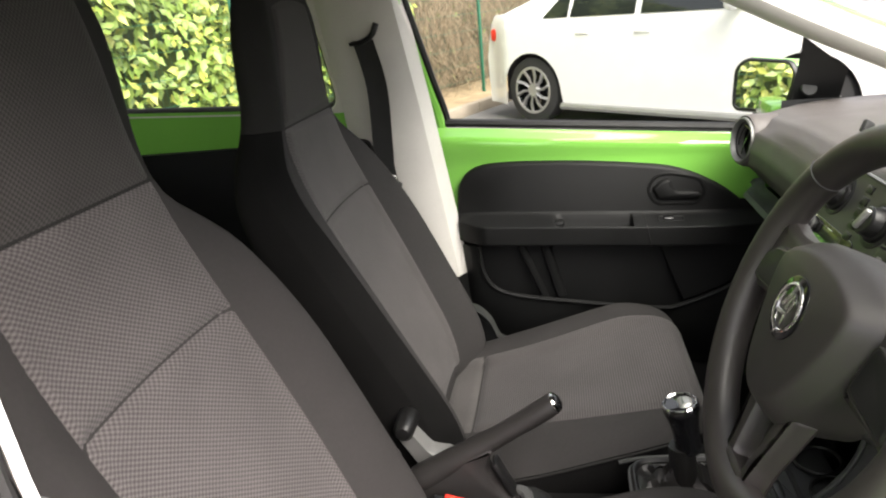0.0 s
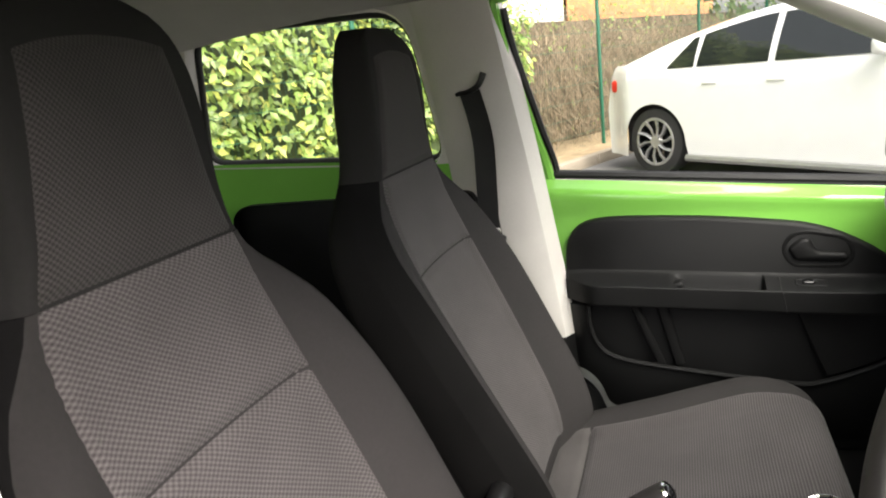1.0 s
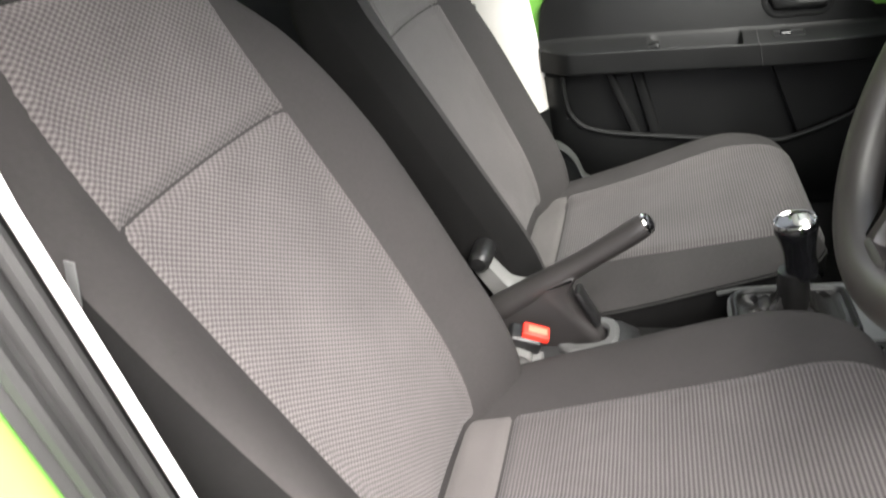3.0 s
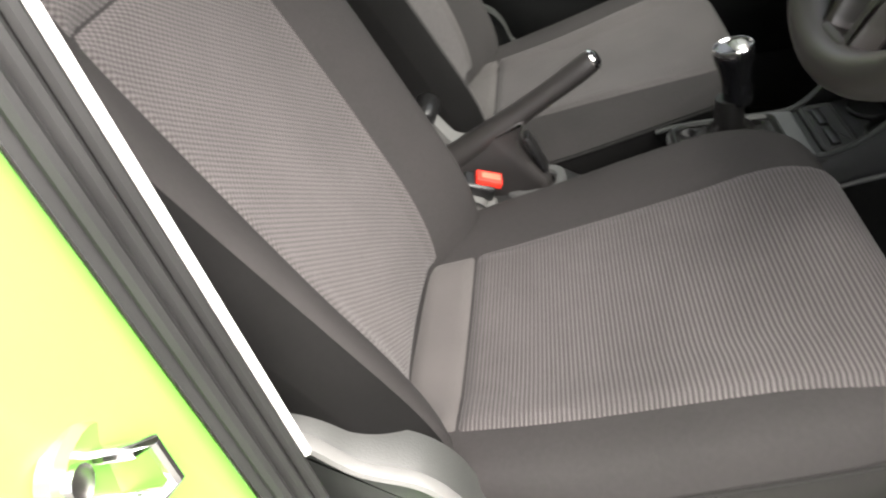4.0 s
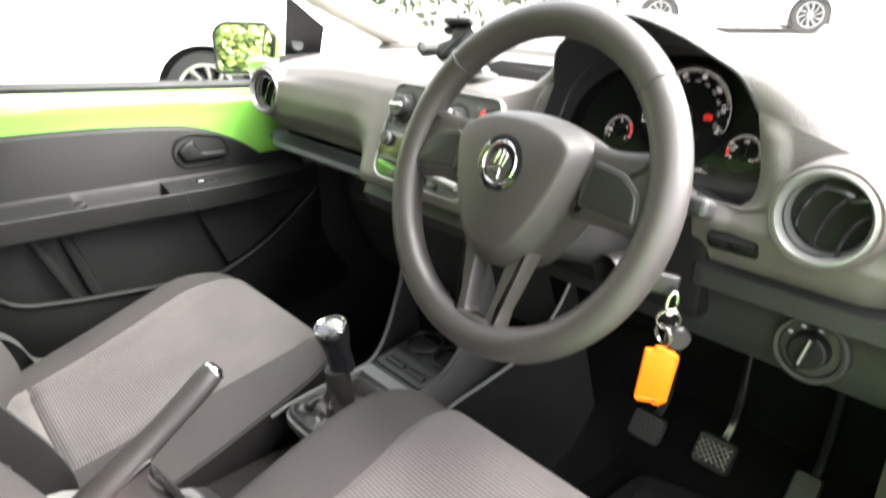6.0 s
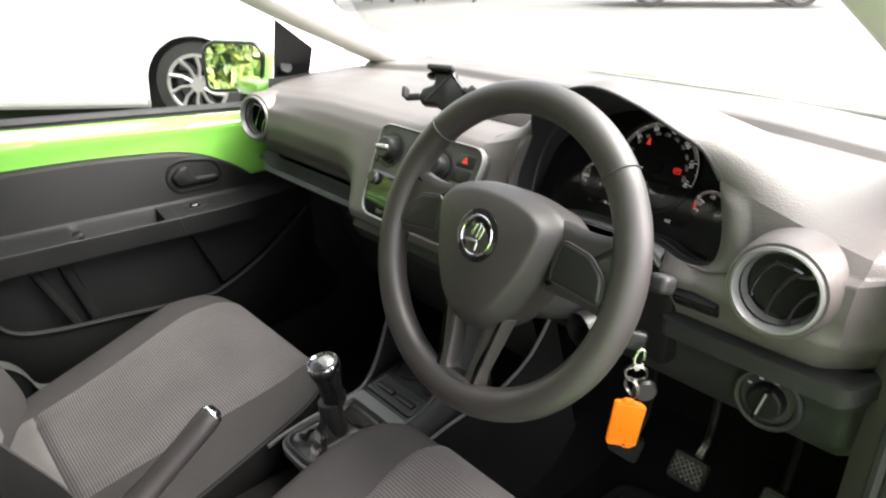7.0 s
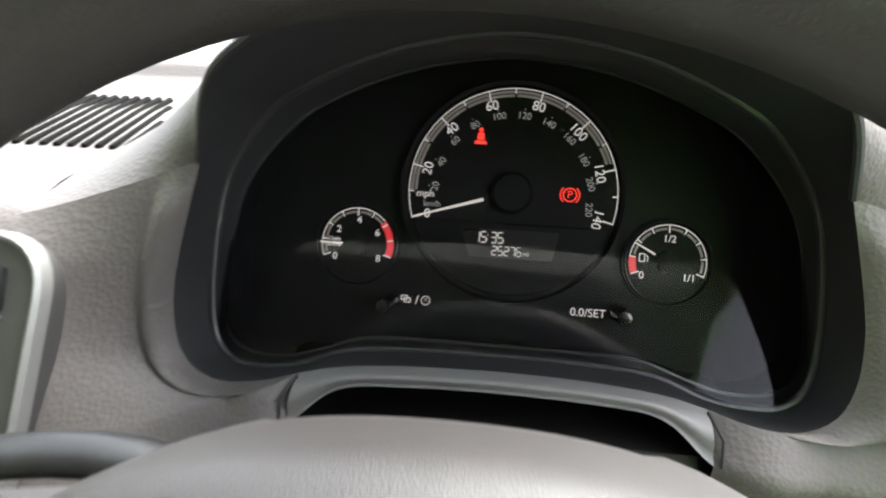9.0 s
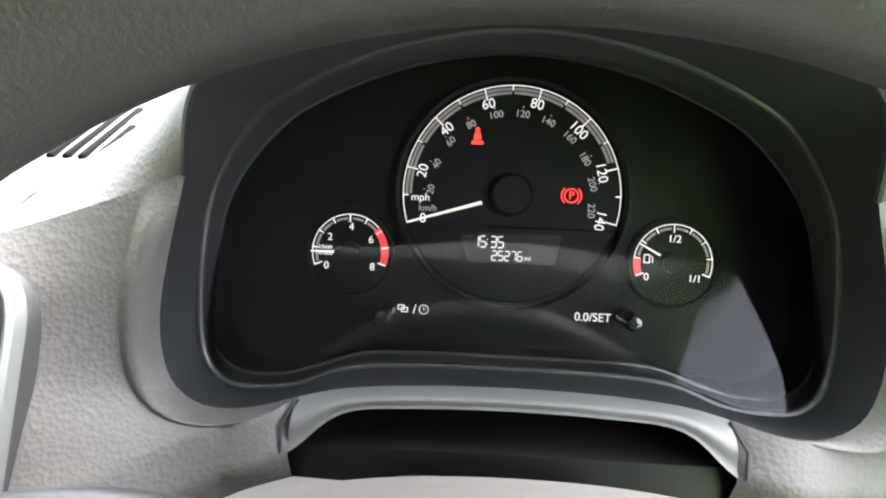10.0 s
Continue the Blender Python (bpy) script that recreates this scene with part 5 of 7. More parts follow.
# door mirror outside the glass
mf = Frame((0.527, 0.93, 0.995), (0.57, -0.82, 0), (0.08, 0.05, 1))
shape = rounded([(-0.085, -0.062), (0.075, -0.055), (0.09, 0.04), (0.07, 0.066), (-0.06, 0.068), (-0.09, 0.045)], 0.025, 5)
mirror = part("door_mirror", plate(shape, mf, [(0.03, -0.09), (0.012, -0.085), (0.0, -0.05), (-0.004, 0.0), (0.0, 0.006), (0.005, 0.006), (0.006, 0.0)], cap=False), PLASTIC, door, "black mirror rim")
part("mirror_shell", plate(shape, mf, [(0.0, 0.0), (-0.006, -0.012), (-0.004, -0.05), (0.012, -0.085), (0.035, -0.095)]), PAINT, mirror, "bright green mirror shell")
part("mirror_glass", plate(inward([Vector(p) for p in shape], 0.005), mf, [(0, 0.0), (0, 0.002)]), MIRROR, mirror, "mirror glass")
part("mirror_foot", block(Frame((0.52, 0.80, 0.965), (1, 0, 0), (0, 1, 0)), (0.06, 0.12, 0.04), 0.012), PAINT, mirror, "green mirror foot")


# ---- dashboard ----
dash = thing("dashboard", (0.5, 0, 0.8), "grey grained plastic dashboard with round silver-ringed vents", "dashboard")
CY = -0.325
VENTS = ((-0.572, 0.953), (0.563, 0.945))
# profile from the lower lip, up the face and over the top to the windscreen; the middle leans out at its foot
FACE = [(0.44, 0.845), (0.42, 0.846), (0.408, 0.852), (0.40, 0.87), (0.398, 0.90), (0.40, 0.935), (0.41, 0.968), (0.422, 0.99), (0.44, 1.006), (0.47, 1.014), (0.53, 1.02), (0.6, 1.024), (0.7, 1.024), (0.765, 1.022), (0.778, 1.034), (0.85, 1.036), (1.0, 1.022)]
MID = [(0.40, 0.838), (0.37, 0.838), (0.352, 0.842), (0.352, 0.856), (0.367, 0.885), (0.384, 0.92), (0.404, 0.96), (0.42, 0.99), (0.44, 1.007), (0.47, 1.014), (0.53, 1.02), (0.6, 1.024), (0.7, 1.024), (0.765, 1.022), (0.778, 1.034), (0.85, 1.036), (1.0, 1.022)]


def face_pt(i, y):
    k = min(len(FACE) - 2, int(i))
    f = i - k
    return face_row(k, y) if f < 1e-6 else face_row(k, y).lerp(face_row(k + 1, y), f)


def face_row(i, y):
    k = min(len(FACE) - 1, int(i))
    m = 1 - smooth01((abs(y - 0.015) - 0.13) / 0.11)
    x, z = (a * (1 - m) + b * m for a, b in zip(FACE[k], MID[k]))
    end = smooth01((abs(y) - 0.59) / 0.08)
    near = 1 - smooth01(abs(abs(y) - 0.568) / 0.13)
    drop = 0.02 * smooth01((abs(y) - 0.3) / 0.35) if k > 6 else 0.0
    tuck = 0.034 * smooth01((0.91 - z) / 0.04) * (1 - m)  # the foot of the face curls under
    return Vector((x + tuck + 0.055 * end * end * (1 if k < 13 else 0) - 0.008 * near * (1 if 2 < k < 7 else 0), y, z - drop))


SIDE_Y = {1: -0.6346, -1: -0.1002}  # where the pads round the instruments meet the plain dash
bm = grid(face_pt, span(0, len(FACE) - 1, 65), span(-0.668, 0.668, 241))
uv = bm.loops.layers.uv.verify()
for f in list(bm.faces):
    c = f.calc_center_median()
    row, across = (sum(lo[uv].uv[k] for lo in f.loops) / 4 for k in (0, 1))
    round_hole = any(c.x < 0.43 and math.hypot(c.y - vy, c.z - vz) < 0.041 for vy, vz in VENTS)
    if round_hole or row < 2.25 or (3 < row < 13 and SIDE_Y[1] < across < SIDE_Y[-1]):
        bm.faces.remove(f)
part("upper_body", bm, DASH, dash, sharp=60)
# foot of the same face in a dark material, painting the shade beneath it
part("lower_lip", grid(face_pt, span(0, 2.25, 10), span(-0.668, 0.668, 121)), DASH_DARK, dash, "lip under the dash face, coloured dark for shade", sharp=60)
for s in (-1, 1):
    end_cap = grid(lambda i, t: face_pt(i, s * 0.668) * (1 - t) + Vector((face_pt(i, s * 0.668).x * 0.4 + 0.36, s * 0.672, 0.72)) * t, list(range(len(FACE))), span(0, 1, 4))
    part("end_cap", end_cap, DASH, dash, sharp=60)

# lower knee panel on the driver's side, dark shelf on the passenger's side
knee = [(0.46, 0.858), (0.43, 0.857), (0.412, 0.853), (0.405, 0.847), (0.4055, 0.839), (0.418, 0.829), (0.444, 0.82), (0.453, 0.805), (0.457, 0.78), (0.462, 0.755), (0.475, 0.735), (0.52, 0.72), (0.62, 0.70)]


def knee_pt(i, y):
    """The knee panel: a lit ledge beside the column, then the plain panel falling away below it."""
    x, z = knee[int(i)]
    ledge = smooth01((CY - 0.085 - y) / 0.03)
    x = max(x, 0.455 - 0.033 * ledge)
    end = smooth01((-0.64 - y) / 0.05)
    return Vector((x + 0.05 * end * end, y, z + (0.012 if i < 5 else 0.03 * (0.8 - min(0.8, abs(z - 0.78) * 4))) * end))


part("knee_panel", grid(knee_pt, list(range(len(knee))), span(-0.692, -0.17, 60)), DASH_DARK, dash, "dark lower knee panel with a ledge")
shelf = [(0.44, 0.845), (0.43, 0.838), (0.405, 0.834), (0.398, 0.826), (0.405, 0.818), (0.43, 0.815), (0.60, 0.80), (0.62, 0.70), (0.6, 0.66), (0.61, 0.62), (0.66, 0.5), (0.75, 0.42)]
part("glove_shelf", grid(lambda i, y: Vector((shelf[int(i)][0] + 0.04 * smooth01((y - 0.55) / 0.1), y, shelf[int(i)][1])), list(range(len(shelf))), span(0.165, 0.66, 30)), DASH_DARK, dash, "dark open glove shelf")
part("lower_middle", grid(lambda i, y: Vector(((0.40, 0.385, 0.375, 0.39, 0.46, 0.52)[int(i)], y, (0.838, 0.832, 0.81, 0.785, 0.765, 0.60)[int(i)])), list(range(6)), span(-0.18, 0.18, 20)), DASH_DARK, dash, "dark lower middle panel")


def vent(y, z, lean):
    f = Frame((0.391, y, z), (lean, -1, 0), (0.12, 0, 1))
    v = part("air_vent", lathe([(0.0475, -0.02), (0.0472, 0.0), (0.046, 0.004), (0.0435, 0.005), (0.041, 0.001), (0.0375, -0.01), (0.0365, -0.022)], f, 56), PANEL_SILVER, dash, "dull silver vent ring")
    part("collar", lathe([(0.0575, -0.06), (0.055, -0.02), (0.0535, -0.006), (0.0505, 0.0), (0.0472, -0.001)], f, 48), DASH, v, "grey moulded collar")
    part("barrel", lathe([(0.0385, -0.004), (0.037, -0.03), (0.0, -0.036)], f, 36), VENT, v, "black vent barrel")
    t = f.moved(0, 0, 0, -0.42)
    for k in (-0.021, 0.003, 0.026):
        part("louvre", tube([t.at(k + 0.007 - 0.009 * math.cos(a), 0.03 * math.sin(a) * (1 - 8 * abs(k - 0.003)), -0.006) for a in span(-1.3, 1.3, 12)], 0.0024, 8, flat=0.5), GLOSS, v, "curved black louvre")
    part("link_bar", tube([t.at(-0.019, 0.024, -0.005), t.at(-0.004, 0.029, -0.004), t.at(0.008, 0.03, -0.005)], 0.0024, 6), GLOSS, v, "bar that joins the louvres")
    part("vent_tab", block(t.moved(0.014, 0.031, -0.004, 0.7), (0.02, 0.006, 0.005), 0.003), PLASTIC, v)
    return v


vent(*VENTS[0], 0.06)
vent(*VENTS[1], 0.2)

# slotted demister grille on top
slots = bmesh.new()
for i in range(24):
    y = -0.116 + 0.0085 * i
    run = min(0.02 + 0.04 * i, 0.125)
    block(Frame((0.517 + run / 2, y + 0.08 * run, 1.0186 + 0.025 * run), (1, 0.16, 0.05), (-0.16, 1, 0)), (run, 0.0045, 0.005), 0.001, bm=slots, seg=1)
part("demister_grille", slots, surface("matt_black_slot", (0.004, 0.004, 0.004), 0.95, var=0.05, spec=0.03), dash, "dark demister slots")

# centre control panel
CPT = radians(26)
cf = Frame((0.3895, 0.013, 0.929), (0, -1, 0), (math.sin(CPT), 0, math.cos(CPT)))
panel_line = rounded([(-0.105, -0.08), (0.131, -0.08), (0.143, 0.083), (-0.116, 0.083)], [0.034, 0.034, 0.03, 0.03], 7)
centre = part("centre_panel", plate(panel_line, cf, [(0.002, -0.02), (0.002, 0.004), (0.004, 0.006)]), CENTRE_PLASTIC, dash, "dark grey centre control panel")
part("panel_frame", hoop(panel_line, inward([Vector(p) for p in panel_line], 0.0042), cf.moved(0, 0, 0.0), 0.0095, 0.0018), PANEL_SILVER, centre, "silver frame")


def rotary(p, q, turn):
    f = cf.moved(p, q, 0.006)
    k = part("rotary_knob", lathe([(0.024, 0.0), (0.0235, 0.004), (0.02, 0.006), (0.0185, 0.018), (0.016, 0.02), (0.0, 0.02)], f, 32), PLASTIC, centre, "black rotary knob")
    part("grip", block(f.moved(0, 0, 0.0215, turn), (0.029, 0.008, 0.009), 0.003, seg=3), SILVER, k, "silver grip")
    part("scale", hoop(ring_of(0.031, 40), ring_of(0.0255, 40), f, 0.001, 0.0003), DASH_DARK, k)


rotary(-0.072, 0.04, 0.1)
rotary(0.053, 0.036, 1.25)
for q, w in ((0.057, 0.034), (0.033, 0.034), (0.009, 0.034)):
    b = cf.moved(0.104 + 0.08 * (q - 0.033), q, 0.006)
    part("button", block(b, (w, 0.02, 0.006), 0.002), PLASTIC, centre, "black push button")
tri = [Vector((0.007 * math.cos(a), 0.007 * math.sin(a))) for a in (math.pi / 2, math.pi * 7 / 6, math.pi * 11 / 6)]
hz = cf.moved(0.106, 0.057, 0.0095)
part("hazard_mark", hoop(tri, [v * 0.4 for v in tri], hz, 0.0004, 0.0001), WARN, centre, "red hazard triangle")
part("heater_mark", block(cf.moved(0.1, 0.005, 0.0092), (0.01, 0.006, 0.001), 0), PRINT_DIM, centre)
for i in range(3):
    for j in range(2):
        part("radio_key", block(cf.moved(-0.103 + 0.0, 0.055 - 0.018 * i - 0.0, 0.006).moved(0.0 + 0.014 * j, 0), (0.011, 0.012, 0.003), 0.001), PLASTIC, centre)
for j in range(5):
    part("radio_key", block(cf.moved(-0.01 + 0.004 * j, 0.066 - 0.016 * j, 0.006), (0.018, 0.011, 0.003), 0.001), PLASTIC, centre)
part("display", plate(oblong(0.11, 0.034, 0.006), cf.moved(-0.055, -0.022, 0.005), [(0, 0), (0, 0.002), (0.001, 0.003)]), GLOSS, centre, "glossy dark display")
part("volume_knob", lathe([(0.0115, 0.0), (0.011, 0.01), (0.009, 0.0125), (0.0, 0.0125)], cf.moved(-0.088, -0.014, 0.006), 24), PLASTIC, centre, "black volume knob")
part("volume_ring", hoop(ring_of(0.0118, 28), ring_of(0.0098, 28), cf.moved(-0.088, -0.014, 0.012), 0.003, 0.0008), PANEL_SILVER, centre, "silver ring of the volume knob")
part("radio_field", plate(rounded([(-0.1, -0.075), (0.03, -0.075), (0.034, 0.0), (-0.106, 0.0)], 0.012, 5), cf.moved(0, 0, 0.0055), [(0, 0), (0, 0.0012), (0.001, 0.0016)]), GLOSS, centre, "glossy black radio field")
for q in (0.045, 0.021, -0.003):
    part("button_line", block(cf.moved(0.104 + 0.08 * (q - 0.033), q, 0.0065), (0.036, 0.0014, 0.002), 0), PANEL_SILVER, centre)
part("slot_bar", tube([cf.at(0.028, -0.05, 0.011), cf.at(0.108, -0.058, 0.013)], 0.006, 10), PANEL_SILVER, centre, "silver bar over the slot")
part("slot_lip", block(cf.moved(0.0, -0.046, 0.006), (0.2, 0.004, 0.004), 0.001), PLASTIC, centre)
for p in (-0.05, -0.02, 0.02, 0.05):
    part("lower_key", block(cf.moved(p, -0.067, 0.007), (0.02, 0.008, 0.004), 0.001), PLASTIC, centre)

# ---- instrument cluster ----
CT = radians(20)
CF = Frame((0.55, CY, 0.98), (0, -1, 0), (math.sin(CT), 0, math.cos(CT)))
BEAD = surface("satin_black_bead", (0.02, 0.02, 0.021), 0.32, var=0.05)
cluster = thing("instrument_cluster", (0.55, CY, 0.9), "black instrument cluster with lit dials sunk under a hood", "instrument panel")
# half outlines from the foot to the crown: (side, up, out towards the driver)
INNER = [(0, -71, 4), (40, -71, 4), (74, -72, 4), (97, -79, 4), (120, -85, 4), (143, -82, 4), (157, -68, 4), (158, -35, 4), (152, 10, 4), (128, 48, 3), (100, 70, 3), (55, 88, 3), (0, 96, 3)]
GLASS_EDGE = [(0, -69, 40), (40, -69, 40), (74, -70.5, 40), (97, -78, 40), (120, -84, 40), (143, -82, 40), (155, -68, 40), (156, -35, 38), (149, 10, 36), (126, 46, 30), (99, 66, 24), (54, 85, 18), (0, 93, 14)]
LIP = [(0, -70.5, 60), (40, -71, 60), (77, -74, 60), (102, -83, 60), (122, -86, 60), (140, -84, 60), (152, -70, 60), (154, -35, 62), (147, 12, 66), (125, 46, 72), (100, 62, 78), (55, 80, 80), (0, 88, 80)]
OUTER = [(0, -72, 90), (40, -73, 90), (74, -76, 90), (96, -81, 90), (118, -87, 90), (140, -87, 90), (156, -74, 90), (157, -40, 97), (141, 17, 110), (126, 43, 140), (102, 56, 165), (56, 74, 186), (0, 85, 196)]
SKIRT = [(0, -80, 99), (40, -81, 99), (74, -85, 99), (98, -104, 99), (122, -113, 99), (150, -108, 99), (178, -85, 92), (183, -40, 84), (177, 4, 80)]


def both_sides(half):
    """A closed line from half an outline in millimetres."""
    right = [Vector(p) / 1000 for p in half]
    left = [Vector((-p.x, p.y, p.z)) for p in reversed(right[1:-1])]
    return spline(right + left, 4)


def bands(lines, bm=None):
    bm = bm or bmesh.new()
    rings = [[bm.verts.new(CF.at(*p)) for p in line] for line in lines]
    k = len(lines[0])
    for a, b in zip(rings, rings[1:]):
        for i in range(k):
            bm.faces.new((a[i], a[(i + 1) % k], b[(i + 1) % k], b[i]))
    return bm


inner, edge, lip, outer = (both_sides(h) for h in (INNER, GLASS_EDGE, LIP, OUTER))
inset = [Vector((p.x * 0.985, p.y * 0.985, p.z + 0.006)) for p in outer]
bm = bmesh.new()
bm.faces.new([bm.verts.new(CF.at(*p)) for p in inner])
part("dial_board", bm, DIAL, cluster, "black dial board")
part("inner_wall", bands([inner, edge]), GLOSS, cluster, "glossy black inner wall")
part("tunnel", bands([edge, [a * 0.5 + b * 0.5 + Vector((0, -0.0015, -0.002)) for a, b in zip(edge, lip)], lip, [a * 0.6 + b * 0.4 for a, b in zip(lip, outer)], outer]), HOOD_LINING, cluster, "dark grey hood lining")
part("glass_rim", tube([CF.at(*p) for p in edge], 0.0011, 6, True), BEAD, cluster)
part("lip_bead", tube([CF.at(p.x, p.y, p.z + 0.001) for p in lip], 0.0028, 10, True), BEAD, cluster, "satin black bead round the glass")


def cover_pt(i, k):
    """The cover glass: bowed out across its width, its top leaning away from the driver."""
    p = edge[int(i) % len(edge)]
    x, y = p.x * k, p.y * k
    return CF.at(x, y, 0.052 + 0.0115 * (1 - abs(x / 0.156) ** 12) - 0.3 * (y + 0.07))


bm = grid(cover_pt, list(range(len(edge))), [1.0, 0.985, 0.97, 0.955, 0.94, 0.92, 0.9, 0.88, 0.86, 0.82, 0.77, 0.72, 0.65, 0.5, 0.35, 0.2, 0.08, 0.001], loop_u=True)
ob = part("cover_glass", bm, CLEAR, cluster, "clear cover glass")
ob.visible_shadow = False

# hood: the padded skin from its edge back to the dash top
crown = [Vector(p) / 1000 for p in OUTER[8:]]
crown = spline(crown + [Vector((-p.x, p.y, p.z)) for p in reversed(crown[:-1])], 5, closed=False)


def pad_end(s, q):
    """Where the padded top meets the plain dash: up its side column, then along the ledge below the windscreen."""
    if q < 0.4:
        return face_pt(8 + 5 * q / 0.4, SIDE_Y[s])
    return face_pt(13, SIDE_Y[s] + (CY - SIDE_Y[s]) * (q - 0.4) / 0.6)


def hood_pt(i, t):
    """The padded top: from the hood's edge down and out to the plain dash."""
    s = 1 if i <= 20 else -1
    mid = 1 - abs(i - 20) / 20
    a, b = CF.at(*crown[int(i)]), pad_end(s, mid)
    p = a.lerp(b, t)
    fall = max(0.0, 1 - t) ** 1.15 * (1 - mid) + (1 - smooth01(t)) * mid
    rise = 0.012 * math.sin(math.pi * min(1, t * 1.3)) * mid + 0.004 * min(1, t * 14) * (1 - t) * smooth01(mid * 6)
    return Vector((p.x, p.y, b.z + (a.z - b.z) * fall + rise))


part("hood_skin", grid(hood_pt, list(range(len(crown))), [0, 0.01, 0.03, 0.06] + span(0.1, 1, 22)), DASH, dash, "padded grey hood over the instruments", sharp=60)
part("hood_edge", tube([CF.at(*p) for p in crown], 0.0022, 8), HOOD_LINING, cluster)

ARCH = surface("smooth_grey_plastic", (0.13, 0.127, 0.125), 0.5, var=0.06, grain=0.1, grain_scale=700)
# surround below and beside the opening, down to the arch over the steering column
half = [Vector(p) / 1000 for p in OUTER[:9]]
rim_half = spline(half, 5, closed=False)
skirt_half = spline([Vector(p) / 1000 for p in SKIRT], 5, closed=False)
arch = bmesh.new()
for s in (1, -1):
    def arch_pt(i, t, s=s):
        p = rim_half[int(i)].lerp(skirt_half[int(i)], t)
        return CF.at(s * p.x, p.y, p.z + 0.006 * math.sin(math.pi * min(1.0, t * 1.25)))
    grid(arch_pt, list(range(16)), span(0, 1, 8), bm=arch)
bmesh.ops.remove_doubles(arch, verts=arch.verts[:], dist=0.0003)
part("arch_strip", arch, ARCH, dash, "smooth pale grey arch over the steering column", sharp=60)
apron = bmesh.new()
for s in (1, -1):
    def apron_pt(i, t, s=s):
        p = skirt_half[int(i)]
        a = CF.at(s * p.x, p.y, p.z)
        return a.lerp(a + Vector((0.05, 0, -0.012)), t)
    grid(apron_pt, list(range(16)), span(0, 1, 6), bm=apron)
part("apron", apron, DASH, dash, "lower dash face round the column", sharp=60)
for s in (1, -1):
    edge_y = CY - s * 0.098
    low_end = face_pt(3, edge_y)
    skirt_end = skirt_half[15]
    line = [low_end, low_end.lerp(CF.at(s * skirt_end.x, skirt_end.y, skirt_end.z), 0.5), CF.at(s * skirt_end.x, skirt_end.y, skirt_end.z)]
    line += [CF.at(s * p.x, p.y, p.z) for p in rim_half[15:]]
    run = [0.0]
    for a, b in zip(line, line[1:]):
        run.append(run[-1] + (b - a).length)

    def face_pad(v, u, s=s, line=line, run=run):
        """The padded face beside the instruments, from their rim to the plain dash."""
        k = next(j for j in range(1, len(run)) if run[j] >= v * run[-1] - 1e-9)
        a = line[k - 1].lerp(line[k], (v * run[-1] - run[k - 1]) / max(1e-9, run[k] - run[k - 1]))
        b = face_pt(3 + 5 * v, SIDE_Y[s])
        top = hood_pt(0 if s > 0 else 40, u) - line[-1].lerp(face_pt(8, SIDE_Y[s]), u)
        low = face_pt(3, line[0].y + (SIDE_Y[s] - line[0].y) * u) - line[0].lerp(face_pt(3, SIDE_Y[s]), u)
        roll = 0.007 * math.sin(math.pi * min(1.0, u / 0.22)) * smooth01(v / 0.25) * (1 - smooth01((v - 0.9) / 0.1))
        return a.lerp(b, u) + top * smooth01((v - 0.55) / 0.45) + low * (1 - smooth01(v / 0.4)) + Vector((-roll, 0, 0))

    bm = grid(face_pad, span(0, 1, 49), [0, 0.015, 0.03, 0.05, 0.075, 0.1, 0.13, 0.16, 0.2] + span(0.225, 1, 52))
    for f in list(bm.faces):
        c = f.calc_center_median()
        if math.hypot(c.y - VENTS[0][0], c.z - VENTS[0][1]) < 0.041:
            bm.faces.remove(f)
    part("face_pad", bm, DASH, dash, "grained grey face beside the instruments", sharp=60)
# added black block: closes the hole and stands for the dark gap there
part("column_gap_filler", block(Frame((0.47, CY, 0.845), (1, 0, 0), (0, 1, 0)), (0.08, 0.24, 0.14), 0.01), VENT, dash)
for s in (1, -1):
    seam = tube([CF.at(s * 0.0955, -0.0815, 0.0925), CF.at(s * 0.101, -0.092, 0.0995), CF.at(s * 0.101, -0.104, 0.1)], 0.0009, 5)
    part("panel_seam", seam, RUBBER, dash)


def ring_band(f, r0, r1, a0, a1, n, h=0.0006, bm=None):
    """A flat arc between two radii, from a0 to a1 degrees."""
    bm = bm or bmesh.new()
    return grid(lambda a, r: f.at(r * math.cos(radians(a)), r * math.sin(radians(a)), h), span(a0, a1, n), [r0, r1], bm=bm)


def tick(f, a, r0, r1, w, bm, h=0.0009):
    c, s = math.cos(radians(a)), math.sin(radians(a))
    x = Frame(f.at((r0 + r1) / 2 * c, (r0 + r1) / 2 * s, h), f.ax * c + f.ay * s, f.ay * c - f.ax * s)
    grid(lambda u, v: x.at(u, v), [-(r1 - r0) / 2, (r1 - r0) / 2], [-w / 2, w / 2], bm=bm)


# speedometer
SP = CF.moved(0.0006, 0.0164, 0.006)
speedo = part("speedometer", lathe([(0.0672, -0.004), (0.0665, 0.004), (0.065, 0.0042), (0.0638, 0.0), (0.0635, -0.0035), (0.0, -0.0035)], SP, 72), DIAL, cluster, "large round speedometer")
A0, A1 = 197.0, -14.0
SB = SP.moved(0, 0, -0.003)
for r0, r1 in ((0.0566, 0.0582), (0.0588, 0.0603)):
    for i in range(14):
        a, b = (A0 + (A1 - A0) * (i + k) / 14 for k in (0.05, 0.95))
        part("scale_band", ring_band(SB, r0, r1, b, a, 8, 0.0003), BAND, speedo)
marks = bmesh.new()
ring_band(SB, 0.0612, 0.0618, A1, A0, 90, 0.0006, marks)
for i in range(15):
    a = A0 + (A1 - A0) * i / 14
    tick(SB, a, 0.055 if i % 2 == 0 else 0.0585, 0.0618, 0.0008, marks)
part("scale_marks", marks, PRINT, speedo, "white scale lines")
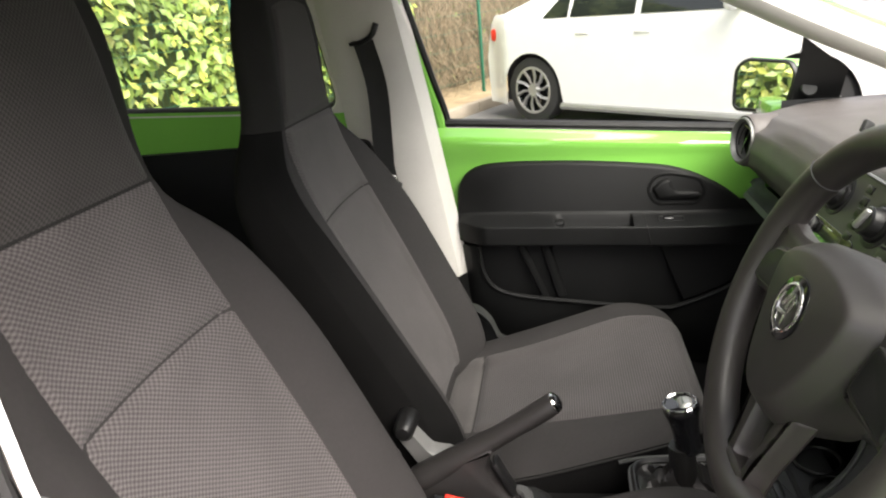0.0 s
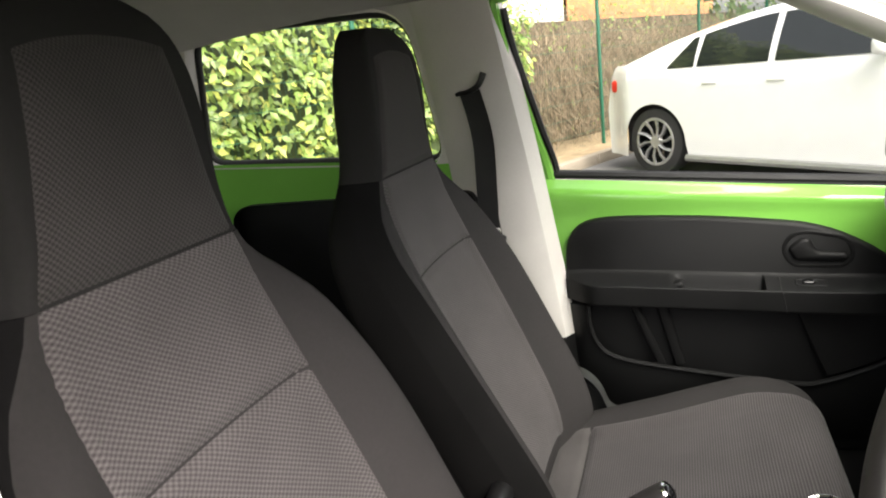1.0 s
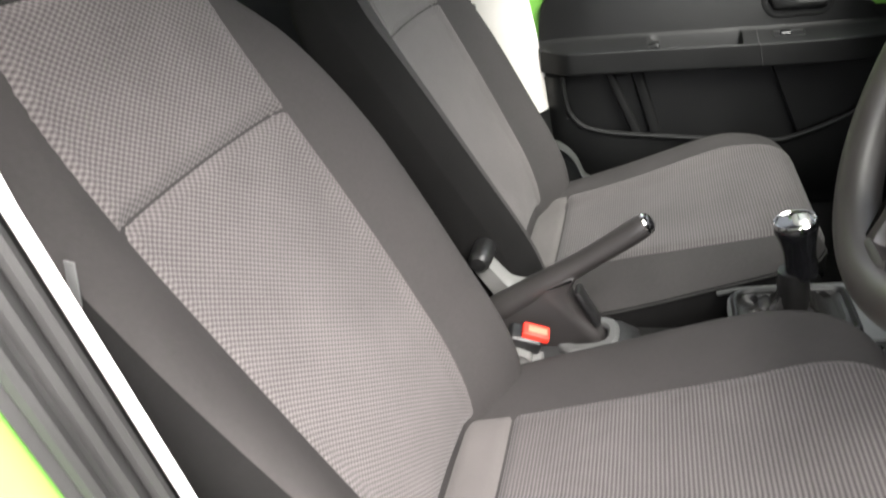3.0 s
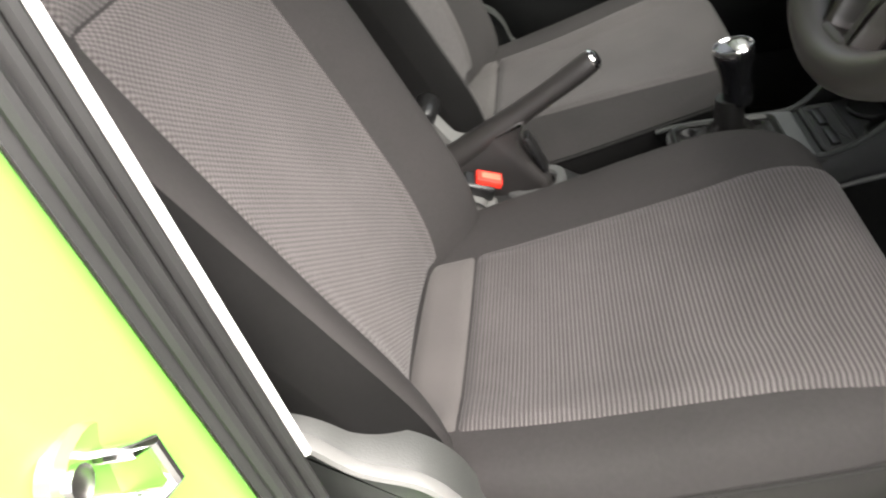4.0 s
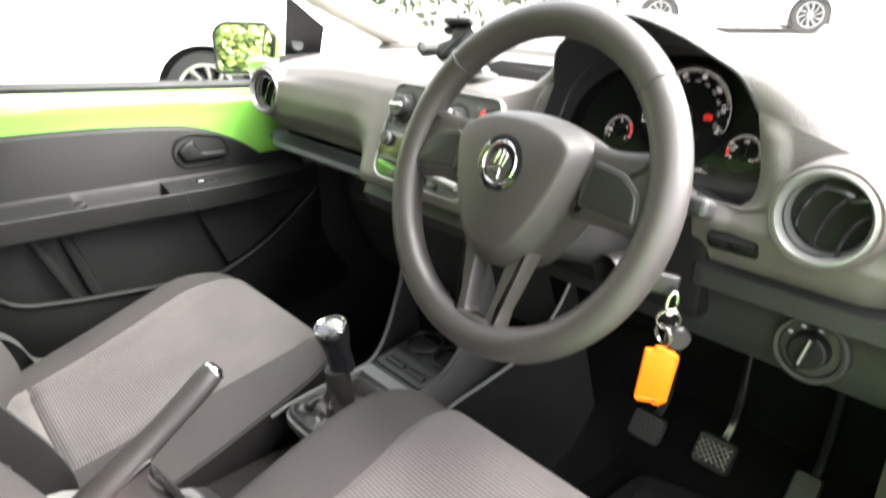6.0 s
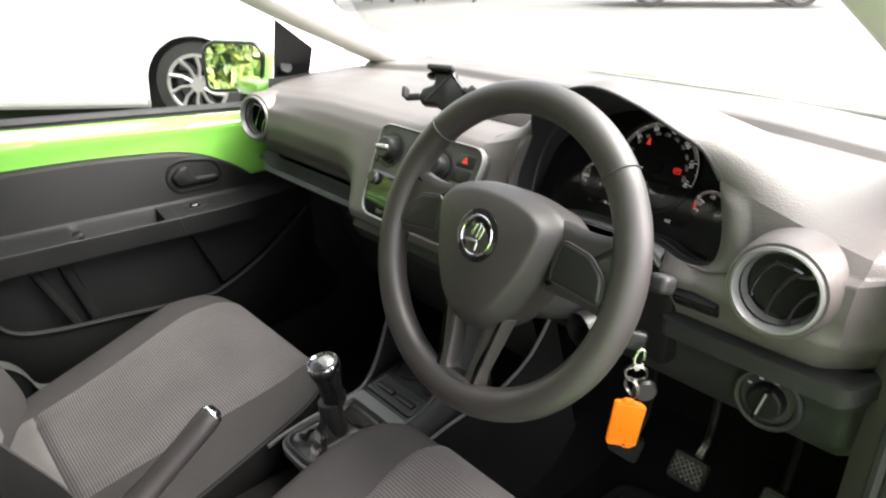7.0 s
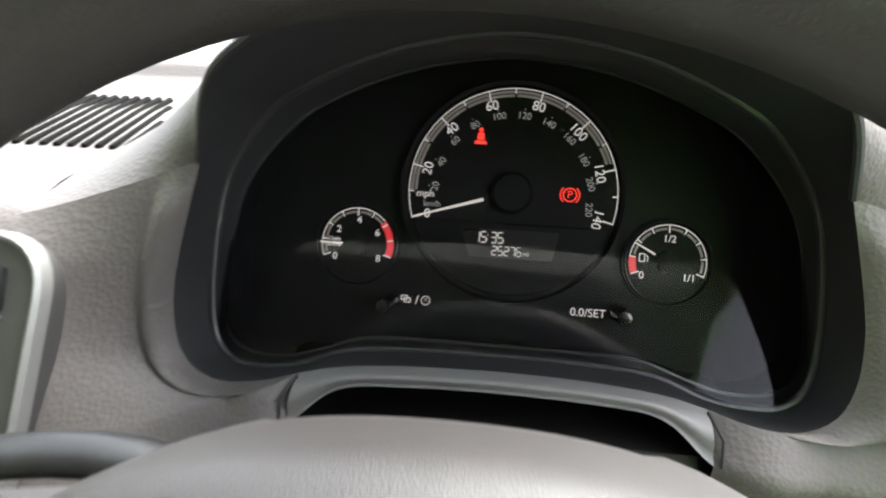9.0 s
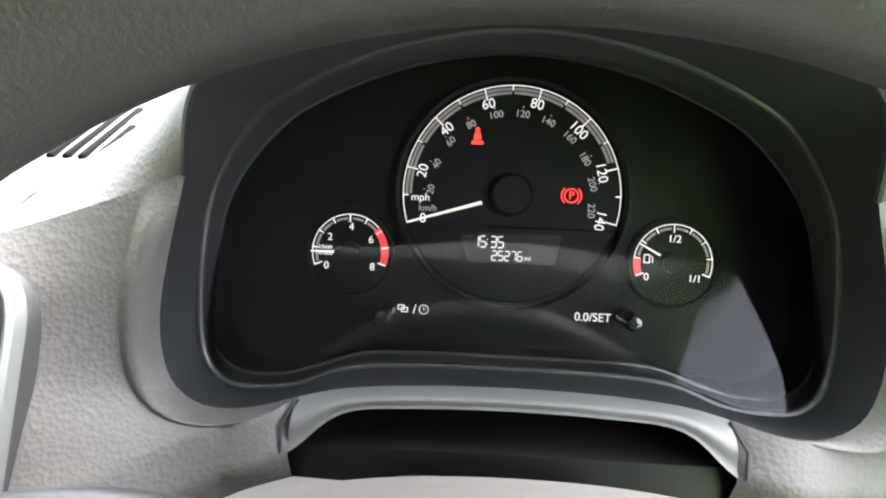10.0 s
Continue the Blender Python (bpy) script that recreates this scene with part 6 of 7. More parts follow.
for i in range(8):
    a = A0 + (A1 - A0) * i / 7
    r = 0.0521 + (0.0006 if i in (3, 4) else 0)
    turn = {0: 0.0, 1: 1.35, 2: 0.75, 3: 0.22, 4: -0.22, 5: -0.75, 6: -1.35, 7: -1.75}[i]
    c, s = math.cos(radians(a)), math.sin(radians(a))
    f = SB.moved(r * c, r * s, 0.0009, turn)
    text_part("mph_number", str(20 * i), f, 0.0078, PRINT, speedo)
for i in range(12):
    a = A0 + (A1 - A0) * (20 * i / 1.609) / 140
    c, s = math.cos(radians(a)), math.sin(radians(a))
    if i:
        text_part("kmh_number", str(20 * i), SB.moved(0.0458 * c, 0.0458 * s, 0.0009, radians(a - 90) * 0.9), 0.0056, PRINT_DIM, speedo)
    tick_bm = bmesh.new()
    tick(SB, a, 0.0492, 0.0502, 0.0006, tick_bm)
    part("kmh_tick", tick_bm, PRINT_DIM, speedo)
text_part("mph_word", "mph", SB.moved(-0.0516, -0.0033, 0.0009), 0.0062, PRINT, speedo)
text_part("kmh_word", "km/h", SB.moved(-0.0472, -0.0093, 0.0009), 0.0052, PRINT_DIM, speedo)
NEEDLE = glow("lit_needle", (0.85, 0.8, 0.7), 0.03)
part("needle", tube([SB.at(-0.0165, -0.005, 0.005), SB.at(-0.058, -0.0175, 0.005)], [0.0016, 0.0008], 8, flat=0.6), NEEDLE, speedo, "pale needle at rest")
part("needle_hub", lathe([(0.0125, 0.0), (0.012, 0.006), (0.0105, 0.0075), (0.0, 0.0078)], SB, 36), DIAL, speedo, "black needle hub")
# belt warning: a seated sign drawn as plain shapes
wb = SB.moved(-0.0205, 0.032, 0.0012)
sign = bmesh.new()
plate(ring_of(0.0013, 12), wb.moved(0, 0.0042), [(0, 0), (0, 0.0002)], bm=sign)
plate(rounded([(-0.0022, -0.0016), (0.0022, -0.0016), (0.0016, 0.0026), (-0.0016, 0.0026)], 0.0006, 3), wb, [(0, 0), (0, 0.0002)], bm=sign)
plate(rounded([(-0.0036, -0.0042), (0.0036, -0.0042), (0.0032, -0.0022), (-0.0032, -0.0022)], 0.0006, 3), wb, [(0, 0), (0, 0.0002)], bm=sign)
part("belt_warning", sign, WARN, speedo, "lit red belt warning sign")
wp = SB.moved(0.0338, 0.0008, 0.0012)
sign = bmesh.new()
hoop(ring_of(0.0042, 28), ring_of(0.0035, 28), wp, 0.0003, 0.0001, bm=sign)
for s in (0, 180):
    ring_band(wp, 0.0052, 0.0059, s - 48, s + 48, 14, 0.0003, sign)
part("brake_warning", sign, WARN, speedo, "lit red parking brake sign")
text_part("brake_letter", "P", wp.moved(0, 0, 0.0003), 0.0062, WARN, speedo)
# display in the lower half
part("display_shelf", plate([Vector((0.0615 * math.cos(radians(a)), 0.0615 * math.sin(radians(a)))) for a in span(197, 343, 30)], SB, [(0, 0), (0, 0.0012), (0.001, 0.002)]), DIAL, speedo, "lower half cover")
lcd = SB.moved(0.0, -0.0305, 0.0022)
part("display", plate(rounded([(-0.023, -0.0085), (0.026, -0.0085), (0.0295, 0.0085), (-0.0285, 0.0085)], 0.002, 3), lcd, [(0, 0), (0, 0.0006)]), LCD, speedo, "dark display window")
SEG = {"0": "abcdef", "1": "bc", "2": "abged", "3": "abgcd", "5": "afgcd", "6": "afgedc", "7": "abc"}


def digits(text, f, h, pitch):
    """Figures of seven bars each."""
    bm = bmesh.new()
    w, x = h * 0.5, 0.0
    for ch in text:
        if ch == ":":
            for y in (-h * 0.2, h * 0.2):
                grid(lambda u, v: f.at(x + u + w * 0.1 * 0, y + v), [-h * 0.05, h * 0.05], [-h * 0.05, h * 0.05], bm=bm)
            x += pitch * 0.5
            continue
        lean = 0.0
        bars = {"a": (0, h / 2, 1), "g": (0, 0, 1), "d": (0, -h / 2, 1), "f": (-w / 2, h / 4, 0), "b": (w / 2, h / 4, 0), "e": (-w / 2, -h / 4, 0), "c": (w / 2, -h / 4, 0)}
        for key in SEG[ch]:
            bx, by, flat = bars[key]
            sx, sy = (w * 0.42, h * 0.055) if flat else (h * 0.055, h * 0.21)
            grid(lambda u, v: f.at(x + w / 2 + bx + u + lean, by + v), [-sx, sx], [-sy, sy], bm=bm)
        x += pitch
    return bm


part("clock_digits", digits("15:35", lcd.moved(-0.0205, 0.0035, 0.001), 0.0062, 0.0040), PRINT, speedo, "lit clock figures")
part("distance_digits", digits("25276", lcd.moved(-0.0095, -0.0042, 0.001), 0.0052, 0.0036), PRINT, speedo, "lit distance figures")
text_part("unit_word", "mi", lcd.moved(0.0105, -0.0052, 0.001), 0.004, PRINT, speedo)


def small_gauge(name, p, q, labels, red, needle, label):
    f = CF.moved(p, q, 0.005)
    g = part(name, lathe([(0.0265, -0.003), (0.026, 0.001), (0.0245, 0.0012), (0.0238, -0.0015), (0.0, -0.0015)], f, 48), DIAL, cluster, label)
    b = f.moved(0, 0, -0.0015)
    a0, a1 = 201.0, -19.0
    m = bmesh.new()
    ring_band(b, 0.0215, 0.0221, a1, a0, 50, 0.0005, m)
    for i in range(9):
        tick(b, a0 + (a1 - a0) * i / 8, 0.0172 if i % 4 == 0 else 0.0185, 0.0221, 0.0008, m)
    part("marks", m, PRINT, g, "white scale")
    m = bmesh.new()
    for i in range(8):
        ring_band(b, 0.0188, 0.0202, a0 + (a1 - a0) * (i + 0.14) / 8, a0 + (a1 - a0) * (i + 0.86) / 8, 6, 0.0004, m)
    part("scale_band", m, BAND, g)
    part("red_band", ring_band(b, 0.0182, 0.0222, red[0], red[1], 12, 0.0008), RED_PRINT, g, "red end of the scale")
    for text, x, y, size in labels:
        text_part("figure", text, b.moved(x, y, 0.0008), size, PRINT, g)
    c, s = math.cos(radians(needle)), math.sin(radians(needle))
    part("needle", tube([b.at(0.009 * c, 0.009 * s, 0.003), b.at(0.0225 * c, 0.0225 * s, 0.003)], [0.001, 0.0006], 6, flat=0.6), NEEDLE, g)
    part("needle_hub", lathe([(0.0062, 0.0), (0.006, 0.003), (0.0, 0.0035)], b, 24), DIAL, g)
    return g


rev = small_gauge("rev_counter", -0.0905, -0.0200, (("0", -0.0135, -0.0082, 0.006), ("2", -0.0118, 0.0083, 0.006), ("4", 0.0005, 0.0145, 0.006), ("6", 0.012, 0.0075, 0.006), ("8", 0.0132, -0.0082, 0.006), ("1/min", -0.0145, 0.0025, 0.0036), ("x1000", -0.0142, -0.001, 0.0034)), (-19, 42), 180, "small rev counter with a red zone")
fuel = small_gauge("fuel_gauge", 0.093, -0.0184, (("0", -0.0145, -0.0085, 0.006), ("1/2", 0.0002, 0.0135, 0.006), ("1/1", 0.0125, -0.0085, 0.006)), (174, 201), 152, "small fuel gauge with a red zone")
pump = bmesh.new()
pf = CF.moved(0.0782, -0.0165, 0.0045)
hoop(oblong(0.0036, 0.005, 0.0004, 2), oblong(0.0024, 0.0038, 0.0003, 2), pf, 0.0003, 0.0001, bm=pump)
tube([pf.at(0.0022, 0.0018, 0.0002), pf.at(0.0032, 0.0006, 0.0002), pf.at(0.0032, -0.0022, 0.0002)], 0.0003, 4, bm=pump)
part("pump_sign", pump, PRINT, fuel)
text_part("trip_word", "0.0/SET", CF.moved(0.0495, -0.0512, 0.006), 0.0068, PRINT, cluster)
text_part("slash", "/", CF.moved(-0.0518, -0.0512, 0.006), 0.0075, PRINT, cluster)
icons = bmesh.new()
hoop(oblong(0.004, 0.003, 0.0003, 2), oblong(0.003, 0.002, 0.0003, 2), CF.moved(-0.0595, -0.0502, 0.006), 0.0003, 0.0001, bm=icons)
hoop(oblong(0.004, 0.003, 0.0003, 2), oblong(0.003, 0.002, 0.0003, 2), CF.moved(-0.0575, -0.0515, 0.0063), 0.0003, 0.0001, bm=icons)
hoop(ring_of(0.0028, 20), ring_of(0.0024, 20), CF.moved(-0.0465, -0.051, 0.006), 0.0003, 0.0001, bm=icons)
tube([CF.at(-0.0465, -0.0495, 0.0063), CF.at(-0.0465, -0.0511, 0.0063), CF.at(-0.0456, -0.0511, 0.0063)], 0.0002, 4, bm=icons)
part("menu_signs", icons, PRINT, cluster)
for p, q in ((-0.067, -0.0525), (0.066, -0.049)):
    part("trip_button", lathe([(0.0048, 0.0), (0.0045, 0.03), (0.0035, 0.033), (0.0, 0.034)], CF.moved(p, q, 0.004), 20), GLOSS, cluster, "black push stalk")


# ---- steering wheel ----
WT = radians(21.6)
WF = Frame((0.238, -0.317, 0.964), (0, -1, 0), (math.sin(WT), 0, math.cos(WT)))
wheel = thing("steering_wheel", WF.o, "dark grey three-spoke steering wheel with a grey airbag cover", "steering wheel")
RW = 0.1748
rim = part("rim", tube([WF.at(RW * math.cos(a), RW * math.sin(a)) for a in span(0, 2 * math.pi * 95 / 96, 96)], 0.0189, 20, True, up=WF.n), WHEEL_SKIN, wheel, "dark grey moulded rim")
for a in (42, 138):
    c, s = math.cos(radians(a)), math.sin(radians(a))
    t = Vector((-s, c))
    part("rim_seam", tube([WF.at(RW * c + 0.0192 * math.cos(b) * c, RW * s + 0.0192 * math.cos(b) * s, 0.0192 * math.sin(b)) for b in span(0, 2 * math.pi * 19 / 20, 20)], 0.0011, 5, True), RUBBER, rim)

half = [(0, 74), (30, 72.5), (55, 67.5), (76, 59), (89, 45), (87, 20), (76, -14), (60, -48), (44, -74), (24, -90), (0, -94)]
pts = [Vector((x / 1000, y / 1000, 0)) for x, y in half]
pad_line = [Vector((p.x, p.y)) for p in spline(pts + [Vector((-p.x, p.y, 0)) for p in reversed(pts[1:-1])], 5)]


def dome(line, levels, centre, parent, name, mat, label=""):
    """A pad whose rings shrink towards a centre as it rises."""
    bm = bmesh.new()
    rings = [[bm.verts.new(WF.at(centre[0] + (p.x - centre[0]) * k, centre[1] + (p.y - centre[1]) * k + e * smooth01((p.y - 0.02) / 0.05) * (1 - min(1.0, (p.x / 0.055) ** 2)), h)) for p in line] for k, h, e in levels]
    n = len(line)
    for a, b in zip(rings, rings[1:]):
        for i in range(n):
            bm.faces.new((a[i], a[(i + 1) % n], b[(i + 1) % n], b[i]))
    tip = bm.verts.new(WF.at(*centre, levels[-1][1] + 0.0005))
    for i in range(n):
        bm.faces.new((rings[-1][i], rings[-1][(i + 1) % n], tip))
    return part(name, bm, mat, parent, label, sharp=50)


pad = dome(pad_line, [(0.94, -0.055, -0.008), (0.97, -0.04, 0), (0.985, -0.03, 0.001), (1.0, -0.012, 0.001), (1.0, -0.002, 0.001), (0.992, 0.004, 0), (0.965, 0.009, 0), (0.86, 0.0235, 0), (0.835, 0.0265, 0), (0.81, 0.028, 0), (0.77, 0.029, 0), (0.62, 0.0315, 0), (0.45, 0.0335, 0), (0.22, 0.035, 0)], (0, 0.008), wheel, "airbag_cover", HUB_SKIN, "grey airbag cover with a soft crown")
bf = WF.moved(0.0, 0.013, 0.0335)
badge = part("badge", lathe([(0.0305, -0.002), (0.03, 0.0012), (0.0285, 0.0018), (0.0, 0.0012)], bf, 48), GLOSS, wheel, "round black badge")
part("badge_ring", hoop(ring_of(0.0235, 44), ring_of(0.0205, 44), bf.moved(0, 0, 0.0012), 0.0022, 0.0008), CHROME, badge, "chrome badge ring")
emblem = bmesh.new()
for pts_ in (((-0.013, -0.002), (-0.004, 0.014), (-0.001, 0.013), (-0.006, -0.002)), ((-0.004, -0.003), (0.001, 0.015), (0.005, 0.0135), (0.002, -0.003)), ((0.004, -0.003), (0.0065, 0.0125), (0.0105, 0.0095), (0.0065, -0.004)), ((-0.015, -0.006), (0.004, -0.004), (0.003, -0.008), (-0.013, -0.010)), ((0.001, -0.006), (0.005, -0.006), (0.0045, -0.018), (0.0015, -0.017))):
    plate(rounded(pts_, 0.0014, 3), bf.moved(0, 0, 0.0012), [(0, 0), (0, 0.0014), (0.0008, 0.0022)], bm=emblem)
part("emblem", emblem, STEEL, badge, "plain chrome emblem shape")
part("cover_mark", block(WF.moved(0.06, 0.012, 0.0285), (0.009, 0.006, 0.0006), 0), RUBBER, wheel)

for s in (1, -1):
    arm = rounded([(s * 0.07, 0.058), (s * 0.115, 0.052), (s * 0.17, 0.062), (s * 0.177, -0.028), (s * 0.13, -0.02), (s * 0.078, -0.02)], [0.004, 0.02, 0.003, 0.003, 0.02, 0.004], 5)
    sp_ = part("spoke", plate(arm, WF, [(0.006, -0.022), (0.0, -0.016), (0.0, -0.002), (0.004, 0.003), (0.01, 0.005)]), WHEEL_SKIN, wheel)
    inlay = rounded([(s * 0.094, 0.038), (s * 0.13, 0.032), (s * 0.15, 0.016), (s * 0.155, -0.012), (s * 0.09, -0.006)], 0.007, 4)
    part("spoke_inlay", plate(inlay, WF, [(0, 0.003), (0, 0.0085), (0.002, 0.0105), (0.004, 0.0108)]), PLASTIC, sp_, "dark flat inlay")
    part("inlay_rim", tube([WF.at(p.x, p.y, 0.0075) for p in [Vector(q) for q in inlay]], 0.0022, 6, True), HUB_SKIN, sp_)
    low = rounded([(s * 0.022, -0.07), (s * 0.05, -0.066), (s * 0.034, -0.135), (s * 0.034, -0.176), (s * 0.004, -0.178), (s * 0.006, -0.158), (s * 0.014, -0.148)], 0.005, 4)
    part("lower_spoke", plate(low, WF, [(0.004, -0.02), (0.0, -0.015), (0.0, 0.0), (0.003, 0.005), (0.007, 0.006)]), WHEEL_SKIN, wheel)
part("lower_bridge", plate(rounded([(-0.03, -0.179), (0.03, -0.179), (0.024, -0.152), (-0.024, -0.152)], 0.006, 4), WF, [(0, -0.012), (0, 0.006), (0.003, 0.0085), (0.006, 0.009)]), HUB_SKIN, wheel, "grey bridge between the lower spokes")
part("hub_back", lathe([(0.07, -0.004), (0.066, -0.03), (0.05, -0.045)], WF.moved(0, -0.005, -0.004), 28), DASH_DARK, wheel)

# column shroud, stalks, ignition
column = thing("steering_column", (0.36, -0.32, 0.88), "dark plastic steering column shroud with stalks and ignition lock", "steering column")
cfm = WF.moved(0, -0.026, -0.045)
part("shroud", plate(oblong(0.12, 0.088, 0.03, 6), cfm, [(0.012, -0.16), (0.0, -0.14), (0.0, -0.02), (0.006, 0.0), (0.02, 0.002)]), DASH_DARK, column)
for s in (1, -1):
    run = [cfm.at(0.05, 0.034, -0.03), cfm.at(0.11, 0.044, -0.025), cfm.at(0.165, 0.049, -0.015)] if s > 0 else [WF.at(-0.05, 0.03, -0.08), WF.at(-0.115, 0.04, -0.08), WF.at(-0.175, 0.03, -0.08)]
    stalk = spline(run, 5, closed=False)
    st = part("stalk", tube(stalk, [0.011, 0.011, 0.0105, 0.01, 0.0095, 0.009, 0.009, 0.009, 0.0095, 0.01, 0.0105], 12, flat=0.7), PLASTIC, column, "black control stalk")
    part("stalk_end", block(Frame(stalk[-1] + WF.ax * (s * 0.012), -WF.ax if s < 0 else WF.ax, WF.n), (0.022, 0.026, 0.02), 0.006, seg=3), DASH_DARK, st, "grey stalk end")
part("ignition_lock", lathe([(0.022, -0.04), (0.021, 0.0), (0.018, 0.003), (0.008, 0.003), (0.0, 0.0)], Frame((0.35, -0.40, 0.858), (0.25, 1, 0), (0, 0, 1)), 28), PLASTIC, column, "black ignition lock")

keys = thing("key_bunch", (0.33, -0.445, 0.75), "car key with steel rings and an orange plastic tag", "keys")
part("key_head", block(Frame((0.35, -0.434, 0.851), (0.55, -0.83, -0.14), (0, 0, 1)), (0.044, 0.026, 0.013), 0.004, seg=3), PLASTIC, keys, "black key head")
part("key_loop", tube([Vector((0.345, -0.456, 0.834)) + Vector((0.25, -0.0, 0.97)).normalized() * 0.013 * math.sin(a) + Vector((0.6, -0.8, 0)) * 0.005 * math.cos(a) for a in span(0, 6.0, 20)], 0.0022, 8), STEEL, keys, "steel key loop")
for c, r, n in (((0.34, -0.457, 0.816), 0.0125, (0.75, 0.55, 0.2)), ((0.334, -0.456, 0.799), 0.012, (0.9, -0.3, 0.1))):
    f = Frame(c, Vector(n).orthogonal(), Vector(n).cross(Vector(n).orthogonal()))
    part("split_ring", tube([f.at(r * math.cos(a), r * math.sin(a)) for a in span(0, 6.28 * 31 / 32, 32)], 0.0013, 6, True), STEEL, keys, "steel split ring")
    part("split_ring", tube([f.at(r * math.cos(a), r * math.sin(a), 0.0024) for a in span(0, 6.28 * 31 / 32, 32)], 0.0013, 6, True), STEEL, keys, "steel split ring")
part("fob", lathe([(0.0, -0.005), (0.012, -0.005), (0.0145, -0.002), (0.0145, 0.002), (0.012, 0.005), (0.0, 0.005)], Frame((0.345, -0.468, 0.796), (0.75, -0.66, 0), (0, 0, 1)), 24), PLASTIC, keys, "black round fob")
tf = Frame((0.3355, -0.4535, 0.7435), (0.6, -0.79, -0.06), (-0.2, -0.12, 1))
tag_line = rounded([(-0.018, -0.034), (-0.015, -0.041), (0.002, -0.0405), (0.004, -0.044), (0.012, -0.0435), (0.0145, -0.0395), (0.018, -0.037), (0.0185, 0.033), (0.011, 0.04), (0.004, 0.0405), (0.002, 0.0445), (-0.008, 0.0445), (-0.010, 0.040), (-0.0185, 0.039)], 0.0025, 3)
tag_line = [p * 1.03 for p in tag_line]
tag = part("orange_tag", plate(tag_line, tf, [(0.001, -0.0022), (0, -0.0014), (0, 0.0014), (0.001, 0.0022), (0.0016, 0.0023)], back=True), ORANGE, keys, "bright orange plastic tag")
part("tag_window", hoop(oblong(0.035, 0.071, 0.002), oblong(0.032, 0.068, 0.002), tf.moved(0, 0, 0.0022), 0.0005, 0.0002), ORANGE, tag)
part("tag_hole", lathe([(0.0018, 0.0), (0.0016, 0.0006), (0.0, 0.0006)], tf.moved(0.004, -0.0385, 0.0022), 12), RUBBER, tag)

# head light switch on the knee panel, with a dark blank row above
lf = Frame((0.452, -0.569, 0.786), (0.02, -1, 0), (0.06, 0, 1))
lights = thing("light_switch", lf.o, "round black rotary headlight switch in the lower dash", "switch")
part("bezel", lathe([(0.041, -0.01), (0.04, 0.006), (0.037, 0.009), (0.033, 0.008), (0.031, 0.003), (0.0, 0.003)], lf, 44), DASH_DARK, lights)
part("dial", lathe([(0.022, 0.003), (0.0205, 0.016), (0.018, 0.018), (0.0, 0.018)], lf, 36), VENT, lights, "black rotary knob")
part("grip", block(lf.moved(0, 0, 0.02, 1.35), (0.042, 0.008, 0.012), 0.003), VENT, lights)
part("grip_line", block(lf.moved(0.001, 0.004, 0.0265, 1.35), (0.032, 0.0022, 0.001), 0), SILVER, lights, "white pointer line")
for a in (150, 115, 75):
    part("symbol", block(lf.moved(0.0265 * math.cos(radians(a)), 0.0265 * math.sin(radians(a)), 0.0045), (0.005, 0.003, 0.0006), 0), PRINT_DIM, lights)
row = Frame((0.4165, -0.478, 0.888), (0.03, -1, 0), (-0.55, 0, 1))
blank = thing("switch_row", row.o, "dark row of blank switches in the lower dash", "switch")
part("row_plate", plate(oblong(0.056, 0.019, 0.004), row, [(0, -0.012), (0, 0.0), (0.002, 0.001)]), VENT, blank)
for k in (-0.014, 0.012):
    part("blank_switch", block(row.moved(k, 0, 0.0015), (0.021, 0.012, 0.003), 0.0012), VENT, blank)

# phone holder on top of the dash
holder = thing("phone_holder", (0.44, 0.01, 1.02), "black plastic phone holder with clamp arms on the dash top", "phone holder")
pf = Frame((0.44, 0.015, 1.062), (0.35, -0.94, 0), (0.5, 0.18, 0.85))
holder_line = rounded([(-0.022, 0.03), (-0.016, 0.04), (0.028, 0.043), (0.03, 0.034), (0.056, 0.014), (0.064, 0.002), (0.04, -0.018), (0.026, -0.026), (0.008, -0.016), (-0.018, -0.016), (-0.026, -0.004), (-0.022, 0.01), (-0.004, 0.018), (-0.004, 0.03)], 0.003, 3)
part("back_plate", plate(holder_line, pf, [(0.002, -0.012), (0, -0.008), (0, 0.004), (0.002, 0.007), (0.005, 0.008)], back=True), PLASTIC, holder)
for p, q, turn in ((-0.036, -0.006, 0.15), (0.062, 0.006, -0.7)):
    part("clamp_arm", block(pf.moved(p, q, 0.004, turn), (0.028, 0.01, 0.012), 0.003), PLASTIC, holder)
    part("clamp_jaw", block(pf.moved(p + (-0.01 if p < 0 else 0.006), q + 0.003, 0.014, turn), (0.008, 0.018, 0.016), 0.003), RUBBER, holder)
part("top_hook", block(pf.moved(0.006, 0.043, 0.012), (0.046, 0.008, 0.016), 0.003), RUBBER, holder)
part("rib", tube([pf.at(-0.01, -0.012, 0.008), pf.at(0.024, 0.034, 0.008)], 0.0025, 6), PLASTIC, holder)
part("stem", tube([(0.455, 0.01, 1.05), (0.475, 0.005, 1.04), (0.49, 0.0, 1.022)], [0.012, 0.011, 0.018], 10), PLASTIC, holder)
part("foot", lathe([(0.03, 0.0), (0.028, 0.008), (0.015, 0.014)], Frame((0.49, 0, 1.014), (1, 0, 0), (0, 1, 0)), 24), RUBBER, holder)

# ---- console ----
console = thing("centre_console", (0.2, 0, 0.4), "grey plastic centre console with gear gaiter and cup tray", "console")
RISE = [(0.1, 0.515), (0.13, 0.523), (0.2, 0.53), (0.28, 0.536), (0.31, 0.545), (0.34, 0.57), (0.37, 0.615), (0.395, 0.68), (0.41, 0.78)]


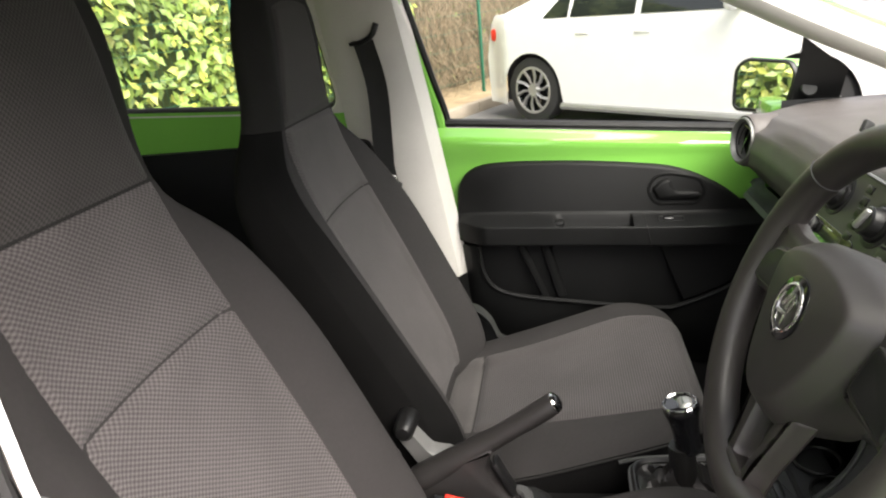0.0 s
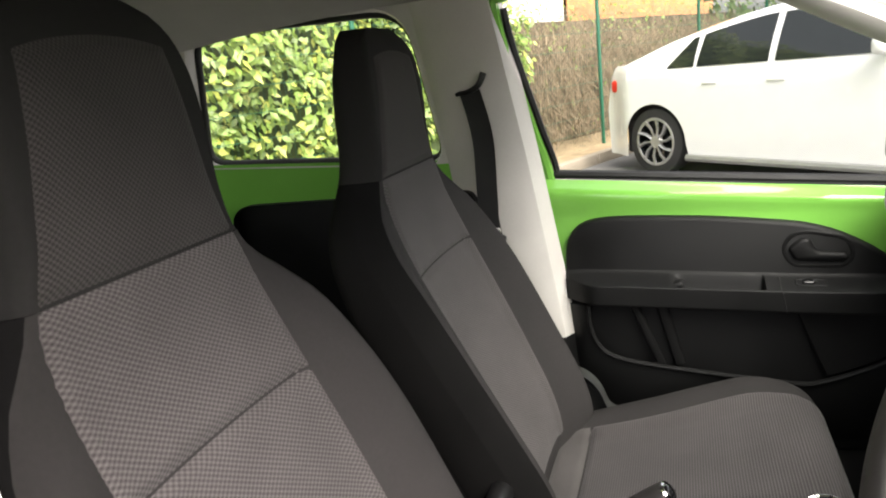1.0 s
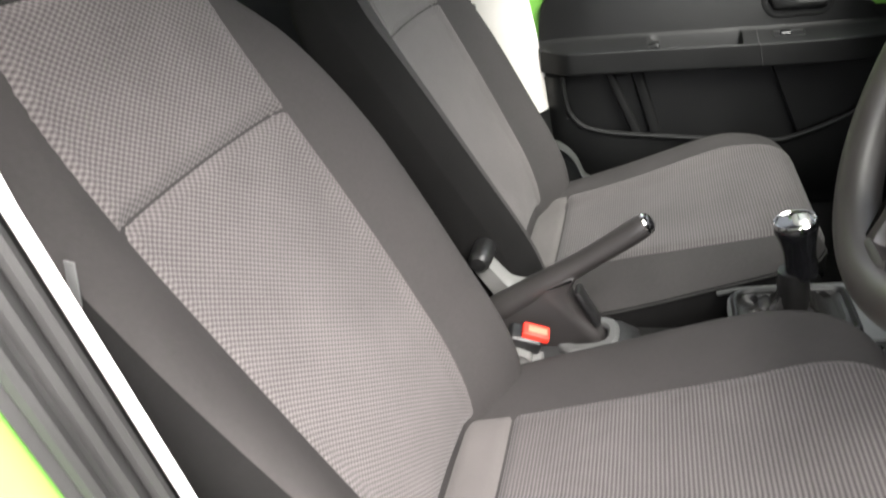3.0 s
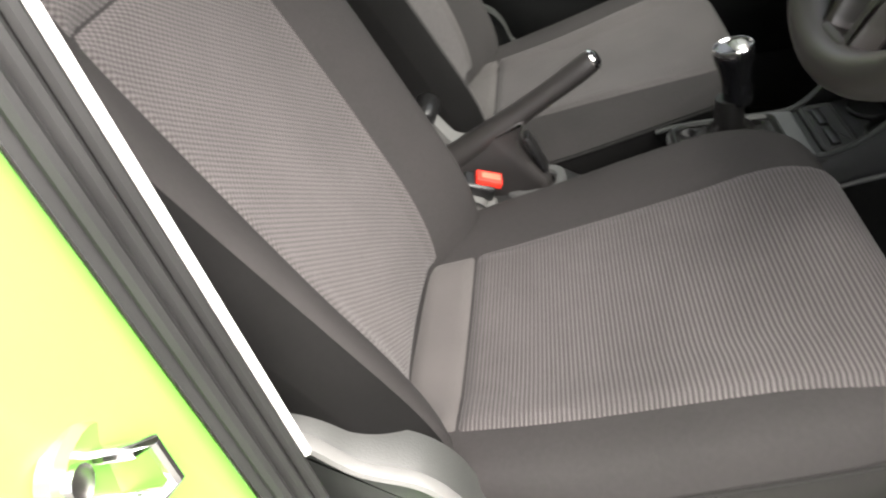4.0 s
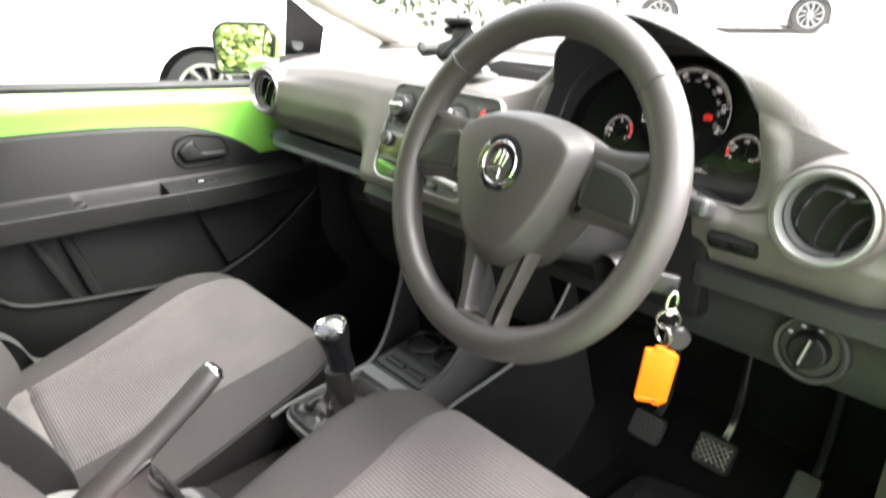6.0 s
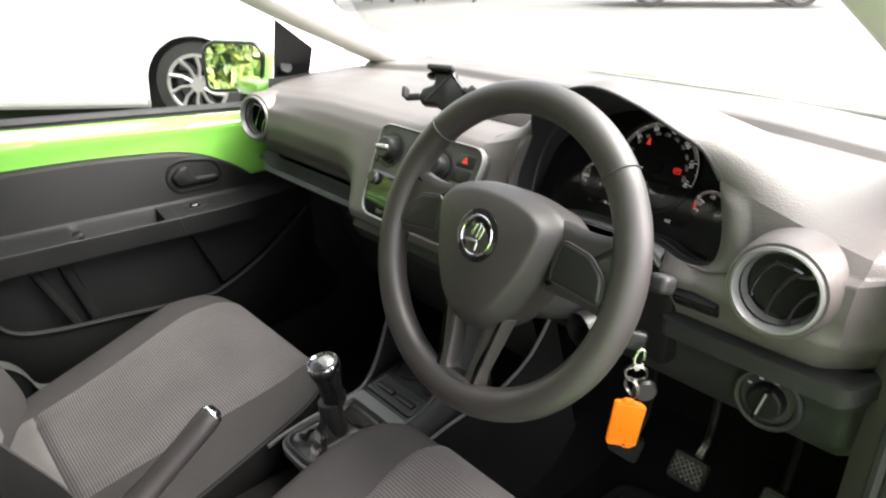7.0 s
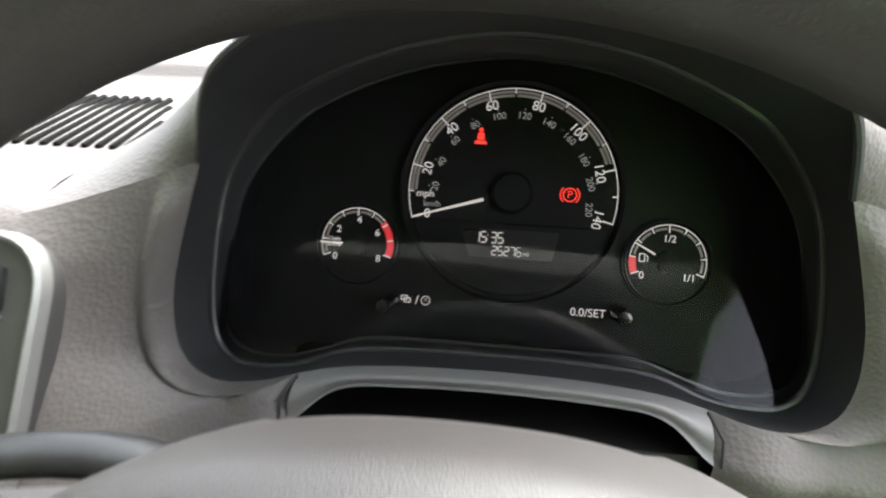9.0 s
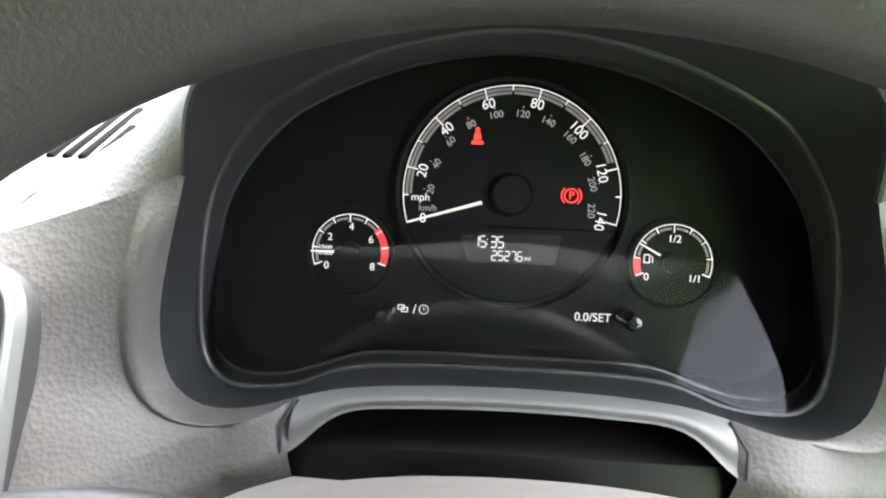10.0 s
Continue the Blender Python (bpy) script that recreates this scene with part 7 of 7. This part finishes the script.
def wall_pt(s):
    def pt(x, t):
        top = curve(RISE, x)
        wide = 0.072 + 0.03 * smooth01((x - 0.28) / 0.12)
        low = 0.44 + 0.1 * smooth01((x - 0.3) / 0.2)
        z = top + (low - top) * t
        return Vector((x + 0.05 * t * smooth01((x - 0.28) / 0.1), s * (wide + 0.022 * math.sin(t * 1.6) + 0.006 * (1 - (1 - min(1, t * 6)) ** 2) - 0.006), z))
    return pt


for s in (1, -1):
    part("side_wall", grid(wall_pt(s), span(0.1, 0.41, 34), [0, 0.02, 0.05, 0.1, 0.2, 0.35, 0.5, 0.75, 1.0]), DASH_DARK, console, "dark console side")
    part("wall_edge", tube([wall_pt(s)(x, 0.0) for x in span(0.1, 0.41, 34)], 0.004, 8), SIDE_COVER, console)
    line = [Vector((x, s * (0.098 + 0.12 * smooth01((x - 0.3) / 0.25)), curve([(0.26, 0.49), (0.33, 0.515), (0.42, 0.585), (0.47, 0.66), (0.5, 0.74)], x))) for x in span(0.26, 0.5, 16)]
    part("trim_line", tube(line, 0.003, 6), LEVER, console, "pale edge of the footwell lining")
    part("footwell_side", grid(lambda i, t: line[int(i)] + Vector((0.06 * t, s * 0.02 * t, -0.26 * t)), list(range(16)), span(0, 1, 4)), CARPET, console)
GF = Frame((0.196, 0.0, 0.53), (0.999, 0, 0.05), (0, 1, 0))
top_plate = hoop(rounded([(-0.086, -0.055), (0.1, -0.068), (0.1, 0.068), (-0.086, 0.055)], [0.034, 0.004, 0.004, 0.034], 6), rounded([(-0.074, -0.045), (0.066, -0.047), (0.066, 0.047), (-0.074, 0.045)], [0.028, 0.01, 0.01, 0.028], 6), GF.moved(0, 0, -0.012), 0.016, 0.003)
part("top_plate", top_plate, PANEL, console, "grey console top plate")
part("gaiter_frame", hoop(rounded([(-0.082, -0.052), (0.073, -0.054), (0.073, 0.054), (-0.082, 0.052)], [0.032, 0.012, 0.012, 0.032], 6), rounded([(-0.072, -0.043), (0.064, -0.045), (0.064, 0.045), (-0.072, 0.043)], [0.027, 0.009, 0.009, 0.027], 6), GF.moved(0, 0, 0.002), 0.009, 0.004), PLASTIC, console, "black gaiter frame")
frame_pts = [Vector(p) for p in rounded([(-0.073, -0.044), (0.065, -0.046), (0.065, 0.046), (-0.073, 0.044)], [0.027, 0.009, 0.009, 0.027], 6)]


def gaiter_pt(i, t):
    p = frame_pts[int(i) % len(frame_pts)]
    a = 2 * math.pi * i / len(frame_pts)
    mid = math.sin(math.pi * min(1, t * 1.05))
    fold = (0.010 * math.sin(a * 4 + 1 + 2.5 * t) + 0.006 * math.sin(a * 9 + t * 7) + 0.003 * math.sin(a * 17 - t * 11)) * mid
    k = (1 - t) ** 1.25 * 0.78 + 0.22
    bulge = 0.012 * mid * max(0.0, math.sin(a * 2 + 0.6))
    return GF.at(p.x * k * (1 + 2 * fold) - 0.006 * t, p.y * k * (1 - 3 * fold), 0.005 + 0.036 * t**1.9 + fold * 0.9 + bulge - 0.012 * mid)


part("gaiter", grid(gaiter_pt, list(range(len(frame_pts))), span(0, 1, 20), loop_u=True), LEATHER, console, "creased black leather gaiter")
tr = Frame((0.352, 0.0, 0.545), (1, 0, 0.12), (0, 1, 0))
part("tray", block(tr.moved(-0.005, 0, -0.004), (0.13, 0.15, 0.006), 0.002), DASH_DARK, console)
part("tray_mat", plate(oblong(0.05, 0.125, 0.008), tr.moved(-0.025, 0), [(0, 0), (0, 0.004), (0.002, 0.006), (0.006, 0.0065), (0.008, 0.004)]), RUBBER, console, "black rubber tray mat")
for k in (-0.03, 0.025):
    part("tray_bar", block(tr.moved(-0.03, k, 0.006), (0.012, 0.045, 0.006), 0.002), PLASTIC, console)
for k in (-0.035, 0.035):
    part("cup_ring", hoop(ring_of(0.034, 28), ring_of(0.03, 28), tr.moved(0.045, k, 0.0), 0.006, 0.002), PLASTIC, console)

gear = thing("gear_lever", (0.19, 0, 0.53), "black gear lever with a chrome-topped knob", "gear lever")
ka = Frame((0.183, 0.0, 0.672), (0.98, 0, 0.2), (0, 1, 0))
part("shaft", tube([(0.196, 0, 0.522), (0.193, 0, 0.545), (0.19, 0, 0.57), (0.187, 0, 0.602)], [0.026, 0.0225, 0.0205, 0.019], 18), LEATHER, gear, "leather shaft cover")
part("knob", lathe([(0.019, -0.078), (0.0205, -0.07), (0.0195, -0.05), (0.0205, -0.034), (0.0235, -0.018), (0.0265, -0.006), (0.027, 0.0), (0.0255, 0.004), (0.022, 0.006), (0.0, 0.006)], ka, 36), GLOSS, gear, "black moulded knob")
part("knob_ring", hoop(ring_of(0.0262, 40), ring_of(0.0222, 40), ka.moved(0, 0, 0.0), 0.0085, 0.0018), CHROME, gear, "chrome ring round the top of the knob")
part("knob_cap", plate(rounded([(-0.003, -0.016), (0.018, -0.012), (0.018, 0.012), (-0.003, 0.016)], 0.009, 5), ka, [(0, 0.003), (0, 0.0065), (0.003, 0.0095), (0.008, 0.0105)]), SILVER, gear, "satin chrome cap of the knob")
part("knob_hollow", plate(oblong(0.013, 0.026, 0.006), ka.moved(-0.0125, 0, 0.0064), [(0, 0), (0, 0.0008)]), GLOSS, gear, "black shift pattern field")

# ---- handbrake and tunnel box between the seats ----
tunnel = thing("tunnel_cover", (-0.1, 0, 0.45), "grey plastic cover of the tunnel round the handbrake", "console")
part("cover", grid(lambda x, a: Vector((x, 0.075 * math.sin(a), 0.445 + 0.028 * math.cos(a) - 0.03 * smooth01((-0.2 - x) / 0.1) - 0.06 * smooth01((x + 0.035) / 0.05))), span(-0.45, 0.1, 24), span(-1.9, 1.9, 15)), DASH_DARK, tunnel)
slot = Frame((-0.085, 0.0, 0.478), (0.99, 0, 0.14), (0, 1, 0))
part("slot_rim", hoop(oblong(0.096, 0.084, 0.036, 7), oblong(0.062, 0.046, 0.022, 7), slot.moved(-0.006, 0, -0.003), 0.009, 0.004), TUNNEL_GREY, tunnel, "grey rim of the handbrake slot")
GRIP = surface("dark_grey_grip_plastic", (0.02, 0.0182, 0.0178), 0.5, var=0.1, grain=0.2, grain_scale=700)
brake = thing("handbrake", (-0.12, 0, 0.48), "black handbrake lever pulled up between the seats", "handbrake")
body = [Vector(p) for p in spline([(-0.27, 0.465, 0), (-0.225, 0.535, 0), (-0.16, 0.578, 0), (-0.125, 0.597, 0), (-0.1, 0.598, 0), (-0.112, 0.568, 0), (-0.1, 0.53, 0), (-0.07, 0.49, 0), (-0.075, 0.462, 0), (-0.18, 0.45, 0)], 5)]
part("wedge", block(Frame((-0.088, 0, 0.535), (0.42, 0, -0.9), (0, 1, 0)), (0.07, 0.03, 0.01), 0.004), PLASTIC, brake, "grey wedge before the lever base")
part("boot", plate([Vector((p.x, p.y)) for p in body], Frame((0, 0, 0), (1, 0, 0), (0, 0, 1)), [(0.008, -0.023), (0.003, -0.02), (0.0, -0.012), (0.0, 0.012), (0.003, 0.02), (0.008, 0.023)], back=True), GRIP, brake, "dark lever base")
grip = spline([(-0.235, 0, 0.52), (-0.13, 0, 0.588), (-0.05, 0, 0.642), (-0.002, 0, 0.677)], 6, closed=False)
part("grip", tube(grip, [0.026, 0.0265, 0.0262, 0.0255, 0.0245, 0.0232, 0.022, 0.0208, 0.0198, 0.0192, 0.019, 0.019, 0.0193, 0.0196, 0.0198, 0.0198, 0.0195, 0.019, 0.0178], 18, flat=0.85), GRIP, brake, "black moulded grip")
hf2 = Frame(grip[-1], (0, 1, 0), (-0.58, 0, 0.81))
part("tip_ring", lathe([(0.0178, -0.004), (0.0182, 0.001), (0.016, 0.0035), (0.0125, 0.003)], hf2, 24, sy=0.85), CHROME, brake, "chrome ring at the tip")
part("release_button", lathe([(0.0115, -0.002), (0.0108, 0.006), (0.008, 0.008), (0.0, 0.0085)], hf2, 20), GLOSS, brake, "black release button")

# driver's belt buckle
buckle = thing("belt_buckle", (-0.17, -0.075, 0.5), "black belt buckle with a red release button", "belt buckle")
bk = Frame((-0.158, -0.076, 0.537), (0.93, 0.12, -0.35), (-0.1, 0.98, 0.1))
part("case", block(bk.moved(-0.012, 0, -0.014), (0.05, 0.036, 0.026), 0.006, seg=3), PLASTIC, buckle)
part("button", block(bk.moved(0.0, 0, 0.002), (0.04, 0.026, 0.012), 0.003), RED, buckle, "red release button")
part("press_field", block(bk.moved(0.002, 0, 0.008), (0.028, 0.013, 0.002), 0.0008), surface("pale_red_field", (0.8, 0.16, 0.1), 0.4, var=0.05), buckle, "paler red press field")
part("stalk", tube([(-0.18, -0.078, 0.53), (-0.215, -0.082, 0.49), (-0.235, -0.085, 0.44)], 0.012, 8, flat=0.4), PLASTIC, buckle)
part("anchor", block(Frame((-0.197, -0.094, 0.503), (1, 0.05, -0.1), (0, 1, 0.1)), (0.1, 0.034, 0.014), 0.005, seg=3), LEVER, buckle, "pale grey anchor strip")

# ---- footwell: pedals and mat ----
pedals = []
for nm, pos, w, h in (("clutch_pedal", (0.655, -0.275, 0.415), 0.062, 0.052), ("brake_pedal", (0.69, -0.386, 0.405), 0.068, 0.056), ("accelerator_pedal", (0.72, -0.522, 0.37), 0.045, 0.105)):
    p = thing(nm, pos, "steel pedal with a worn rubber pad in the dark footwell", "pedal", "pedals")
    f = Frame(pos, (0, -1, 0), (0.55, 0, 0.83))
    part("pad", plate(oblong(w, h, 0.012, 5), f, [(0.002, -0.012), (0, -0.006), (0, 0.0), (0.003, 0.004)]), MAT_RUBBER, p, "worn rubber pad")
    ribs = bmesh.new()
    for k in range(-4, 5):
        for sgn in (1, -1):
            d = Vector((sgn * 0.7, 0.7))
            a, b = Vector((k * 0.011, 0)) - d * 0.06, Vector((k * 0.011, 0)) + d * 0.06
            n_ = 14
            run = [a.lerp(b, i / n_) for i in range(n_ + 1)]
            run = [q for q in run if abs(q.x) < w / 2 - 0.004 and abs(q.y) < h / 2 - 0.004]
            if len(run) > 2 and nm != "accelerator_pedal":
                tube([f.at(q.x, q.y, 0.0045) for q in run], 0.0016, 4, bm=ribs)
    if nm == "accelerator_pedal":
        for k in range(6):
            tube([f.at(-0.017, -0.042 + 0.017 * k, 0.0045), f.at(0.017, -0.042 + 0.017 * k, 0.0045)], 0.002, 4, bm=ribs)
    part("ribs", ribs, STEEL if nm == "brake_pedal" else MAT_RUBBER, p)
    part("arm", tube(spline([f.at(0, 0, -0.012), f.at(0.004, 0.07, -0.02), Vector((pos[0] + 0.05, pos[1] - 0.01, pos[2] + 0.2)), Vector((pos[0] + 0.02, pos[1] - 0.01, pos[2] + 0.38))], 4, closed=False), 0.008, 8, flat=0.6), STEEL if nm == "brake_pedal" else PLASTIC, p, "pedal arm")

rubber_mat = thing("floor_mat", (0.5, -0.4, 0.205), "dusty black ribbed rubber floor mat in the driver's footwell", "floor mat")
mf2 = Frame((0.5, -0.4, 0.212), (1, 0, 0.02), (0, 1, 0))
part("sheet", plate(rounded([(-0.24, -0.22), (0.28, -0.2), (0.3, 0.02), (0.26, 0.18), (-0.24, 0.19)], 0.04, 5), mf2, [(0, -0.006), (0, 0.002), (0.003, 0.004), (0.01, 0.004), (0.014, 0.002)]), MAT_RUBBER, rubber_mat)
for k in range(6):
    y = 0.15 - 0.061 * k
    for x0, x1 in ((0.08, 0.225), (-0.09, 0.05), (-0.22, -0.12)):
        part("rib", tube([mf2.at(x0, y - 0.02, 0.003), mf2.at(x0 + 0.01, y - 0.018, 0.008), mf2.at(x1 - 0.01, y + 0.004, 0.008), mf2.at(x1, y + 0.006, 0.003)], 0.0045, 6), MAT_RUBBER, rubber_mat)
        part("stud", plate(oblong(0.05, 0.02, 0.006, 3), mf2.moved(x0 + 0.04, y - 0.042, 0.002, 0.15), [(0, 0), (0, 0.003), (0.002, 0.004)]), MAT_RUBBER, rubber_mat)
cable = thing("seat_cable", (0.2, -0.5, 0.4), "loose wiring with a steel clip under the driver's seat", "cable")
part("wire", tube(spline([(0.12, -0.51, 0.36), (0.16, -0.53, 0.343), (0.186, -0.53, 0.343), (0.201, -0.53, 0.353), (0.214, -0.53, 0.373), (0.22, -0.53, 0.401), (0.216, -0.53, 0.43), (0.195, -0.52, 0.475)], 6, closed=False), 0.003, 6), STEEL, cable)
part("wire", tube(spline([(0.1, -0.515, 0.39), (0.14, -0.53, 0.372), (0.17, -0.535, 0.375), (0.185, -0.53, 0.362), (0.165, -0.525, 0.352), (0.13, -0.515, 0.37)], 6, closed=False), 0.0022, 6), STEEL, cable)
part("clip", block(Frame((0.172, -0.532, 0.4), (1, 0.1, 0.1), (0, 1, 0)), (0.036, 0.02, 0.012), 0.003), STEEL, cable)
